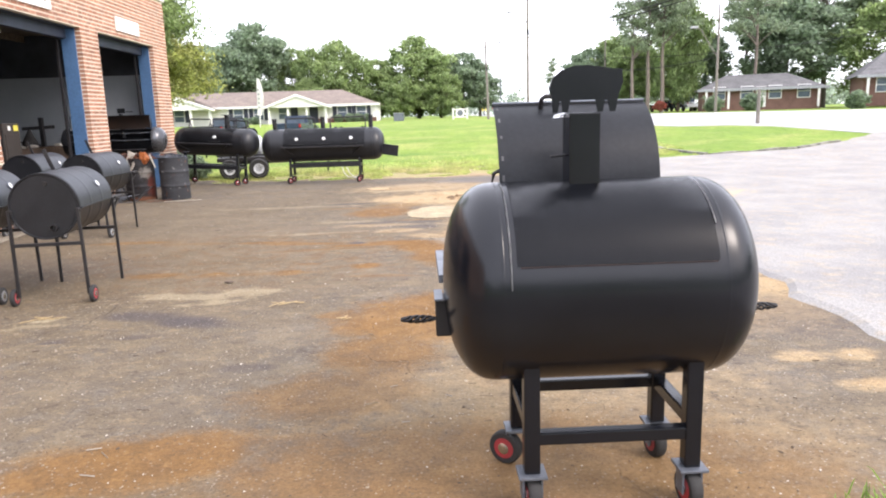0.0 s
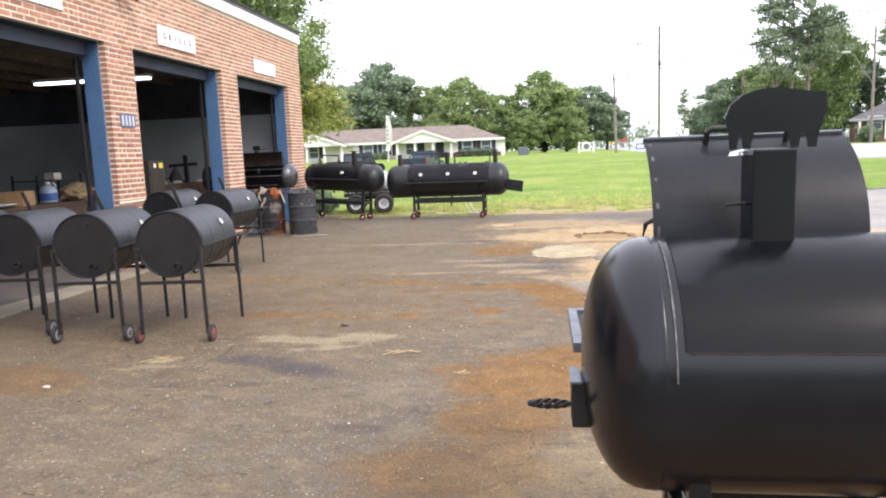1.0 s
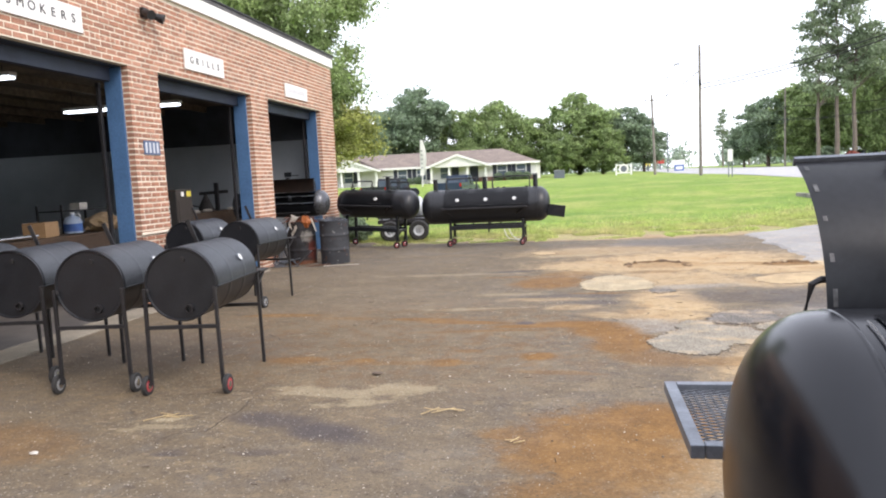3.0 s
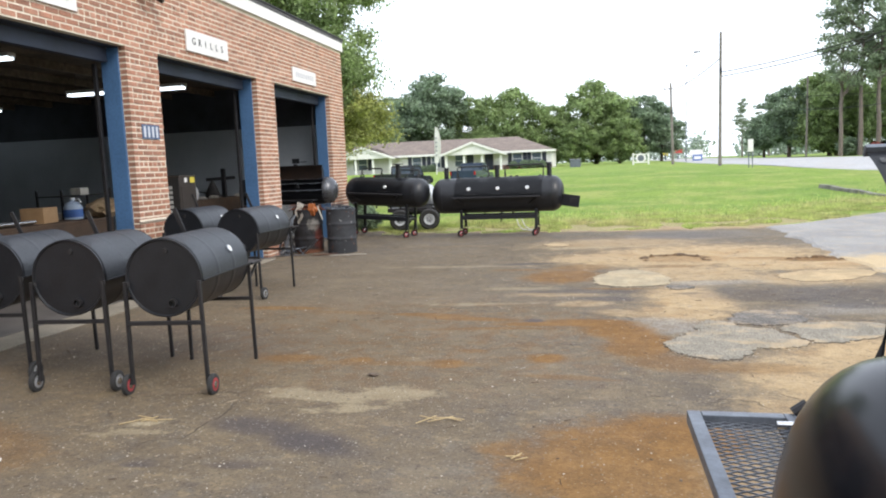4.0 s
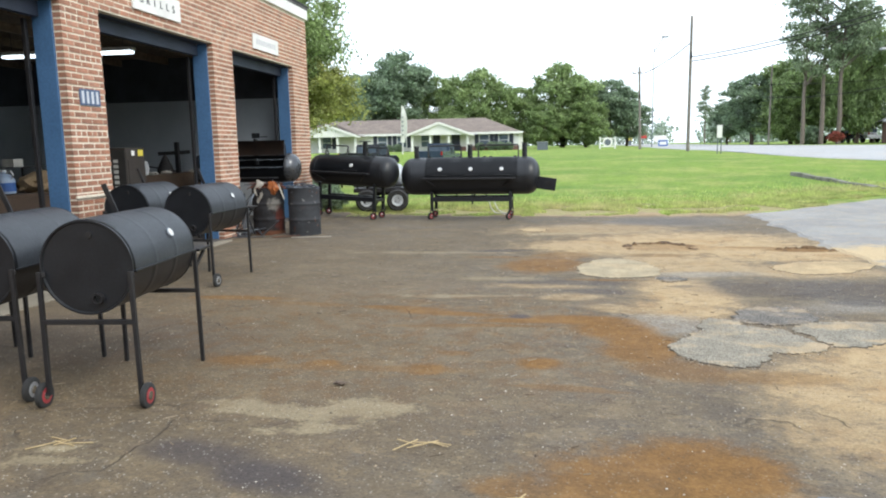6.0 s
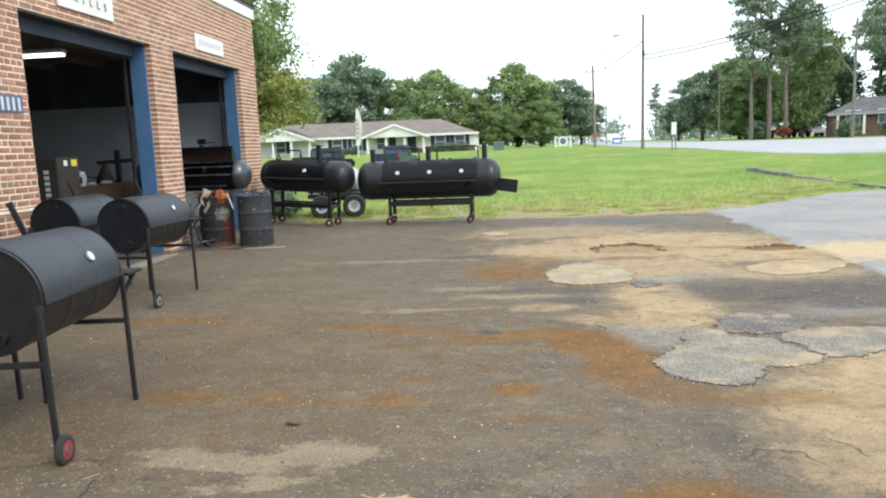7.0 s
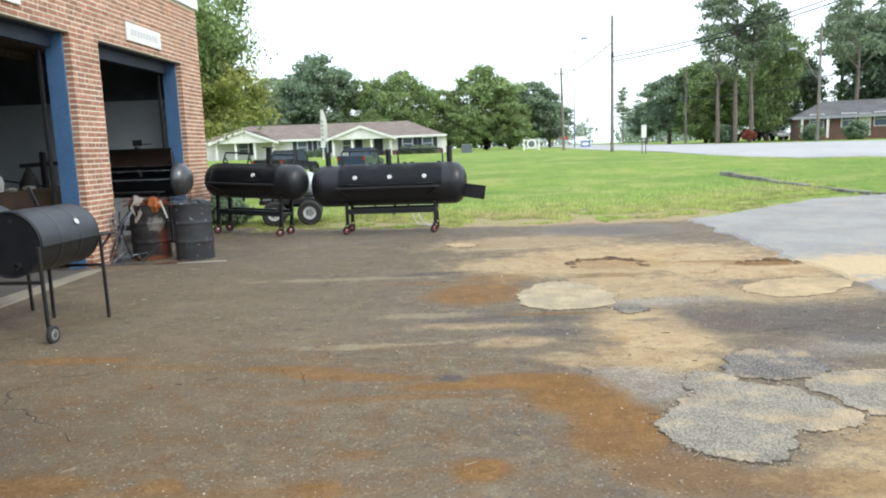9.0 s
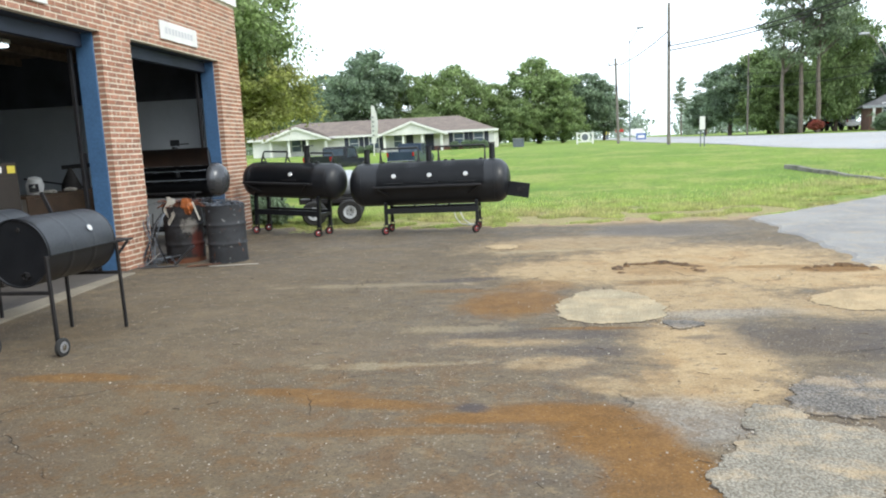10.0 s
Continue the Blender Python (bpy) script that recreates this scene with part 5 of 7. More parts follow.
# ---- the two long smokers at the lawn's edge ----
def long_smoker(m, h, R, ZC, head, legs, span, lids, dials, rail, flues, frames, label, flap):
    """A long tank smoker lying along x, its middle over the origin of m."""
    s = thing("long_smoker", label, "smoker", m, group="tank smokers")
    part("tank", turned(B(), capsule(-h, h, R, head), (0, 0, ZC), (1, 0, 0), 56), BLACK, s, smooth=True)
    for x in (-h + head, h - head):
        part("weld_ring", turned(B(), [(-0.008, R - 0.002), (-0.004, R + 0.004), (0.004, R + 0.004), (0.008, R - 0.002)], (x, 0, ZC), (1, 0, 0), 56), BLACK, s)
    for (a, b), c in zip(lids, dials):
        lid = part("lid", curved_plate(a + 0.006, b - 0.006, R + 0.005, 182, 92, 0, ZC, 0.005), BLACK, s, "curved lid", smooth=True)
        an = radians(158)
        d = Vector((0, math.cos(an), math.sin(an)))
        th = part("thermometer", turned(B(), [(0, 0.042), (0.014, 0.045), (0.02, 0.038)], Vector((c, 0, ZC)) + d * (R + 0.006), d, 24), CHROME, lid, "round chrome thermometer", smooth=True)
        part("dial", turned(B(), [(0, 0.036), (0.0015, 0.034)], Vector((c, 0, ZC)) + d * (R + 0.027), d, 20), DIAL, th)
        z = ZC + 0.03
        y = -R - 0.005
        part("lid_handle", pipe(B(), [(c - 0.15, y + 0.01, z), (c - 0.15, y - 0.04, z), (c + 0.15, y - 0.04, z), (c + 0.15, y + 0.01, z)], 0.009), DARKSTEEL, lid)
        for x in (a + 0.07, b - 0.07):
            part("hinge", box(B(), x - 0.03, x + 0.03, -0.03, 0.05, ZC + R, ZC + R + 0.022, 0.004), DARKSTEEL, lid)
    part("front_rail", box(B(), rail[0], rail[1], -R - 0.16, -R - 0.005, ZC - 0.05, ZC - 0.015, 0.006), DARKSTEEL, s, "narrow black steel front shelf")
    for x, k in ((rail[0] + 0.06, 0.2), (rail[1] - 0.06, -0.2)):
        part("shelf_brace", bar(B(), (x, -R - 0.14, ZC - 0.05), (x + k, -R + 0.06, ZC - 0.2), 0.025, 0.025), DARKSTEEL, s)
    for x, z1 in flues:
        f = part("flue", rod(B(), (x, 0.12, ZC + R - 0.06), (x, 0.12, z1), 0.055, 16), BLACK, s, "short black round flue")
        part("cap", rod(B(), (x, 0.12, z1 + 0.002), (x, 0.12, z1 + 0.02), 0.065 if z1 < 1.65 else 0.13, 16), BLACK, f)
    # counterweight frames over the lids
    for a, b, top in frames:
        part("lid_frame", pipe(B(), [(a, 0.02, ZC + R - 0.01), (a, 0.1, top - 0.03), (a + 0.02, 0.1, top), (b - 0.02, 0.1, top), (b, 0.1, top - 0.03), (b, 0.02, ZC + R - 0.01)], 0.017), DARKSTEEL, s, "bent bar over the lid")
        for x in (a, b):
            part("frame_brace", bar(B(), (x, 0.1, top - 0.1), (x, 0.26, ZC + R - 0.12), 0.02, 0.02), DARKSTEEL, s)
    zl = ZC - R * 0.85
    for x in legs:
        for y in (-span, span):
            part("leg", bar(B(), (x, y, 0.2), (x, y, zl + 0.02), 0.062, 0.062), BLACK, s)
            pl = part("caster_plate", box(B(), x - 0.05, x + 0.05, y - 0.05, y + 0.05, 0.188, 0.2, 0.003), DARKSTEEL, s)
            for k in (-0.034, 0.034):
                part("fork", box(B(), x + k - 0.004, x + k + 0.004, y - 0.02, y + 0.02, 0.06, 0.188), DARKSTEEL, pl)
            wheel("wheel", s, x - 0.03, y, 0.08, 0.05, REDHUB, "dull red wheel hub", (0.75, -0.66, 0))
        part("cross_rail", bar(B(), (x, -span, 0.42), (x, span, 0.42), 0.06, 0.06), BLACK, s)
    for y in (-span, span):
        part("rail", bar(B(), (legs[0], y, 0.44), (legs[-1], y, 0.44), 0.06, 0.1), BLACK, s)
    for x in (-0.3, 0.1, 0.35):
        part("drain", rod(B(), (x, 0, ZC - R - 0.06), (x, 0, ZC - R + 0.02), 0.02, 10), DARKSTEEL, s)
    if flap:
        d = part("fire_door", box(B(), -0.01, 0.4, -0.012, 0.012, -0.13, 0.13, 0.004), BLACK, s, "open black firebox door", Matrix.Translation((h - 0.04, -0.2, ZC - 0.14)) @ Matrix.Rotation(radians(8), 4, "Y") @ Matrix.Rotation(radians(-18), 4, "Z"))
        part("vent", box(B(), 0.18, 0.32, -0.02, -0.0125, -0.05, 0.05, 0.002), DARKSTEEL, d)
        for z in (-0.09, 0.09):
            part("hinge", rod(B(), (0.0, -0.02, z - 0.03), (0.0, -0.02, z + 0.03), 0.014, 8), DARKSTEEL, d)
    return s


long_smoker(pose(-2.315, 17.25, 0), 1.5, 0.4, 0.925, 0.28, (-0.8, 0.885), 0.27, ((-0.93, -0.275), (-0.275, 0.385), (0.385, 1.04)), (-0.6, 0.055, 0.71), (-0.96, 1.0), ((-1.19, 1.56), (-0.01, 1.58), (1.17, 1.6)), ((-0.92, -0.2, 1.58), (0.18, 1.04, 1.58)),
            "long black tank smoker with three lids and thermometers", True)
long_smoker(pose(-4.97, 17.28, 0.03, 0, 2.6, -14), 1.07, 0.335, 1.04, 0.24, (-0.75, 0.64), 0.2, ((-0.76, 0.58),), (0.12,), (-0.84, 0.6), ((0.22, 1.68),), ((-0.75, -0.2, 1.58), (0.3, 0.8, 1.56)),
            "black tank smoker with one wide lid beside the drums", False)


# ---- oil drums, scrap ----
def oil_drum(x, y, material, label, yaw):
    d = thing("oil_drum", label, "drum", pose(x, y, 0, 0, 0, yaw), group="oil drums")
    R, H = 0.288, 0.87
    prof = [(0.0, R + 0.006), (0.02, R + 0.006), (0.024, R), (0.06, R)]
    for c in (H / 3, 2 * H / 3):
        prof += [(c - 0.06, R), (c - 0.022, R), (c - 0.008, R + 0.01), (c + 0.008, R + 0.01), (c + 0.022, R), (c + 0.06, R)]
    prof += [(H - 0.06, R), (H - 0.02, R), (H - 0.016, R + 0.007), (H, R + 0.007), (H, R - 0.012), (H - 0.05, R - 0.014), (0.4, R - 0.014)]
    part("drum", turned(B(), prof, (0, 0, 0.0), (0, 0, 1), 48, False), material, d, smooth=True)
    part("contents", turned(B(), [(0.38, 0.27), (0.42, 0.2), (0.44, 0.02)], (0, 0, 0.3), (0, 0, 1), 20), RUST, d, "rusty scrap inside")
    return d


def drum_paint():
    k = Nodes("worn_drum_paint")
    w = k.noise(2.2, 6, 0.65)
    w2 = k.noise(8, 6, 0.7)
    col = k.mix(k.rng(w, 0.4, 0.6), (0.048, 0.05, 0.055), (0.033, 0.034, 0.037))
    col = k.mix(k.math("MULTIPLY", k.rng(w2, 0.6, 0.7), 0.8), col, (0.16, 0.06, 0.025))
    col = k.mix(k.math("MULTIPLY", k.rng(k.noise(13, 4, 0.6), 0.64, 0.68), 0.5), col, (0.34, 0.34, 0.33))
    return k.finish(col, 0.6, w2, 0.002)


def rusty_drum_paint():
    k = Nodes("rusty_drum_paint")
    w = k.noise(5, 7, 0.7)
    w2 = k.noise(11, 7, 0.72)
    col = k.mix(k.rng(w, 0.42, 0.58), (0.032, 0.032, 0.035), (0.02, 0.019, 0.02))
    col = k.mix(k.math("MULTIPLY", k.spot((0.2, -0.2, 0.57), (0.12, 0.12, 0.12), 3.4, w2, 0.7), 0.55), col, (0.3, 0.28, 0.25))
    col = k.mix(k.math("MULTIPLY", k.spot((0.27, -0.1, 0.28), (0.1, 0.12, 0.22), 3.0, w2, 0.7), 0.85), col, (0.1, 0.026, 0.018))
    col = k.mix(k.math("MULTIPLY", k.spot((0.2, -0.2, 0.02), (0.4, 0.4, 0.07), 1.4, w, 0.6), 0.8), col, (0.15, 0.06, 0.03))
    col = k.mix(k.math("MULTIPLY", k.rng(w2, 0.62, 0.7), 0.7), col, (0.15, 0.065, 0.03))
    return k.finish(col, 0.65, w2, 0.002)


DRUM, DRUMRUST = drum_paint(), rusty_drum_paint()
oil_drum(-5.05, 14.44, DRUM, "dark grey steel oil drum full of scrap", 20)
oil_drum(-5.79, 14.54, DRUMRUST, "rust-stained oil drum heaped with trash", 0)


def scrap(x, y, z, n, seed, spread_r, name, label, material):
    """A loose heap of bent strips and offcuts."""
    rnd = random.Random(seed)
    bm = B()
    for i in range(n):
        a, b = rnd.uniform(0, 6.28), rnd.uniform(0, 6.28)
        r = spread_r * math.sqrt(rnd.random())
        c = Vector((x + r * math.cos(a), y + r * math.sin(a), z + rnd.uniform(0, 0.06)))
        d = Vector((math.cos(b), math.sin(b), rnd.uniform(-0.1, 0.35))) * rnd.uniform(0.08, 0.22)
        mid = c + Vector((rnd.uniform(-0.03, 0.03), rnd.uniform(-0.03, 0.03), rnd.uniform(0.01, 0.06)))
        pipe(bm, [c - d, mid, c + d], rnd.uniform(0.004, 0.012), 5)
    return tagged(part(name, bm, material), label, "scrap", kind="stuff")


scrap(-5.05, 14.44, 0.84, 34, 3, 0.22, "scrap_heap", "grey bent metal offcuts heaped in the drum", GREYSTEEL)
scrap(-5.79, 14.54, 0.86, 44, 5, 0.26, "scrap_heap", "rusty strips and rods heaped in the drum", RUST)
scrap(-6.1, 14.25, 0.02, 30, 9, 0.26, "scrap_heap", "bent strips and rods on the ground by the brick pier", GREYSTEEL)


def crumpled(name, c, sx, sy, sz, seed, material, label, category):
    bm = B()
    bmesh.ops.create_icosphere(bm, subdivisions=3, radius=1)
    for v in bm.verts:
        k = 1 + 0.35 * noise.fractal(v.co * 1.7 + Vector((seed, 0, 0)), 0.6, 2.1, 4)
        v.co = Vector((c[0] + v.co.x * sx * k, c[1] + v.co.y * sy * k, c[2] + v.co.z * sz * k))
    return tagged(part(name, bm, material, smooth=True), label, category)


crumpled("trash_bag", (-5.6, 14.34, 0.88), 0.1, 0.07, 0.12, 2, ORANGE, "crumpled orange plastic bag in the drum", "bag")
drape = thing("plastic_sheet", "torn pale plastic sheet hanging over the drum rim", "plastic sheet")
ds = B()
rows = []
for i in range(15):
    t = i / 14
    rows.append([ds.verts.new((-5.91 + 0.17 * u * (1 - 0.45 * t) + 0.03 * math.sin(9 * t + 2 * u), 14.255 - 0.015 * math.sin(6 * u + 5 * t) + 0.06 * (1 - t) ** 3, 1.0 - 0.38 * t + 0.03 * math.sin(5 * u + 1))) for u in (0, 0.25, 0.5, 0.75, 1)])
for u, v in zip(rows, rows[1:]):
    for k in range(4):
        ds.faces.new((u[k], u[k + 1], v[k + 1], v[k]))
bmesh.ops.solidify(ds, geom=ds.faces[:], thickness=0.003)
part("sheet", ds, PLASTIC, drape, smooth=True)
for p0, p1, w in (((-6.37, 14.33, 0.9), (-4.97, 14.39, 1.0), 0.05), ((-6.22, 14.51, 0.93), (-5.12, 14.26, 0.95), 0.035), ((-6.02, 14.71, 0.9), (-4.72, 14.46, 0.97), 0.04), ((-5.62, 14.31, 1.0), (-4.74, 14.31, 0.9), 0.03)):
    st = thing("steel_strip", "long dull steel strip lying across the drums", "steel strip")
    part("strip", bar(B(), p0, p1, w, 0.006), GREYSTEEL if w > 0.036 else DARKSTEEL, st)
for p0, p1, w, mm in (((-5.74, 14.07, 0.02), (-5.40, 14.03, 0.3), 0.1, GREYSTEEL), ((-5.40, 14.13, 0.95), (-5.30, 14.11, 0.68), 0.025, PLASTIC), ((-6.17, 14.01, 0.03), (-5.97, 14.07, 0.2), 0.05, PLASTIC), ((-6.27, 13.91, 0.015), (-5.62, 13.96, 0.02), 0.06, GREYSTEEL), ((-5.12, 13.91, 0.012), (-4.42, 14.03, 0.016), 0.03, PLASTIC), ((-5.47, 13.91, 0.015), (-5.02, 14.07, 0.03), 0.07, RUST)):
    st = thing("steel_offcut", "bent steel offcut lying by the oil drums", "offcut")
    part("strip", bar(B(), p0, p1, w, 0.005), mm, st)
hoop = thing("wire_coil", "loose bundle of pale strips hanging by the pier", "strips")
rs = random.Random(17)
for i in range(9):
    a, b = rs.uniform(-0.22, 0.22), rs.uniform(-0.2, 0.2)
    part("strip", pipe(B(), [(-6.1 + a, 14.1 + a * 0.2, 0.03), (-6.1 + a * 0.6 + b * 0.3, 14.12, 0.3), (-6.1 + a * 0.3 + b, 14.16, 0.62), (-6.07 + b * 1.2, 14.25, 0.78)], rs.uniform(0.006, 0.012), 5), GREYSTEEL if i % 2 == 0 else DARKSTEEL, hoop)


# ---- things inside the garage ----
SEASONED = surface("seasoned_steel", (0.045, 0.026, 0.018), (0.026, 0.018, 0.014), 3, 0.45)


def bay_smoker():
    s = thing("bay_smoker", "black tank smoker with its brown lid raised in the garage doorway", "smoker", group="tank smokers")
    x0, x1, YC, ZC, R = -7.95, -5.98, 16.12, 1.19, 0.3
    part("body", curved_plate(x0, x1, R, 58, -168, YC, ZC, 0.006, 40), BLACK, s, smooth=True)
    part("dome", turned(B(), [(0.0, R), (0.02, R), (0.06, R * 0.985), (0.12, R * 0.92), (0.17, R * 0.8), (0.21, R * 0.6), (0.24, R * 0.33), (0.25, 0.01)], (x1, YC, ZC), (1, 0, 0), 44), surface("polished_dome", (0.11, 0.113, 0.12), (0.07, 0.073, 0.08), 4, 0.28, 0.6), s, "shiny domed tank end", smooth=True)
    part("end_plate", turned(B(), [(-0.006, R), (0.006, R)], (x0, YC, ZC), (1, 0, 0), 40), BLACK, s)
    lid = part("lid", curved_plate(x0 + 0.05, x1 - 0.12, 0.33, -16, 40, YC - 0.14, ZC + 0.35, 0.006, 20), SEASONED, s, "raised lid, brown inside", smooth=True)
    part("lid_edge", bar(B(), (x0 + 0.05, YC + 0.115, ZC + 0.565), (x1 - 0.12, YC + 0.115, ZC + 0.565), 0.02, 0.012), DARKSTEEL, lid)
    for z, y0, y1 in ((1.36, -0.2, 0.14), (1.2, -0.27, 0.27)):
        g = B()
        for k in range(9):
            y = YC + y0 + (y1 - y0) * k / 8
            rod(g, (x0 + 0.1, y, z), (x1 - 0.12, y, z), 0.006, 6)
        gr = part("grate", g, GREYSTEEL, s, "bright steel cooking grate")
        part("grate_bar", bar(B(), (x0 + 0.5, YC + y0 - 0.012, z), (x1 - 0.16, YC + y0 - 0.012, z), 0.012, 0.014), CHROME, gr)
        for x in (-7.0, -6.6, -6.3):
            part("grate_tie", bar(B(), (x, YC + y0, z - 0.012), (x, YC + y1, z - 0.012), 0.01, 0.01), GREYSTEEL, gr)
    part("front_shelf", box(B(), x0 + 0.2, x1 - 0.1, YC - 0.56, YC - R - 0.02, 0.985, 1.01, 0.004), DARKSTEEL, s, "dark steel front shelf")
    for x in (x0 + 0.35, x1 - 0.3):
        for y in (-0.22, 0.22):
            part("leg", bar(B(), (x, YC + y, 0.022), (x, YC + y, 0.99), 0.055, 0.055), BLACK, s)
        part("shelf_brace", bar(B(), (x, YC - 0.53, 0.98), (x, YC - 0.22, 0.8), 0.025, 0.025), DARKSTEEL, s)
    for y in (-0.22, 0.22):
        part("rail", bar(B(), (x0 + 0.35, YC + y, 0.34), (x1 - 0.3, YC + y, 0.34), 0.05, 0.05), BLACK, s)
    fl = part("flue", rod(B(), (-6.8, YC + 0.26, 1.25), (-6.8, YC + 0.26, 1.8), 0.05, 14), BLACK, s)
    part("flue_ornament", box(box(B(), -6.88, -6.7, YC + 0.25, YC + 0.258, 1.81, 1.92, 0.003), -6.69, -6.52, YC + 0.25, YC + 0.258, 1.83, 1.85, 0.003), BLACK, fl, "flat black plate on the flue")
    part("lid_stop", bar(B(), (-6.12, YC + 0.16, 1.45), (-6.1, YC + 0.1, 1.72), 0.02, 0.01), GREYSTEEL, s)
    return s


bay_smoker()

cab = thing("steel_cabinet", "dark brown welding machine with white and yellow stickers", "welding machine", pose(-7.66, 12.85, 0.022))
DARKPANEL = surface("dark_panel", (0.02, 0.019, 0.019), (0.03, 0.028, 0.027), 5, 0.6)
part("body", box(B(), -0.35, 0.35, -0.3, 0.22, 0, 1.62, 0.015), TAN, cab)
part("front_panel", box(B(), 0.352, 0.362, -0.26, 0.19, 0.1, 1.42, 0.004), TAN, cab)
part("label", box(B(), 0.352, 0.356, 0.03, 0.17, 1.48, 1.58), YELLOW, cab, "yellow label")
part("sticker", box(B(), 0.352, 0.356, -0.15, -0.07, 1.49, 1.57), WHITE, cab, "white sticker")
side = part("side_panel", box(B(), -0.34, 0.34, -0.314, -0.302, 0.05, 1.58, 0.003), DARKPANEL, cab, "black side panel")
for i in range(8):
    part("bar", box(B(), 0.13, 0.21, -0.319, -0.315, 0.78 + i * 0.085, 0.835 + i * 0.085), surface("pale_print", (0.5, 0.5, 0.48), (0.4, 0.4, 0.38), 9, 0.6), side)
shelf = thing("parts_rack", "dark steel parts rack holding pale boxes", "rack", pose(-9.0, 12.0, 0.022))
for z in (0.4, 0.9, 1.35):
    part("shelf", box(B(), -0.25, 0.25, -0.6, 0.6, z - 0.02, z, 0.003), DARKSTEEL, shelf)
for x in (-0.24, 0.24):
    for y in (-0.59, 0.59):
        part("post", box(B(), x - 0.015, x + 0.015, y - 0.015, y + 0.015, 0, 1.45), DARKSTEEL, shelf)
for y, z, h in ((-0.4, 0.9, 0.16), (-0.1, 0.9, 0.13), (0.25, 0.9, 0.18), (-0.25, 0.4, 0.15), (0.2, 0.4, 0.2), (0.0, 1.35, 0.12)):
    cb = thing("parts_box", "small pale box on the garage rack", "box", pose(-8.9, 12.0 + y, z + 0.0225))
    part("body", box(B(), -0.1, 0.1, -0.1, 0.1, 0, h, 0.004), PLASTIC, cb)
press = thing("engine_hoist", "dark shop hoist hung with a bag in the garage", "hoist", pose(-8.9, 16.6, 0.022))
part("base", box(B(), -0.35, 0.35, -0.35, 0.35, 0, 0.08, 0.01), DARKSTEEL, press)
part("column", bar(B(), (0.15, 0, 0.08), (0.15, 0, 1.75), 0.09, 0.09), DARKSTEEL, press)
part("boom", bar(B(), (-0.25, -0.1, 1.5), (0.4, 0.1, 1.53), 0.07, 0.08), DARKSTEEL, press)
part("brace", bar(B(), (0.15, 0, 1.1), (-0.9, -0.3, 1.32), 0.03, 0.03), DARKSTEEL, press)
part("bag", turned(B(), [(0, 0.1), (0.08, 0.17), (0.35, 0.17), (0.55, 0.08), (0.66, 0.03)], (-0.12, -0.1, 0.82), (0.05, 0, 1), 18), surface("dull_bag", (0.035, 0.03, 0.027), (0.02, 0.018, 0.017), 6, 0.8), press, "dark hanging bag", smooth=True)


def workbench(x0, x1, y0, y1, h, label):
    w = thing("workbench", label, "workbench")
    part("top", box(B(), x0, x1, y0, y1, h - 0.05, h, 0.006), BENCH, w)
    part("front_board", box(B(), x1 - 0.03, x1 - 0.005, y0 + 0.02, y1 - 0.02, h - 0.45, h - 0.052, 0.004), BENCH, w)
    for x in (x0 + 0.06, x1 - 0.07):
        for y in (y0 + 0.06, y1 - 0.06):
            part("leg", box(B(), x - 0.04, x + 0.04, y - 0.04, y + 0.04, 0.022, h - 0.052, 0.004), WOOD, w)


workbench(-9.2, -8.2, 8.3, 11.9, 0.98, "brown wooden workbench behind the grills")
workbench(-9.1, -8.45, 14.6, 17.4, 1.1, "brown wooden workbench along the block wall")
bx = thing("cardboard_box", "plain cardboard box on the workbench", "box", pose(-8.6, 10.72, 0.98, 0, 0, 12))
part("body", box(B(), -0.18, 0.18, -0.2, 0.2, 0, 0.24, 0.006), CARD, bx)
part("tape", box(B(), -0.03, 0.03, -0.201, 0.201, 0.2405, 0.2425), TAN, bx)
jug = thing("plastic_jug", "translucent jug with a blue label on the workbench", "jug", pose(-8.6, 11.45, 0.98))
part("body", turned(B(), [(0, 0.13), (0.01, 0.145), (0.2, 0.145), (0.27, 0.11), (0.3, 0.05), (0.33, 0.045)], (0, 0, 0), (0, 0, 1), 24), surface("milky_plastic", (0.42, 0.5, 0.62), (0.36, 0.44, 0.56), 6, 0.35), jug, smooth=True)
part("label", turned(B(), [(0.04, 0.147), (0.17, 0.147)], (0, 0, 0), (0, 0, 1), 24, False), JUGBLUE, jug, "blue printed label")
part("cap", turned(B(), [(0.33, 0.04), (0.36, 0.04)], (0, 0, 0), (0, 0, 1), 16), WHITE, jug)
part("grip", pipe(B(), [(0.05, 0, 0.31), (0.12, 0, 0.34), (0.16, 0, 0.28), (0.13, 0, 0.22)], 0.014), WHITE, jug)
stk = thing("pipe_stock", "bundle of bright steel pipes on the workbench", "pipes")
for i in range(4):
    part("pipe", rod(B(), (-8.5 + 0.05 * i, 8.4, 1.01 + 0.02 * (i % 2)), (-8.45 + 0.05 * i, 10.3, 1.01 + 0.02 * (i % 2)), 0.025, 10), CHROME, stk)
sack = crumpled("burlap_sack", (-8.45, 12.0, 1.12), 0.24, 0.36, 0.17, 4, surface("burlap", (0.34, 0.24, 0.13), (0.22, 0.15, 0.085), 9, 0.9, 0, 0.006, 60), "brown sack slumped on the workbench", "sack")
helm = thing("face_shield", "white and black welding shield on the far bench", "welding shield", pose(-8.75, 15.2, 1.1, 0, 0, -60))
part("shell", turned(B(), [(0, 0.12), (0.16, 0.14), (0.28, 0.1), (0.31, 0.02)], (0, 0, 0), (0.25, 0.1, 1), 18), WHITE, helm, smooth=True)
part("window", box(B(), 0.12, 0.17, -0.06, 0.08, 0.05, 0.18, 0.004), INK, helm)
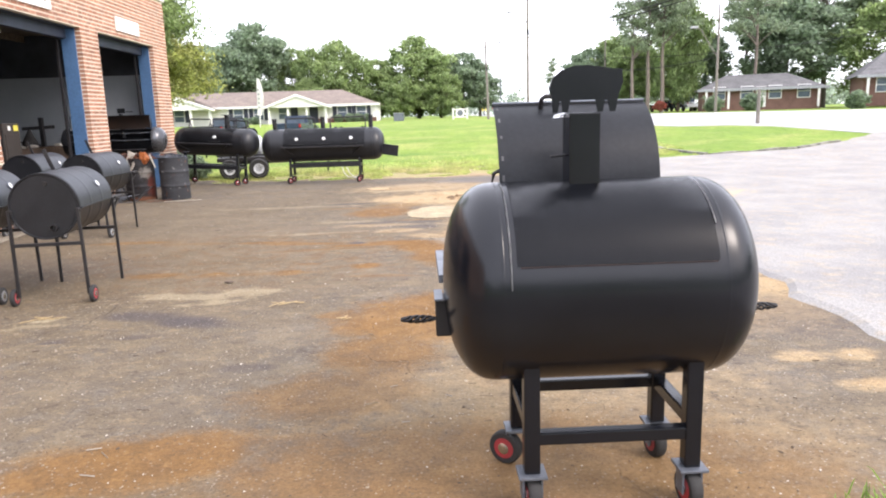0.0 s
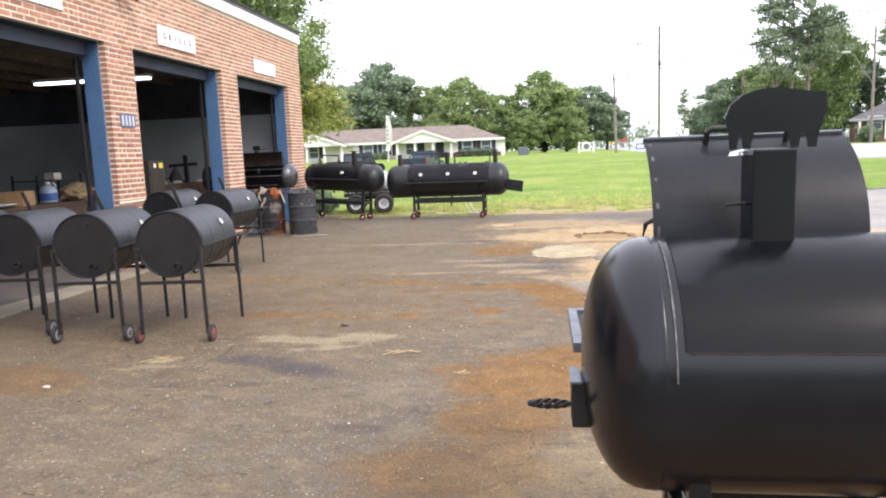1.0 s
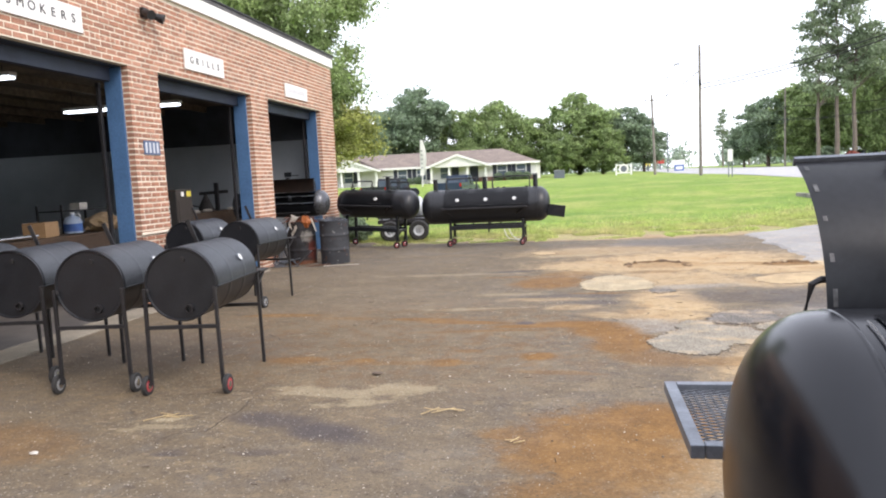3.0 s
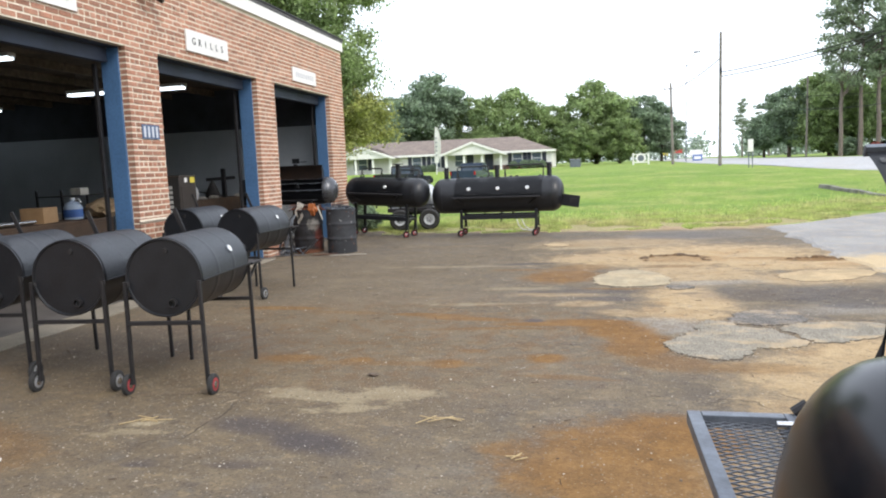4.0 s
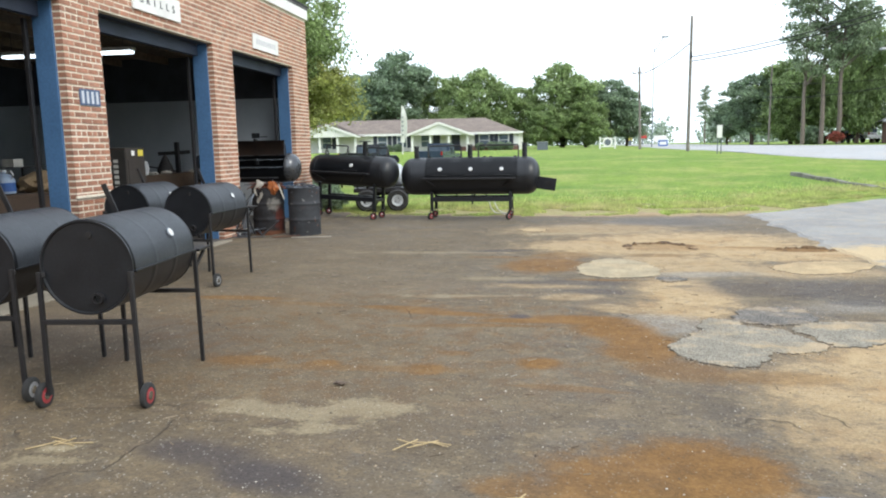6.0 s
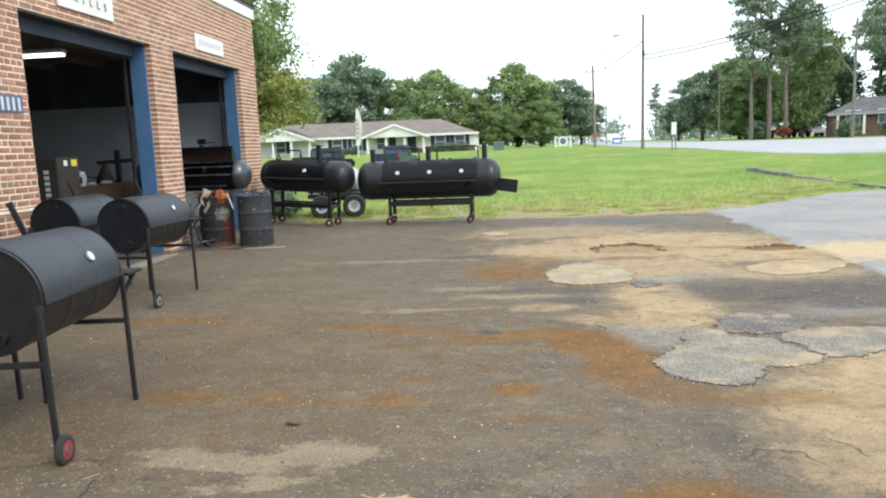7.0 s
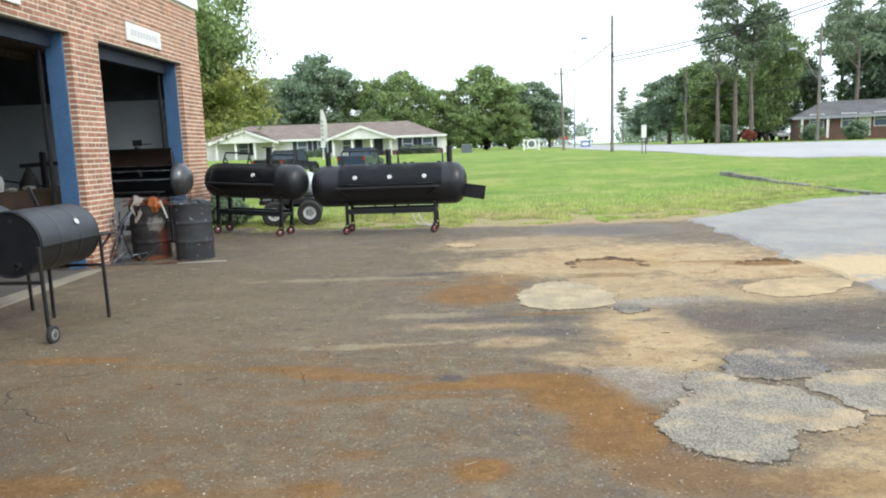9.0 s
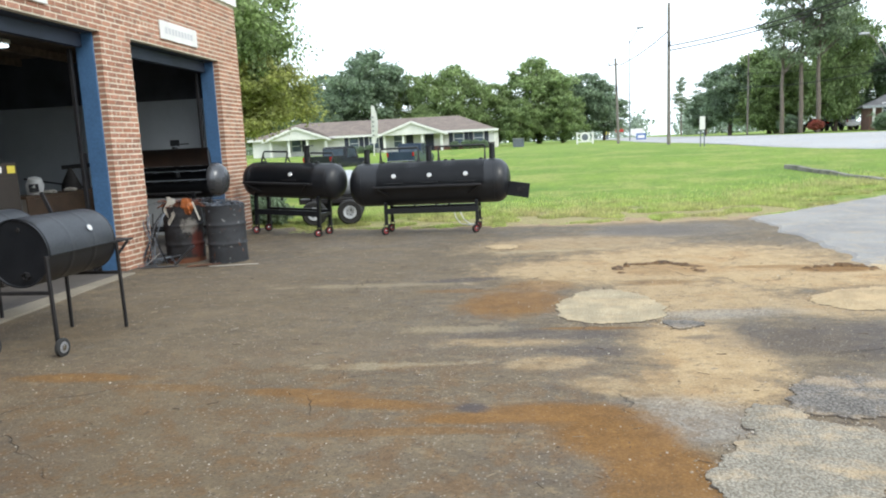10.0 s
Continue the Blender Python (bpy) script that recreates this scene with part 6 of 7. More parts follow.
for k, (x, y, a) in enumerate(((-8.7, 15.5, 20), (-8.75, 16.1, -30), (-8.6, 17.0, 10))):
    rag = crumpled("rag", (x, y, 1.12), 0.12, 0.09, 0.04, 20 + k, PLASTIC, "crumpled pale rag on the far bench", "rag")


# ---- trailer, flag ----
def trailer():
    t = thing("trailer", "small utility trailer with pale-rimmed tyres on the grass", "trailer", pose(-4.84, 19.5, gz(-4.84, 19.5), 0, 0, 12))
    part("chassis", box(B(), -0.45, 2.4, -0.08, 0.08, 0.36, 0.44, 0.006), DARKSTEEL, t)
    part("bed", box(B(), -0.7, 0.7, -0.55, 0.55, 0.46, 0.56, 0.01), DARKSTEEL, t)
    part("water_tank", turned(B(), capsule(-0.5, 0.55, 0.28, 0.15), (0.0, 0, 0.86), (1, 0, 0), 32), surface("galvanised", (0.5, 0.52, 0.55), (0.4, 0.42, 0.45), 4, 0.5, 0.3), t, "pale galvanised tank", smooth=True)
    part("bed_rail", bar(B(), (-0.7, -0.52, 0.62), (0.7, -0.52, 0.62), 0.03, 0.05), DARKSTEEL, t)
    part("hitch", bar(B(), (2.4, 0, 0.4), (2.75, 0, 0.4), 0.06, 0.05), DARKSTEEL, t)
    part("jack", rod(B(), (2.3, 0.12, 0.02), (2.3, 0.12, 0.55), 0.025, 8), DARKSTEEL, t)
    for x in (-0.38, 0.38):
        for y in (-0.62, 0.62):
            w = part("tyre", turned(B(), [(-0.09, 0.165), (-0.1, 0.235), (-0.06, 0.27), (0.06, 0.27), (0.1, 0.235), (0.09, 0.165)], (x, y, 0.262), (0, 1, 0), 28), RUBBER, t, smooth=True)
            part("rim", turned(B(), [(-0.09, 0.03), (-0.09, 0.09), (-0.106, 0.14), (0.106, 0.14), (0.09, 0.09), (0.09, 0.03)], (x, y, 0.262), (0, 1, 0), 20), surface("pale_rim", (0.55, 0.57, 0.6), (0.42, 0.44, 0.47), 9, 0.5), w, "pale steel rim", smooth=True)


trailer()
chain = thing("hose", "loose pale hose lying on the grass", "hose", pose(-2.0, 18.2, 0.03))
part("hose", pipe(B(), [(0.0, 0, 0.28), (0.05, -0.05, 0.12), (0.15, -0.1, 0.01), (0.3, -0.2, 0.0), (0.4, -0.3, 0.0)], 0.012), WHITE, chain)
part("hose_end", pipe(B(), [(0.12, 0, 0.26), (0.2, -0.05, 0.1), (0.32, -0.12, 0.01), (0.5, -0.2, 0.0)], 0.012), WHITE, chain)
flag = thing("feather_flag", "white feather flag with dark lettering bars on a pole", "flag", pose(-14.45, 65.0, gz(0, 65.0)) @ Matrix.Diagonal((2.5, 1.6, 1.62, 1)))
part("pole", rod(B(), (0, 0, -0.1), (0.08, 0, 2.55), 0.018, 8), WHITE, flag)
fb = B()
rows = []
for i in range(17):
    t = i / 16
    w = 0.2 * math.sin(math.pi * min(1, 0.12 + t * 0.88)) ** 0.6
    rows.append([fb.verts.new((0.03 + 0.06 * t + u * (w + 0.04) - 0.1, 0.02 * math.sin(t * 7 + u * 2), 0.55 + 2.05 * t)) for u in (0, 0.5, 1)])
for u, v in zip(rows, rows[1:]):
    for k in range(2):
        fb.faces.new((u[k], u[k + 1], v[k + 1], v[k]))
bmesh.ops.solidify(fb, geom=fb.faces[:], thickness=0.004)
part("cloth", fb, WHITE, flag)
for i in range(5):
    part("bar", box(B(), -0.01, 0.06, -0.04, -0.034, 0.95 + i * 0.24, 1.04 + i * 0.24), GREYHUB, flag)


# ---- houses ----
def hip_roof(x0, x1, y0, y1, z0, z1, over, inset):
    bm = B()
    a, b, c, d = x0 - over, x1 + over, y0 - over, y1 + over
    v = [bm.verts.new(p) for p in ((a, c, z0), (b, c, z0), (b, d, z0), (a, d, z0), (a + inset, (c + d) / 2, z1), (b - inset, (c + d) / 2, z1))]
    for q in ((0, 1, 5, 4), (1, 2, 5), (2, 3, 4, 5), (3, 0, 4), (0, 3, 2, 1)):
        bm.faces.new([v[i] for i in q])
    return bm


def window(house, x, y, z, w, h, shutters, face=-1):
    wd = part("window", box(B(), x - w / 2 - 0.08, x + w / 2 + 0.08, y + face * 0.06, y - 0.001 * face, z - 0.08, z + h + 0.08, 0.01), WHITE, house, "white framed window")
    part("pane", box(B(), x - w / 2, x + w / 2, y + face * 0.075, y + face * 0.062, z, z + h / 2 - 0.03), GLASSDARK, wd)
    part("pane", box(B(), x - w / 2, x + w / 2, y + face * 0.075, y + face * 0.062, z + h / 2 + 0.03, z + h), GLASSDARK, wd)
    if shutters:
        for sx in (-1, 1):
            c = x + sx * (w / 2 + 0.34)
            part("shutter", box(B(), c - 0.22, c + 0.22, y + face * 0.06, y - 0.001 * face, z - 0.08, z + h + 0.08, 0.01), SHUTTER, wd, "dark navy shutter")


def porch(house, x0, x1, y, depth, zb, ze, zr):
    n = 4 if x1 - x0 > 5 else 3
    for i in range(n):
        x = x0 + 0.2 + (x1 - x0 - 0.4) * i / (n - 1)
        part("column", box(B(), x - 0.12, x + 0.12, y - depth, y - depth + 0.24, zb, ze, 0.02), WHITE, house)
    bm = B()
    f = [bm.verts.new(p) for p in ((x0 - 0.3, y - depth - 0.25, ze + 0.004), (x1 + 0.3, y - depth - 0.25, ze + 0.004), ((x0 + x1) / 2, y - depth - 0.25, zr))]
    k = [bm.verts.new(p) for p in ((x0 - 0.3, y - depth - 0.05, ze + 0.004), (x1 + 0.3, y - depth - 0.05, ze + 0.004), ((x0 + x1) / 2, y - depth - 0.05, zr))]
    bm.faces.new(f)
    bm.faces.new(k)
    bridge(bm, f, k)
    part("gable", bm, SIDING, house, "white gable over the porch")
    rf = B()
    for s, xe in ((-1, x0 - 0.5), (1, x1 + 0.5)):
        q = [rf.verts.new(p) for p in ((xe, y - depth - 0.4, ze - 0.02), (xe, y + 2.5, ze - 0.02), ((x0 + x1) / 2, y + 4.0, zr + 0.12), ((x0 + x1) / 2, y - depth - 0.4, zr + 0.12))]
        rf.faces.new(q)
    bmesh.ops.solidify(rf, geom=rf.faces[:], thickness=0.1)
    part("porch_roof", rf, ROOF, house, "brown shingled porch roof")
    for s, xe in ((-1, x0 - 0.5), (1, x1 + 0.5)):
        part("bargeboard", bar(B(), (xe, y - depth - 0.46, ze - 0.08), ((x0 + x1) / 2, y - depth - 0.46, zr + 0.06), 0.06, 0.22), WHITE, house)
    part("porch_floor", box(B(), x0, x1, y - depth, y - 0.005, zb - 0.3, zb - 0.1, 0.01), CONCRETE, house)


def ranch_house():
    h = thing("house", "long white ranch house with a brown hip roof and porches", "house")
    zb, ze, Y = 0.85, 2.95, 78.0
    part("wall", box(B(), -31, -4.6, Y, Y + 9, zb - 0.5, ze), SIDING, h)
    part("brick_base", box(B(), -12.5, -4.58, Y - 0.04, Y - 0.005, zb - 0.5, zb + 0.7), FARBRICK, h, "low brick facing")
    part("roof", hip_roof(-31, -4.6, Y, Y + 9, ze + 0.004, 4.75, 0.5, 4.6), ROOF, h, "brown shingled hip roof")
    part("fascia", box(B(), -31.5, -4.1, Y - 0.56, Y - 0.51, ze - 0.12, ze + 0.1), WHITE, h)
    for x in (-6.2, -8.3, -17.4, -19.6):
        window(h, x, Y, zb + 0.75, 0.95, 1.15, True)
    window(h, -14.6, Y, zb + 0.75, 1.2, 1.2, False)
    window(h, -26.0, Y, zb + 0.75, 1.0, 1.2, True)
    for x in (-11.4, -13.6):
        d = part("door", box(B(), x - 0.46, x + 0.46, Y - 0.05, Y - 0.005, zb - 0.08, zb + 1.98, 0.01), SHUTTER, h, "dark navy front door")
        part("door_trim", box(B(), x - 0.58, x - 0.47, Y - 0.07, Y - 0.005, zb - 0.08, zb + 2.05), WHITE, d)
    porch(h, -16.1, -9.7, Y, 1.8, zb, ze - 0.15, 4.0)
    porch(h, -28.5, -22.0, Y, 1.8, zb, ze - 0.15, 4.0)


ranch_house()


def brick_house(x0, x1, y0, y1, zb, ze, zr, roofmat, yaw, label):
    h = thing("house", label, "house", pose((x0 + x1) / 2, (y0 + y1) / 2, 0, 0, 0, yaw))
    a, b = (x1 - x0) / 2, (y1 - y0) / 2
    part("wall", box(B(), -a, a, -b, b, zb - 0.5, ze), FARBRICK, h)
    part("roof", hip_roof(-a, a, -b, b, ze + 0.004, zr, 0.6, 3.2), roofmat, h, "shingled hip roof")
    part("fascia", box(B(), -a - 0.6, a + 0.6, -b - 0.66, -b - 0.61, ze - 0.14, ze + 0.1), GREYHUB, h)
    for x in np.linspace(-a + 1.6, a - 1.6, 4):
        window(h, x, -b, zb + 0.8, 1.1, 1.2, False)
    part("door", box(B(), -0.5, 0.5, -b - 0.05, -b - 0.005, zb - 0.1, zb + 2.0, 0.01), WHITE, h)
    for x in (-a + 0.3, -a + 2.5, a - 0.3):
        part("column", box(B(), x - 0.1, x + 0.1, -b - 0.6, -b - 0.4, zb - 0.2, ze - 0.15), WHITE, h)


brick_house(31.2, 42.5, 72.5, 80, 1.5, 3.25, 4.9, ROOFGREY, -18, "brick ranch house with a brown roof across the road")
brick_house(42.0, 58.0, 60, 69, 1.7, 3.9, 6.6, ROOFGREY, -25, "brick ranch house with a grey roof across the road")


# ---- vehicles ----
def vehicle(x, y, yaw, paint, kind_name, label, pickup):
    z = gz(x, y)
    v = thing(kind_name, label, "truck" if pickup else "car", pose(x, y, z, 0, 0, yaw))
    L, W = (5.6, 1.95) if pickup else (4.7, 1.8)
    body = B()
    lower = [(-L / 2, 0.5), (-L / 2 + 0.1, 0.92 if pickup else 0.85), (L * 0.12, 0.98 if pickup else 0.92), (L / 2 - 0.4, 0.95 if pickup else 0.8), (L / 2, 0.72), (L / 2, 0.42), (-L / 2, 0.42)]
    a = [body.verts.new((p, -W / 2, q)) for p, q in lower]
    b = [body.verts.new((p, W / 2, q)) for p, q in lower]
    body.faces.new(a)
    body.faces.new(b)
    bridge(body, a, b)
    bmesh.ops.bevel(body, geom=body.edges[:], offset=0.06, segments=2, affect="EDGES")
    part("body", body, paint, v, smooth=True)
    cab_line = [(-0.55, 0.94), (-0.4, 1.72), (0.85, 1.72), (1.5, 0.94)] if pickup else [(-1.5, 0.88), (-0.95, 1.42), (0.4, 1.42), (1.2, 0.88)]
    cb = B()
    a = [cb.verts.new((p, -W / 2 + 0.12, q)) for p, q in cab_line]
    b = [cb.verts.new((p, W / 2 - 0.12, q)) for p, q in cab_line]
    cb.faces.new(a)
    cb.faces.new(b)
    bridge(cb, a, b)
    bmesh.ops.bevel(cb, geom=cb.edges[:], offset=0.07, segments=2, affect="EDGES")
    cabin = part("cab", cb, paint, v, smooth=True)
    for s in (-1, 1):
        p = cab_line
        q = B()
        f = [q.verts.new((lerp_x, s * (W / 2 - 0.115), zz)) for lerp_x, zz in ((p[0][0] + 0.22, p[0][1] + 0.08), (p[1][0] + 0.14, p[1][1] - 0.12), (p[2][0] - 0.1, p[2][1] - 0.12), (p[3][0] - 0.3, p[3][1] + 0.08))]
        q.faces.new(f)
        bmesh.ops.solidify(q, geom=q.faces[:], thickness=0.012)
        part("side_window", q, GLASSDARK, cabin)
    rear = cab_line[0][0] - 0.005
    part("rear_window", box(B(), rear - 0.0, rear + 0.02, -W / 2 + 0.3, W / 2 - 0.3, 1.1, 1.55), GLASSDARK, cabin)
    if pickup:
        part("bed_wall", box(B(), -L / 2 + 0.06, -0.6, -W / 2 + 0.02, -W / 2 + 0.1, 0.9, 1.18, 0.02), paint, v)
        part("bed_wall", box(B(), -L / 2 + 0.06, -0.6, W / 2 - 0.1, W / 2 - 0.02, 0.9, 1.18, 0.02), paint, v)
        part("tailgate", box(B(), -L / 2 + 0.0, -L / 2 + 0.08, -W / 2 + 0.05, W / 2 - 0.05, 0.62, 1.18, 0.02), paint, v)
    part("bumper", box(B(), -L / 2 - 0.12, -L / 2 + 0.02, -W / 2 + 0.05, W / 2 - 0.05, 0.42, 0.58, 0.02), CHROME if pickup else paint, v)
    for s in (-1, 1):
        part("tail_light", box(B(), -L / 2 - 0.03, -L / 2 + 0.05, s * (W / 2 - 0.07) - 0.06, s * (W / 2 - 0.07) + 0.06, 0.86, 1.12, 0.01), TAILRED, v, "red tail light")
        part("headlight", box(B(), L / 2 - 0.06, L / 2 + 0.02, s * (W / 2 - 0.25) - 0.16, s * (W / 2 - 0.25) + 0.16, 0.58, 0.74, 0.01), CHROME, v)
    for px in (-L / 2 + 1.0, L / 2 - 0.95):
        for s in (-1, 1):
            w = part("wheel", turned(B(), [(-0.11, 0.2), (-0.12, 0.31), (-0.08, 0.36), (0.08, 0.36), (0.12, 0.31), (0.11, 0.2)], (px, s * (W / 2 - 0.08), 0.36), (0, 1, 0), 24), RUBBER, v, smooth=True)
            part("rim", turned(B(), [(-0.115, 0.02), (-0.1, 0.2), (0.1, 0.2), (0.115, 0.02)], (px, s * (W / 2 - 0.08), 0.36), (0, 1, 0), 18), CHROME, w)
    return v


vehicle(-12.95, 48.2, 80, CARBLACK, "pickup_truck", "black pickup truck parked before the white house", True)
vehicle(-9.15, 54.0, 84, CARBLUE, "pickup_truck", "dark blue pickup truck parked before the porch", True)
vehicle(31.0, 88, 110, CARBLACK, "car", "dark car under the pines across the road", False)
vehicle(33.4, 88, 100, CARWHITE, "car", "white car parked across the road", False)
vehicle(42.0, 57.0, 165, CARSILVER, "car", "silver car parked before the far brick house", False)
vehicle(47.0, 56.0, 170, CARBLACK, "car", "dark car parked before the far brick house", False)


# ---- poles, wires, signs ----
def utility_pole(x, y, h, r, label, arm=True, lean=0.0):
    z = gz(x, y)
    p = thing("utility_pole", label, "utility pole", pose(x, y, z, 0, lean, 0))
    part("pole", rod(B(), (0, 0, -0.3), (0, 0, h), r, 12, r * 0.72), WOOD, p, smooth=True)
    if arm:
        part("crossarm", bar(B(), (-0.55, 0, h - 0.5), (0.2, 0, h - 0.45), 0.08, 0.08), WOOD, p)
        part("insulator", rod(B(), (-0.5, 0, h - 0.45), (-0.5, 0, h - 0.3), 0.04, 8), DARKSTEEL, p)
    part("bracket", box(B(), -0.06, 0.06, -r - 0.06, -r + 0.02, h - 2.4, h - 2.1), DARKSTEEL, p)
    return p


utility_pole(7.3, 46.5, 7.85, 0.105, "tall grey wooden utility pole at the lawn's far edge", False, 0)
utility_pole(6.0, 60.0, 6.4, 0.11, "leaning grey wooden utility pole by the road", True, -1.5)
utility_pole(22.3, 84.0, 8.6, 0.11, "wooden utility pole among the roadside trees", False)
utility_pole(16.2, 33.0, 1.6, 0.1, "short wooden post in the grass island", False)


def street_lamp(x, y, h, reach, base, toward, label, material, r=0.09):
    z = gz(x, y)
    p = thing("street_lamp", label, "street lamp", pose(x, y, z))
    part("pole", rod(B(), (0, 0, -0.2), (0, 0, h), r, 10, r * 0.6), material, p, smooth=True)
    t = Vector(toward).normalized()
    part("arm", pipe(B(), [(0, 0, base), (t.x * reach * 0.4, t.y * reach * 0.4, base + reach * 0.6), (t.x * reach * 0.75, t.y * reach * 0.75, base + reach * 1.15), (t.x * reach, t.y * reach, base + reach * 1.25)], 0.04, 8), material, p)
    part("lamp_head", box(B(), -0.4, 0.25, -0.16, 0.16, -0.08, 0.1, 0.05), GREYHUB, p, "grey lamp head", Matrix.Translation((t.x * reach, t.y * reach, base + reach * 1.25)))
    return p


street_lamp(26.65, 62.5, 9.3, 2.1, 4.7, (-1, 0, 0), "wooden street lamp pole with a long slanting arm", WOOD, 0.13)
street_lamp(9.2, 78.0, 10.0, 1.2, 9.6, (1, 0.2, 0), "slim steel street lamp by the far road", GREYSTEEL, 0.06)


def wire(p0, p1, sag):
    w = thing("power_line", "thin black overhead power line", "power line")
    pts = []
    for i in range(21):
        t = i / 20
        q = Vector(p0).lerp(Vector(p1), t)
        q.z -= sag * 4 * t * (1 - t)
        pts.append(q)
    part("cable", pipe(B(), pts, 0.03, 5), RUBBER, w)


for dz, dx in ((0, 0), (0.25, 0.05)):
    wire((7.3 + dx, 46.5, 6.3 + dz), (27.0, 33.0, 12.2 + dz), 1.2)
wire((26.75, 62.5, 5.9), (22, 84, 6.2), 0.4)
wire((22, 84, 7.6), (46, 62, 8.4), 0.8)
wire((7.3, 46.5, 7.4), (6.0, 60, 6.9), 0.2)

ws = thing("entrance_sign", "white wooden sign with a round panel between posts", "sign", pose(4.3, 72.0, gz(4.3, 72.0), 0, 0, 4) @ Matrix.Scale(0.85, 4))
for x in (-0.85, 0.85):
    part("post", box(B(), x - 0.08, x + 0.08, -0.08, 0.08, -0.1, 1.25, 0.01), WHITE, ws)
part("panel", turned(B(), [(-0.04, 0.55), (0.04, 0.55)], (0, 0, 0.68), (0, 1, 0), 32), WHITE, ws)
part("emblem", turned(B(), [(-0.046, 0.36), (-0.041, 0.36)], (0, 0, 0.68), (0, 1, 0), 28), GREYSTEEL, ws, "grey round emblem")
for z in (0.2, 1.1):
    part("crossboard", box(B(), -0.77, 0.77, -0.03, 0.03, z - 0.06, z + 0.06, 0.006), WHITE, ws)
sp = thing("sign_post", "pale narrow sign plate on two thin posts", "sign", pose(7.74, 40.2, gz(7.74, 40.2)))
part("plate", box(B(), -0.13, 0.13, -0.01, 0.01, 0.78, 1.42, 0.004), WHITE, sp)
for x in (-0.08, 0.1):
    part("post", rod(B(), (x, 0.02, -0.1), (x, 0.02, 0.78), 0.025, 8), GREYSTEEL, sp)
ub = thing("utility_box", "pale grey utility box on the lawn", "utility box", pose(-1.9, 70, gz(-1.9, 70)))
part("cabinet", box(B(), -0.5, 0.5, -0.4, 0.4, -0.05, 0.7, 0.04), GREYSTEEL, ub)
part("lid", box(B(), -0.53, 0.53, -0.43, 0.43, 0.702, 0.76, 0.02), GREYHUB, ub)
bs = thing("yard_sign", "small blue and white sign by the road", "sign", pose(10.6, 80, gz(10.6, 80)) @ Matrix.Scale(0.7, 4))
part("board", box(B(), -0.7, 0.7, -0.02, 0.02, 0.1, 1.0, 0.01), JUGBLUE, bs)
part("panel", box(B(), -0.5, 0.5, -0.03, -0.021, 0.3, 0.75), WHITE, bs)
for x in (-0.5, 0.5):
    part("post", rod(B(), (x, 0.03, -0.2), (x, 0.03, 0.9), 0.03, 8), WHITE, bs)
for x, y, h, w, m, lab in ((16.5, 150, 2.6, 1.6, surface("sign_red", (0.5, 0.04, 0.03), (0.4, 0.03, 0.03), 3, 0.5), "red roadside sign far down the road"), (14.0, 150, 2.2, 1.0, YELLOW, "yellow roadside sign far down the road"), (20.0, 150, 1.8, 2.6, WHITE, "white roadside sign far down the road"), (12.0, 128, 3.4, 1.2, WHITE, "white pole sign far down the road")):
    q = thing("roadside_sign", lab, "sign", pose(x, y, gz(x, y)))
    part("board", box(B(), -w / 2, w / 2, -0.1, 0.1, h - 1.3, h, 0.03), m, q)
    part("post", rod(B(), (0, 0, -0.2), (0, 0, h - 1.3), 0.12, 8), GREYSTEEL, q)


# ---- trees ----
def leaf_mesh(name, clumps, leaves, size, seed, material, droop=0.0):
    """Many small bent leaves gathered in clumps: clumps of (x, y, z, rx, ry, rz)."""
    rnd = np.random.RandomState(seed)
    vol = np.array([c[3] * c[4] * c[5] for c in clumps]) ** 0.72
    counts = np.maximum(30, leaves * vol / vol.sum()).astype(int)
    verts, faces = [], []
    k = 0
    for c, cnt in zip(clumps, counts):
        d = rnd.normal(size=(cnt, 3))
        d /= np.linalg.norm(d, axis=1)[:, None]
        r = rnd.uniform(0.05, 1.0, cnt) ** 0.5 * (1 + 0.36 * np.clip(rnd.normal(size=cnt), -1.6, 1.1))
        p = d * r[:, None] * np.array(c[3:6]) + np.array(c[:3])
        nrm = 0.7 * d + 0.8 * rnd.normal(size=(cnt, 3)) + np.array((0, 0, 0.5))
        nrm /= np.linalg.norm(nrm, axis=1)[:, None]
        t = np.cross(nrm, rnd.normal(size=(cnt, 3)))
        t /= np.linalg.norm(t, axis=1)[:, None]
        t[:, 2] -= droop
        b = np.cross(nrm, t)
        s = size * rnd.uniform(0.6, 1.4, cnt)[:, None]
        q = np.stack([p - t * s, p + b * s * 0.55 + nrm * s * 0.15, p + t * s, p - b * s * 0.55 + nrm * s * 0.15], 1).reshape(-1, 3)
        verts.append(q)
        faces.append(np.arange(cnt * 4).reshape(-1, 4) + k)
        k += cnt * 4
    me = bpy.data.meshes.new(name)
    me.from_pydata(np.concatenate(verts).tolist(), [], np.concatenate(faces).tolist())
    me.materials.append(material)
    return me


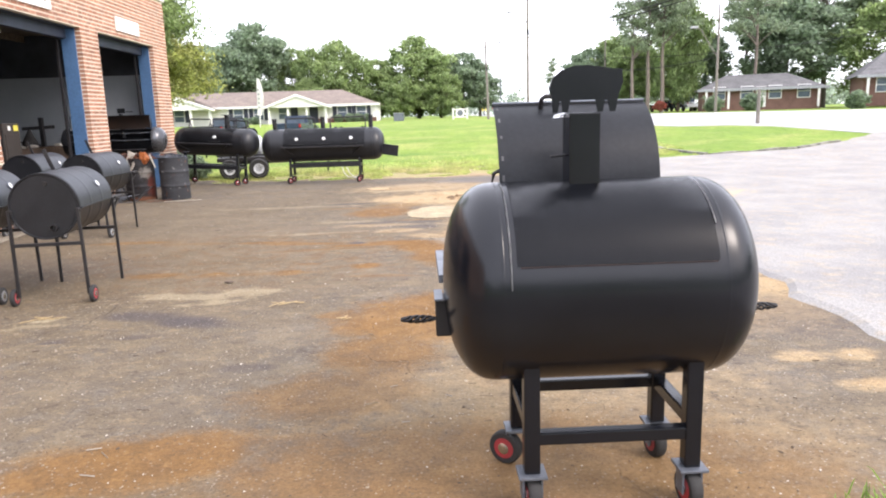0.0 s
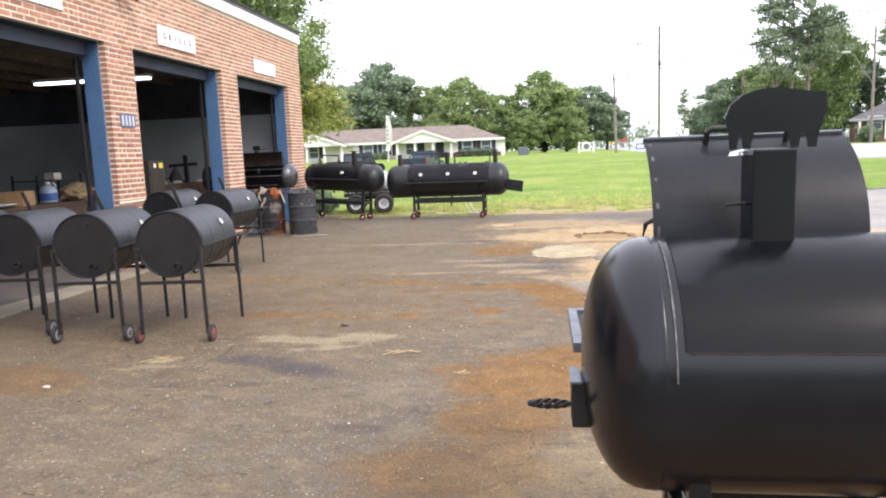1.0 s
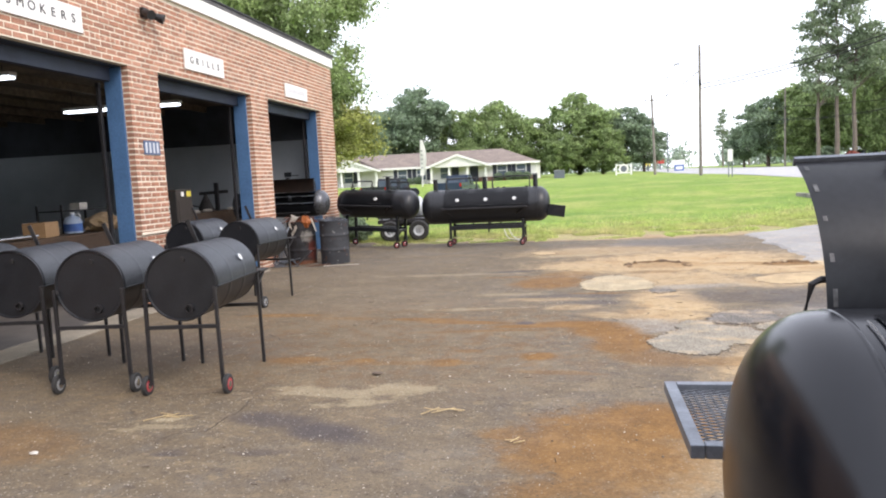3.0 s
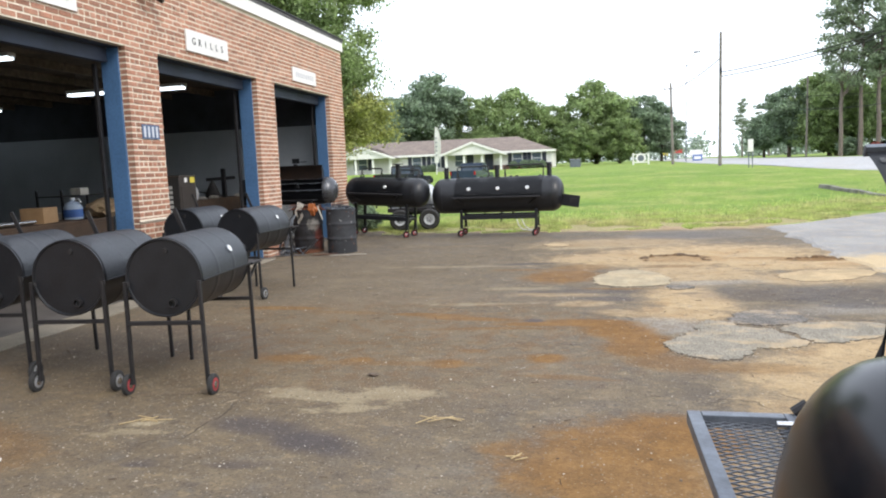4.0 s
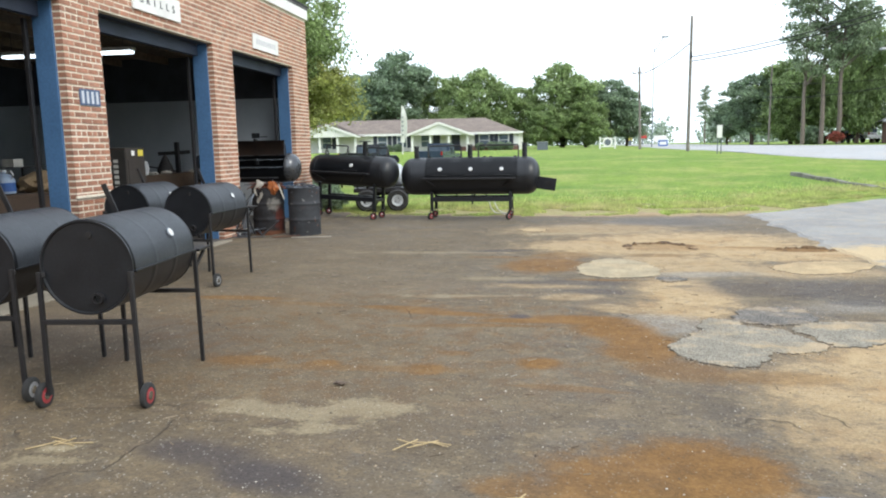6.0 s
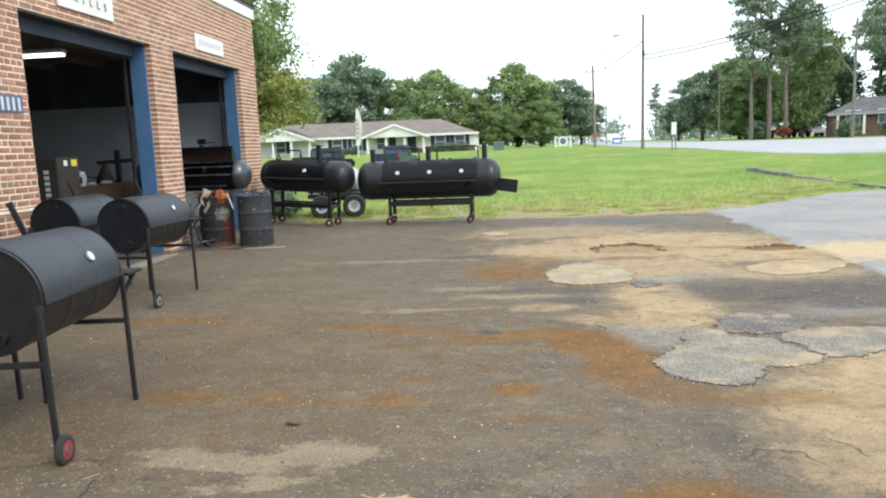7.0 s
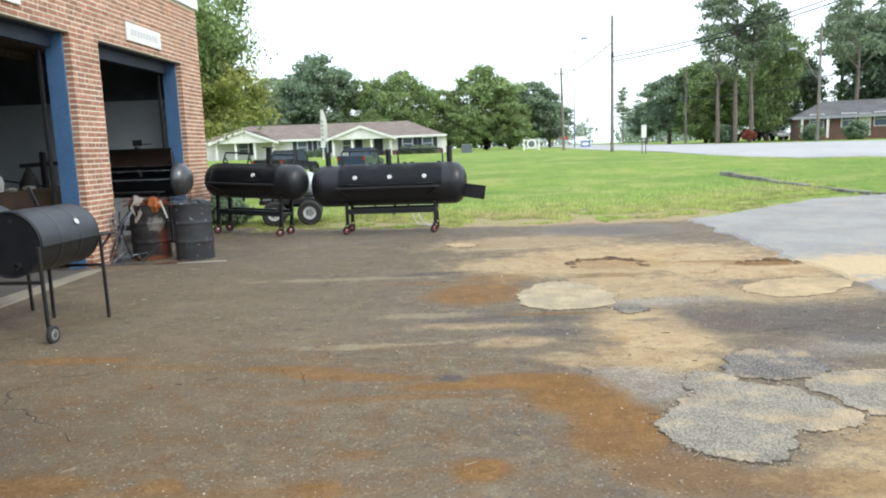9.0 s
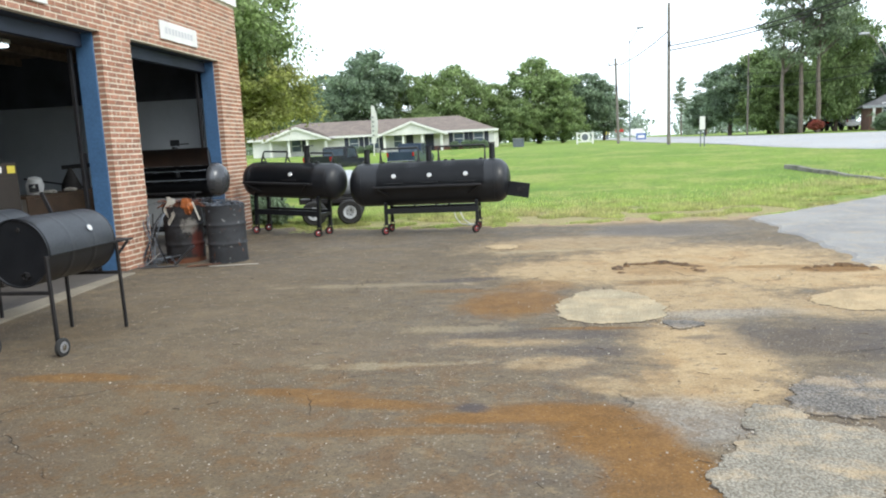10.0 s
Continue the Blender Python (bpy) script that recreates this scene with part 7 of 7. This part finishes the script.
def limbs(bm, h, r, seed, spread_r, lo, n):
    rnd = random.Random(seed)
    pts = [Vector((0, 0, -0.3))]
    for i in range(1, 7):
        pts.append(Vector((rnd.uniform(-1, 1) * 0.02 * h * i / 6, rnd.uniform(-1, 1) * 0.02 * h * i / 6, h * 0.85 * i / 6)))
    for i, (a, b) in enumerate(zip(pts, pts[1:])):
        rod(bm, a, b, r * (1 - 0.14 * i), 9, r * (1 - 0.14 * (i + 1)), False)
    ends = []
    for i in range(n):
        t = lo + (0.8 - lo) * rnd.random()
        base = pts[0].lerp(pts[-1], t)
        a = rnd.uniform(0, 6.28)
        L = spread_r * rnd.uniform(0.55, 0.95)
        tip = base + Vector((math.cos(a) * L, math.sin(a) * L, L * rnd.uniform(0.1, 0.7)))
        mid = base.lerp(tip, 0.5) + Vector((0, 0, L * 0.08))
        rod(bm, base, mid, r * 0.36 * (1.2 - t), 6, r * 0.22, False)
        rod(bm, mid, tip, r * 0.22, 6, r * 0.06, False)
        ends.append(tip)
    return ends


def tree_source(name, label, h, rad, trunk, seed, leafmat, barkmat, leaves, size, lo=0.3, conifer=False, flat=0.6):
    """One tree with trunk, limbs and a crown of leaf clumps."""
    rnd = random.Random(seed)
    t = thing(name, label, "tree", pose(0, 0, -500))
    bm = B()
    ends = limbs(bm, h, trunk, seed, rad, lo, 16 if not conifer else 20)
    part("trunk", bm, barkmat, t, smooth=True)
    clumps = []
    for e in ends:
        k = rnd.uniform(*((0.14, 0.3) if conifer else (0.2, 0.34))) * rad
        clumps.append((e.x, e.y, e.z, k * 1.15, k * 1.15, k * flat))
    if not conifer:
        for i in range(12):
            u = rnd.uniform(-0.6, 0.6)
            a, rr, k = rnd.uniform(0, 6.28), rad * rnd.uniform(0.1, 0.5), rad * rnd.uniform(0.3, 0.4)
            clumps.append((math.cos(a) * rr, math.sin(a) * rr, h * (lo + (1 - lo) * (0.5 + u * 0.5)), k, k, k * 0.8))
        for i in range(150):
            a, u = rnd.uniform(0, 6.28), rnd.uniform(-1, 1)
            rr = math.sqrt(max(0, 1 - u * u)) * rad * rnd.uniform(0.45, 0.98)
            zc = h * (lo + (1 - lo) * 0.5)
            k = rnd.uniform(0.08, 0.22) * rad
            clumps.append((math.cos(a) * rr, math.sin(a) * rr, zc + u * h * (1 - lo) * 0.5, k, k, k * 0.75))
    else:
        for i in range(30):
            a = rnd.uniform(0, 6.28)
            z = h * rnd.uniform(max(lo, 0.4), 1.0)
            rr = rad * (1.1 - 0.75 * (z / h - lo) / (1 - lo)) * rnd.uniform(0.1, 0.8)
            k = rnd.uniform(0.12, 0.25) * rad
            clumps.append((math.cos(a) * rr, math.sin(a) * rr, z, k * 1.2, k * 1.2, k * 0.62))
    me = leaf_mesh("crown", clumps, leaves, size, seed, leafmat)
    ob = new("crown", me)
    ob.parent = t
    return t


def plant(src, x, y, scale=1.0, yaw=0, sz=None):
    c = copy_thing(src, pose(x, y, gz(x, y), 0, 0, yaw))
    c.matrix_basis = pose(x, y, gz(x, y) - 0.05, 0, 0, yaw) @ Matrix.Diagonal((scale, scale, sz or scale, 1))
    return c


OAK = tree_source("oak_tree", "broad green oak with an uneven leafy crown", 12, 5.6, 0.35, 11, LEAF, BARK, 21000, 0.22, 0.12)
OAK2 = tree_source("oak_tree", "dark green oak behind the white house", 13, 5.0, 0.35, 23, LEAFDARK, BARK, 21000, 0.22, 0.2)
MAPLE = tree_source("maple_tree", "light green leafy tree at the lawn's edge", 11, 4.6, 0.3, 31, LEAF, BARK, 21000, 0.2, 0.06)
PINE = tree_source("pine_tree", "tall pine with bare trunk and ragged crown", 20, 4.4, 0.3, 41, NEEDLE, PINEBARK, 7500, 0.17, 0.42, True, 0.5)
PINE2 = tree_source("pine_tree", "tall dense pine across the road", 21, 5.6, 0.38, 47, NEEDLE, PINEBARK, 15000, 0.26, 0.32, True, 0.8)
RED = tree_source("plum_tree", "small tree with russet leaves before the far house", 5.5, 3.6, 0.16, 53, LEAFRED, BARK, 7000, 0.17, 0.25)
SHRUB = tree_source("shrub", "clipped dark green leafy shrub", 1.5, 1.0, 0.05, 61, LEAFDARK, BARK, 2500, 0.08, 0.02)
NEAR = tree_source("pecan_tree", "tall green pecan tree behind the garage", 11, 3.6, 0.24, 71, LEAF, BARK, 85000, 0.075, 0.3)
LOW = tree_source("pecan_tree", "low yellow-green tree overhanging beside the garage", 6.0, 3.0, 0.18, 73, LEAFYELLOW, BARK, 52000, 0.07, 0.5)

for src, x, y, s, yaw, sz in (
    (NEAR, -11.3, 27.5, 0.95, 30, 1.12), (LOW, -11.05, 28.5, 0.95, 60, 0.83), (NEAR, -17.5, 33.0, 1.2, 140, 1.0), (LOW, -13.5, 32.0, 1.1, 200, 1.0),
    (OAK2, -22.0, 97, 1.05, 10, 0.98), (OAK2, -29.0, 100, 1.0, 80, 0.8), (OAK, -16.5, 99, 0.7, 150, 0.8), (OAK, -10.6, 96, 0.75, 210, 0.85), (OAK2, -36, 98, 1.1, 20, 0.8), (OAK, -44, 96, 1.1, 70, 0.95), (OAK2, -26, 93, 0.6, 190, 0.55), (MAPLE, -14, 93, 0.5, 12, 0.5),
    (MAPLE, 0.2, 101, 1.15, 15, 1.0), (MAPLE, -5.6, 99, 0.7, 130, 0.72), (OAK2, 6.6, 103, 0.8, 60, 0.68), (MAPLE, 3.2, 97, 0.7, 220, 0.6), (MAPLE, -2.2, 95, 0.6, 100, 0.5), (OAK, -9.0, 103, 0.6, 40, 0.45), (OAK2, 9.5, 108, 0.7, 11, 0.5),
    (OAK2, 22.6, 92, 0.72, 33, 0.62), (OAK, 26.4, 90, 0.8, 100, 0.78), (MAPLE, 29.0, 94, 0.95, 75, 0.85), (OAK2, 21.6, 100, 0.5, 70, 0.42),
    (PINE, 23.5, 77, 0.72, 0, 0.8), (PINE, 25.2, 77, 0.8, 95, 0.95), (PINE, 26.8, 77, 0.8, 45, 1.0), (OAK, 31.2, 84, 0.62, 170, 1.1), (PINE, 37.0, 77, 0.75, 250, 0.95), (PINE, 43.0, 92, 1.0, 20, 0.9), (MAPLE, 26.5, 88, 0.7, 70, 0.6),
    (OAK2, 36, 92, 0.9, 64, 0.8), (OAK2, 44, 84, 1.25, 5, 1.0), (OAK, 54, 78, 1.2, 115, 0.95), (OAK2, 63, 72, 1.2, 260, 1.0), (PINE2, 50, 86, 1.0, 300, 1.0),
    (RED, 25.9, 75, 0.2, 0, 0.22), (RED, 47.5, 52.5, 1.1, 0, 1.05), (OAK2, 56, 50, 0.6, 0, 0.45),
    (PINE, 31.5, 165, 0.62, 10, 0.62), (PINE, 38.0, 170, 0.62, 100, 0.66),
):
    plant(src, x, y, s, yaw, sz)
for x, y, s in ((-7.4, 77, 0.6), (-5.6, 77, 0.55), (-17.6, 77, 0.55), (-19.6, 77, 0.55), (-8.6, 77, 0.55), (-6.5, 77, 0.6), (-18.6, 77, 0.5), (24.6, 78, 1.2), (29.6, 70, 1.0), (33.0, 69, 1.1), (51.5, 52, 2.0), (38, 60, 1.0), (-6.0, 18.9, 0.4), (-6.6, 19.6, 0.6)):
    plant(SHRUB, x, y, s, x * 40)
for src in (OAK, OAK2, MAPLE, PINE, PINE2, RED, SHRUB, NEAR, LOW):
    for o in (*src.children_recursive, src):
        bpy.data.objects.remove(o)


def far_woods():
    rnd = random.Random(5)
    cl = []
    for i in range(260):
        a = rnd.uniform(-62, 62)
        d = rnd.uniform(190, 260)
        x, y = d * math.sin(radians(a)), d * math.cos(radians(a))
        h = rnd.uniform(4.5, 8.5)
        k = rnd.uniform(3, 7)
        cl.append((x, y, gz(x, y) + h * 0.5, k, k, h * 0.62))
    # unseen woods added behind the viewer, to darken reflections in the black grills
    for i in range(230):
        a = rnd.uniform(75, 285)
        d = rnd.uniform(38, 60)
        x, y = d * math.sin(radians(a)), d * math.cos(radians(a))
        h = rnd.uniform(4, 11)
        k = rnd.uniform(2.5, 4.5)
        cl.append((x, y, gz(x, y) + h * 0.5, k, k, h * 0.6))
    ob = new("far_woods", leaf_mesh("far_woods", cl, 90000, 0.62, 9, LEAFHAZE))
    tagged(ob, "line of green woods far off, with unseen woods added behind the viewer", "woods", kind="stuff")


far_woods()


def gravel_material(pale=1.0):
    """Chips of many shades, from near white to dark brown."""
    k = Nodes("gravel")
    own = k.n.new("ShaderNodeNewGeometry").outputs["Random Per Island"]
    col = k.mix(k.rng(own, 0.1, 0.6), (0.1, 0.075, 0.055), (0.3, 0.24, 0.17))
    col = k.mix(k.rng(own, 0.84, 0.92), col, (0.56 * pale, 0.51 * pale, 0.43 * pale))
    return k.finish(col, 0.9, k.noise(80), 0.002)


def pebbles():
    """Gravel and wood chips strewn over the lot."""
    rnd = np.random.RandomState(12)
    vs, fs = [], []
    base = np.array([(1, 0, 0), (-1, 0, 0), (0, 1, 0), (0, -1, 0), (0, 0, 0.7), (0, 0, -0.4)])
    tri = [(0, 2, 4), (2, 1, 4), (1, 3, 4), (3, 0, 4), (2, 0, 5), (1, 2, 5), (3, 1, 5), (0, 3, 5)]
    for i in range(16000):
        x, y = rnd.uniform(-5.6, 3.2), 2.2 + 13.5 * rnd.uniform() ** 1.3
        s = rnd.uniform(0.0025, 0.0065) * (1.7 if rnd.uniform() < 0.07 else 1)
        if i > 13000:
            # crumbs broken off the repair patches
            e = EDGES[rnd.randint(len(EDGES))]
            x, y = e.x + 0.04 * rnd.normal(), e.y + 0.04 * rnd.normal()
        elif noise.noise(Vector((x * 0.9, y * 1.6, 4))) < -0.25:
            continue
        sc = np.array((s * rnd.uniform(0.8, 1.8), s, s * 0.8))
        a = rnd.uniform(0, 6.28)
        rot = np.array(((math.cos(a), -math.sin(a), 0), (math.sin(a), math.cos(a), 0), (0, 0, 1)))
        k = len(vs) * 6
        vs.append((base * sc * rnd.uniform(0.7, 1.2, (6, 1))) @ rot.T + (x, y, lot_z(x, y) + 0.002))
        fs += [tuple(j + k for j in t) for t in tri]
    me = bpy.data.meshes.new("gravel")
    me.from_pydata(np.concatenate(vs).tolist(), [], fs)
    me.materials.append(gravel_material())
    tagged(new("gravel", me), "loose gravel and chips strewn over the asphalt", "gravel", kind="stuff")


pebbles()


def twigs():
    """Straws, splinters and twigs blown over the asphalt."""
    rnd = random.Random(31)
    vs, fs = [], []
    for i in range(420):
        x, y = rnd.uniform(-5.4, 3.0), 2.6 + 12 * rnd.random() ** 1.3
        a = rnd.gauss(0.1, 0.7)
        h, w = rnd.uniform(0.01, 0.04), rnd.uniform(0.001, 0.0025)
        d, s = Vector((math.cos(a), math.sin(a), 0)), Vector((-math.sin(a), math.cos(a), 0))
        c = Vector((x, y, lot_z(x, y) + 0.005))
        k = len(vs)
        vs += [c - d * h - s * w, c - d * h + s * w, c + d * h + s * w, c + d * h - s * w, c - d * h + Vector((0, 0, w * 2)), c + d * h + Vector((0, 0, w * 2))]
        fs += [(k, k + 1, k + 4), (k + 3, k + 5, k + 2), (k + 1, k + 2, k + 5, k + 4), (k, k + 4, k + 5, k + 3), (k, k + 3, k + 2, k + 1)]
    me = bpy.data.meshes.new("twigs")
    me.from_pydata(vs, [], fs)
    me.materials.append(gravel_material(0.6))
    tagged(new("twigs", me), "straws and dark twigs strewn over the asphalt", "twigs", kind="stuff")


twigs()


def grass_tuft(x, y, n, seed):
    """A weed tuft grown through the broken asphalt."""
    rnd = random.Random(seed)
    vs, fs = [], []
    for i in range(n):
        a, r = rnd.uniform(0, 6.28), abs(rnd.gauss(0, 0.07))
        c = Vector((x + r * math.cos(a) * 1.6, y + r * math.sin(a), lot_z(x, y) - 0.005))
        b = rnd.uniform(0, 6.28)
        s = Vector((math.cos(b), math.sin(b), 0)) * 0.004
        tip = c + Vector((rnd.gauss(0, 0.04), rnd.gauss(0, 0.04), rnd.uniform(0.04, 0.11)))
        mid = c.lerp(tip, 0.55) + Vector((0, 0, 0.012))
        k = len(vs)
        vs += [c - s, c + s, mid + s * 0.8, mid - s * 0.8, tip]
        fs += [(k, k + 1, k + 2, k + 3), (k + 3, k + 2, k + 4)]
    me = bpy.data.meshes.new("grass_tuft")
    me.from_pydata(vs, [], fs)
    me.materials.append(WEED)
    tagged(new("grass_tuft", me), "small green weed tuft in the broken asphalt", "grass", kind="stuff")


def edge_grass():
    """Thin uneven grass where the lawn meets the lot."""
    rnd = random.Random(77)
    vs, fs = [], []
    while len(fs) < 52000:
        x = rnd.uniform(-7.5, 9.0)
        d = abs(rnd.gauss(0, 1.6)) - 0.35
        y = lot_edge(x) + d if x < 3.7 else 18.2 + 0.74 * (x - 3.7) + d
        if noise.noise(Vector((x * 1.3, y * 1.9, 8))) < 0.25 - 0.32 * d:
            continue
        z = gz(x, y) - 0.03
        h = rnd.uniform(0.035, 0.085) * min(1.0, 0.55 + 0.3 * max(0.0, d))
        b = rnd.uniform(0, 6.28)
        w = 0.006
        c, t = Vector((math.cos(b) * w, math.sin(b) * w, 0)), Vector((rnd.gauss(0, 0.02), rnd.gauss(0, 0.02), h + 0.02))
        p = Vector((x, y, z))
        k = len(vs)
        vs += [p - c, p + c, p + t]
        fs.append((k, k + 1, k + 2))
    me = bpy.data.meshes.new("grass")
    me.from_pydata(vs, [], fs)
    me.materials.append(EDGEGRASS)
    tagged(new("grass", me), "short uneven grass at the lawn's edge", "grass", kind="stuff")


EDGEGRASS = foliage("edge_grass_blades", (0.4, 0.5, 0.13), (0.5, 0.45, 0.22), 0.8)
edge_grass()
WEED = foliage("weed_blades", (0.2, 0.3, 0.06), (0.15, 0.24, 0.05))
grass_tuft(1.8, 2.2, 60, 3)
grass_tuft(2.05, 2.28, 60, 4)


def chip(x, y, n, seed, material, label, L=0.09):
    rnd = random.Random(seed)
    t = thing("wood_scrap", label, "scrap", pose(x, y, 0.012))
    for i in range(n):
        a = rnd.uniform(-0.6, 0.6) + (0.6 if i % 2 else 0)
        c = Vector((rnd.uniform(-1, 1) * L, rnd.uniform(-1, 1) * L * 0.4, 0.008))
        d = Vector((math.cos(a), math.sin(a), 0.02)) * rnd.uniform(0.5, 1) * L
        part("splinter", bar(B(), c - d, c + d, 0.006, 0.004), material, t)


STRAW = surface("dry_straw", (0.5, 0.38, 0.2), (0.4, 0.3, 0.15), 30, 0.9)
chip(-1.12, 5.6, 6, 1, STRAW, "pale splinters of wood on the asphalt", 0.1)
chip(-0.63, 5.1, 3, 2, STRAW, "pale splinters of wood on the asphalt", 0.07)
chip(-3.06, 5.4, 5, 3, STRAW, "pale splinters of wood on the asphalt", 0.1)
crumpled("clod", (-1.862, 6.5, 0.018), 0.044, 0.02, 0.01, 5, BARK, "small dark clod on the asphalt", "clod")
crumpled("paper_scrap", (-3.574, 4.705, 0.016), 0.026, 0.02, 0.009, 7, PLASTIC, "small white scrap of paper on the asphalt", "paper")


# ---- bricks of the garage front ----
def bricks():
    wall = bpy.data.objects["wall_east"]
    bw, bh, jt, dep = 0.19, 0.056, 0.021, 0.1
    def block(w):
        return box(B(), -dep, 0.0, -w / 2, w / 2, -bh / 2, bh / 2, 0)
    meshes = {}
    rnd = random.Random(8)
    solid = [(a, b) for a, b in zip([Y0] + [b[1] for b in BAYS], [b[0] for b in BAYS] + [Y1 + 0.25])]
    full = [(Y0, Y1 + 0.25)]
    course = bh + jt
    n = int(TOP / course)
    rest_v, rest_f = [], []
    count = 0
    for j in range(n):
        z = j * course + bh / 2 + 0.004
        runs = solid if z + bh / 2 < LINT + 0.01 else full
        header = j % 6 == 5
        step = (0.1 if header else bw + jt)
        for a, b in runs:
            y = a - (0 if j % 2 else step / 2)
            while y < b - 0.02:
                lo, hi = max(y, a), min(y + step - jt, b)
                y += step
                w = round(hi - lo, 3)
                if w < 0.03:
                    continue
                c = (lo + hi) / 2
                px = FX + rnd.uniform(-0.003, 0.003)
                # the pier between the second and third bays stands as single bricks
                if 9.8 < c < 10.65 and z < 3.4 and count < 300:
                    if w not in meshes:
                        me = bpy.data.meshes.new("brick")
                        bm = block(w)
                        bmesh.ops.recalc_face_normals(bm, faces=bm.faces)
                        bm.to_mesh(me)
                        bm.free()
                        me.materials.append(BRICK)
                        meshes[w] = me
                    ob = new("brick", meshes[w])
                    ob.location = (px, c, z)
                    ob.parent = wall
                    count += 1
                else:
                    k = len(rest_v)
                    rest_v += [(px + dx, c + dy * w / 2, z + dz * bh / 2) for dx in (-dep, 0) for dy in (-1, 1) for dz in (-1, 1)]
                    rest_f += [tuple(k + i for i in q) for q in ((0, 1, 3, 2), (4, 6, 7, 5), (0, 4, 5, 1), (2, 3, 7, 6), (0, 2, 6, 4), (1, 5, 7, 3))]
    me = bpy.data.meshes.new("brickwork")
    me.from_pydata(rest_v, [], rest_f)
    me.materials.append(BRICKWORK)
    ob = new("brickwork", me)
    ob.parent = wall
    ob["kind"] = "stuff"


bricks()
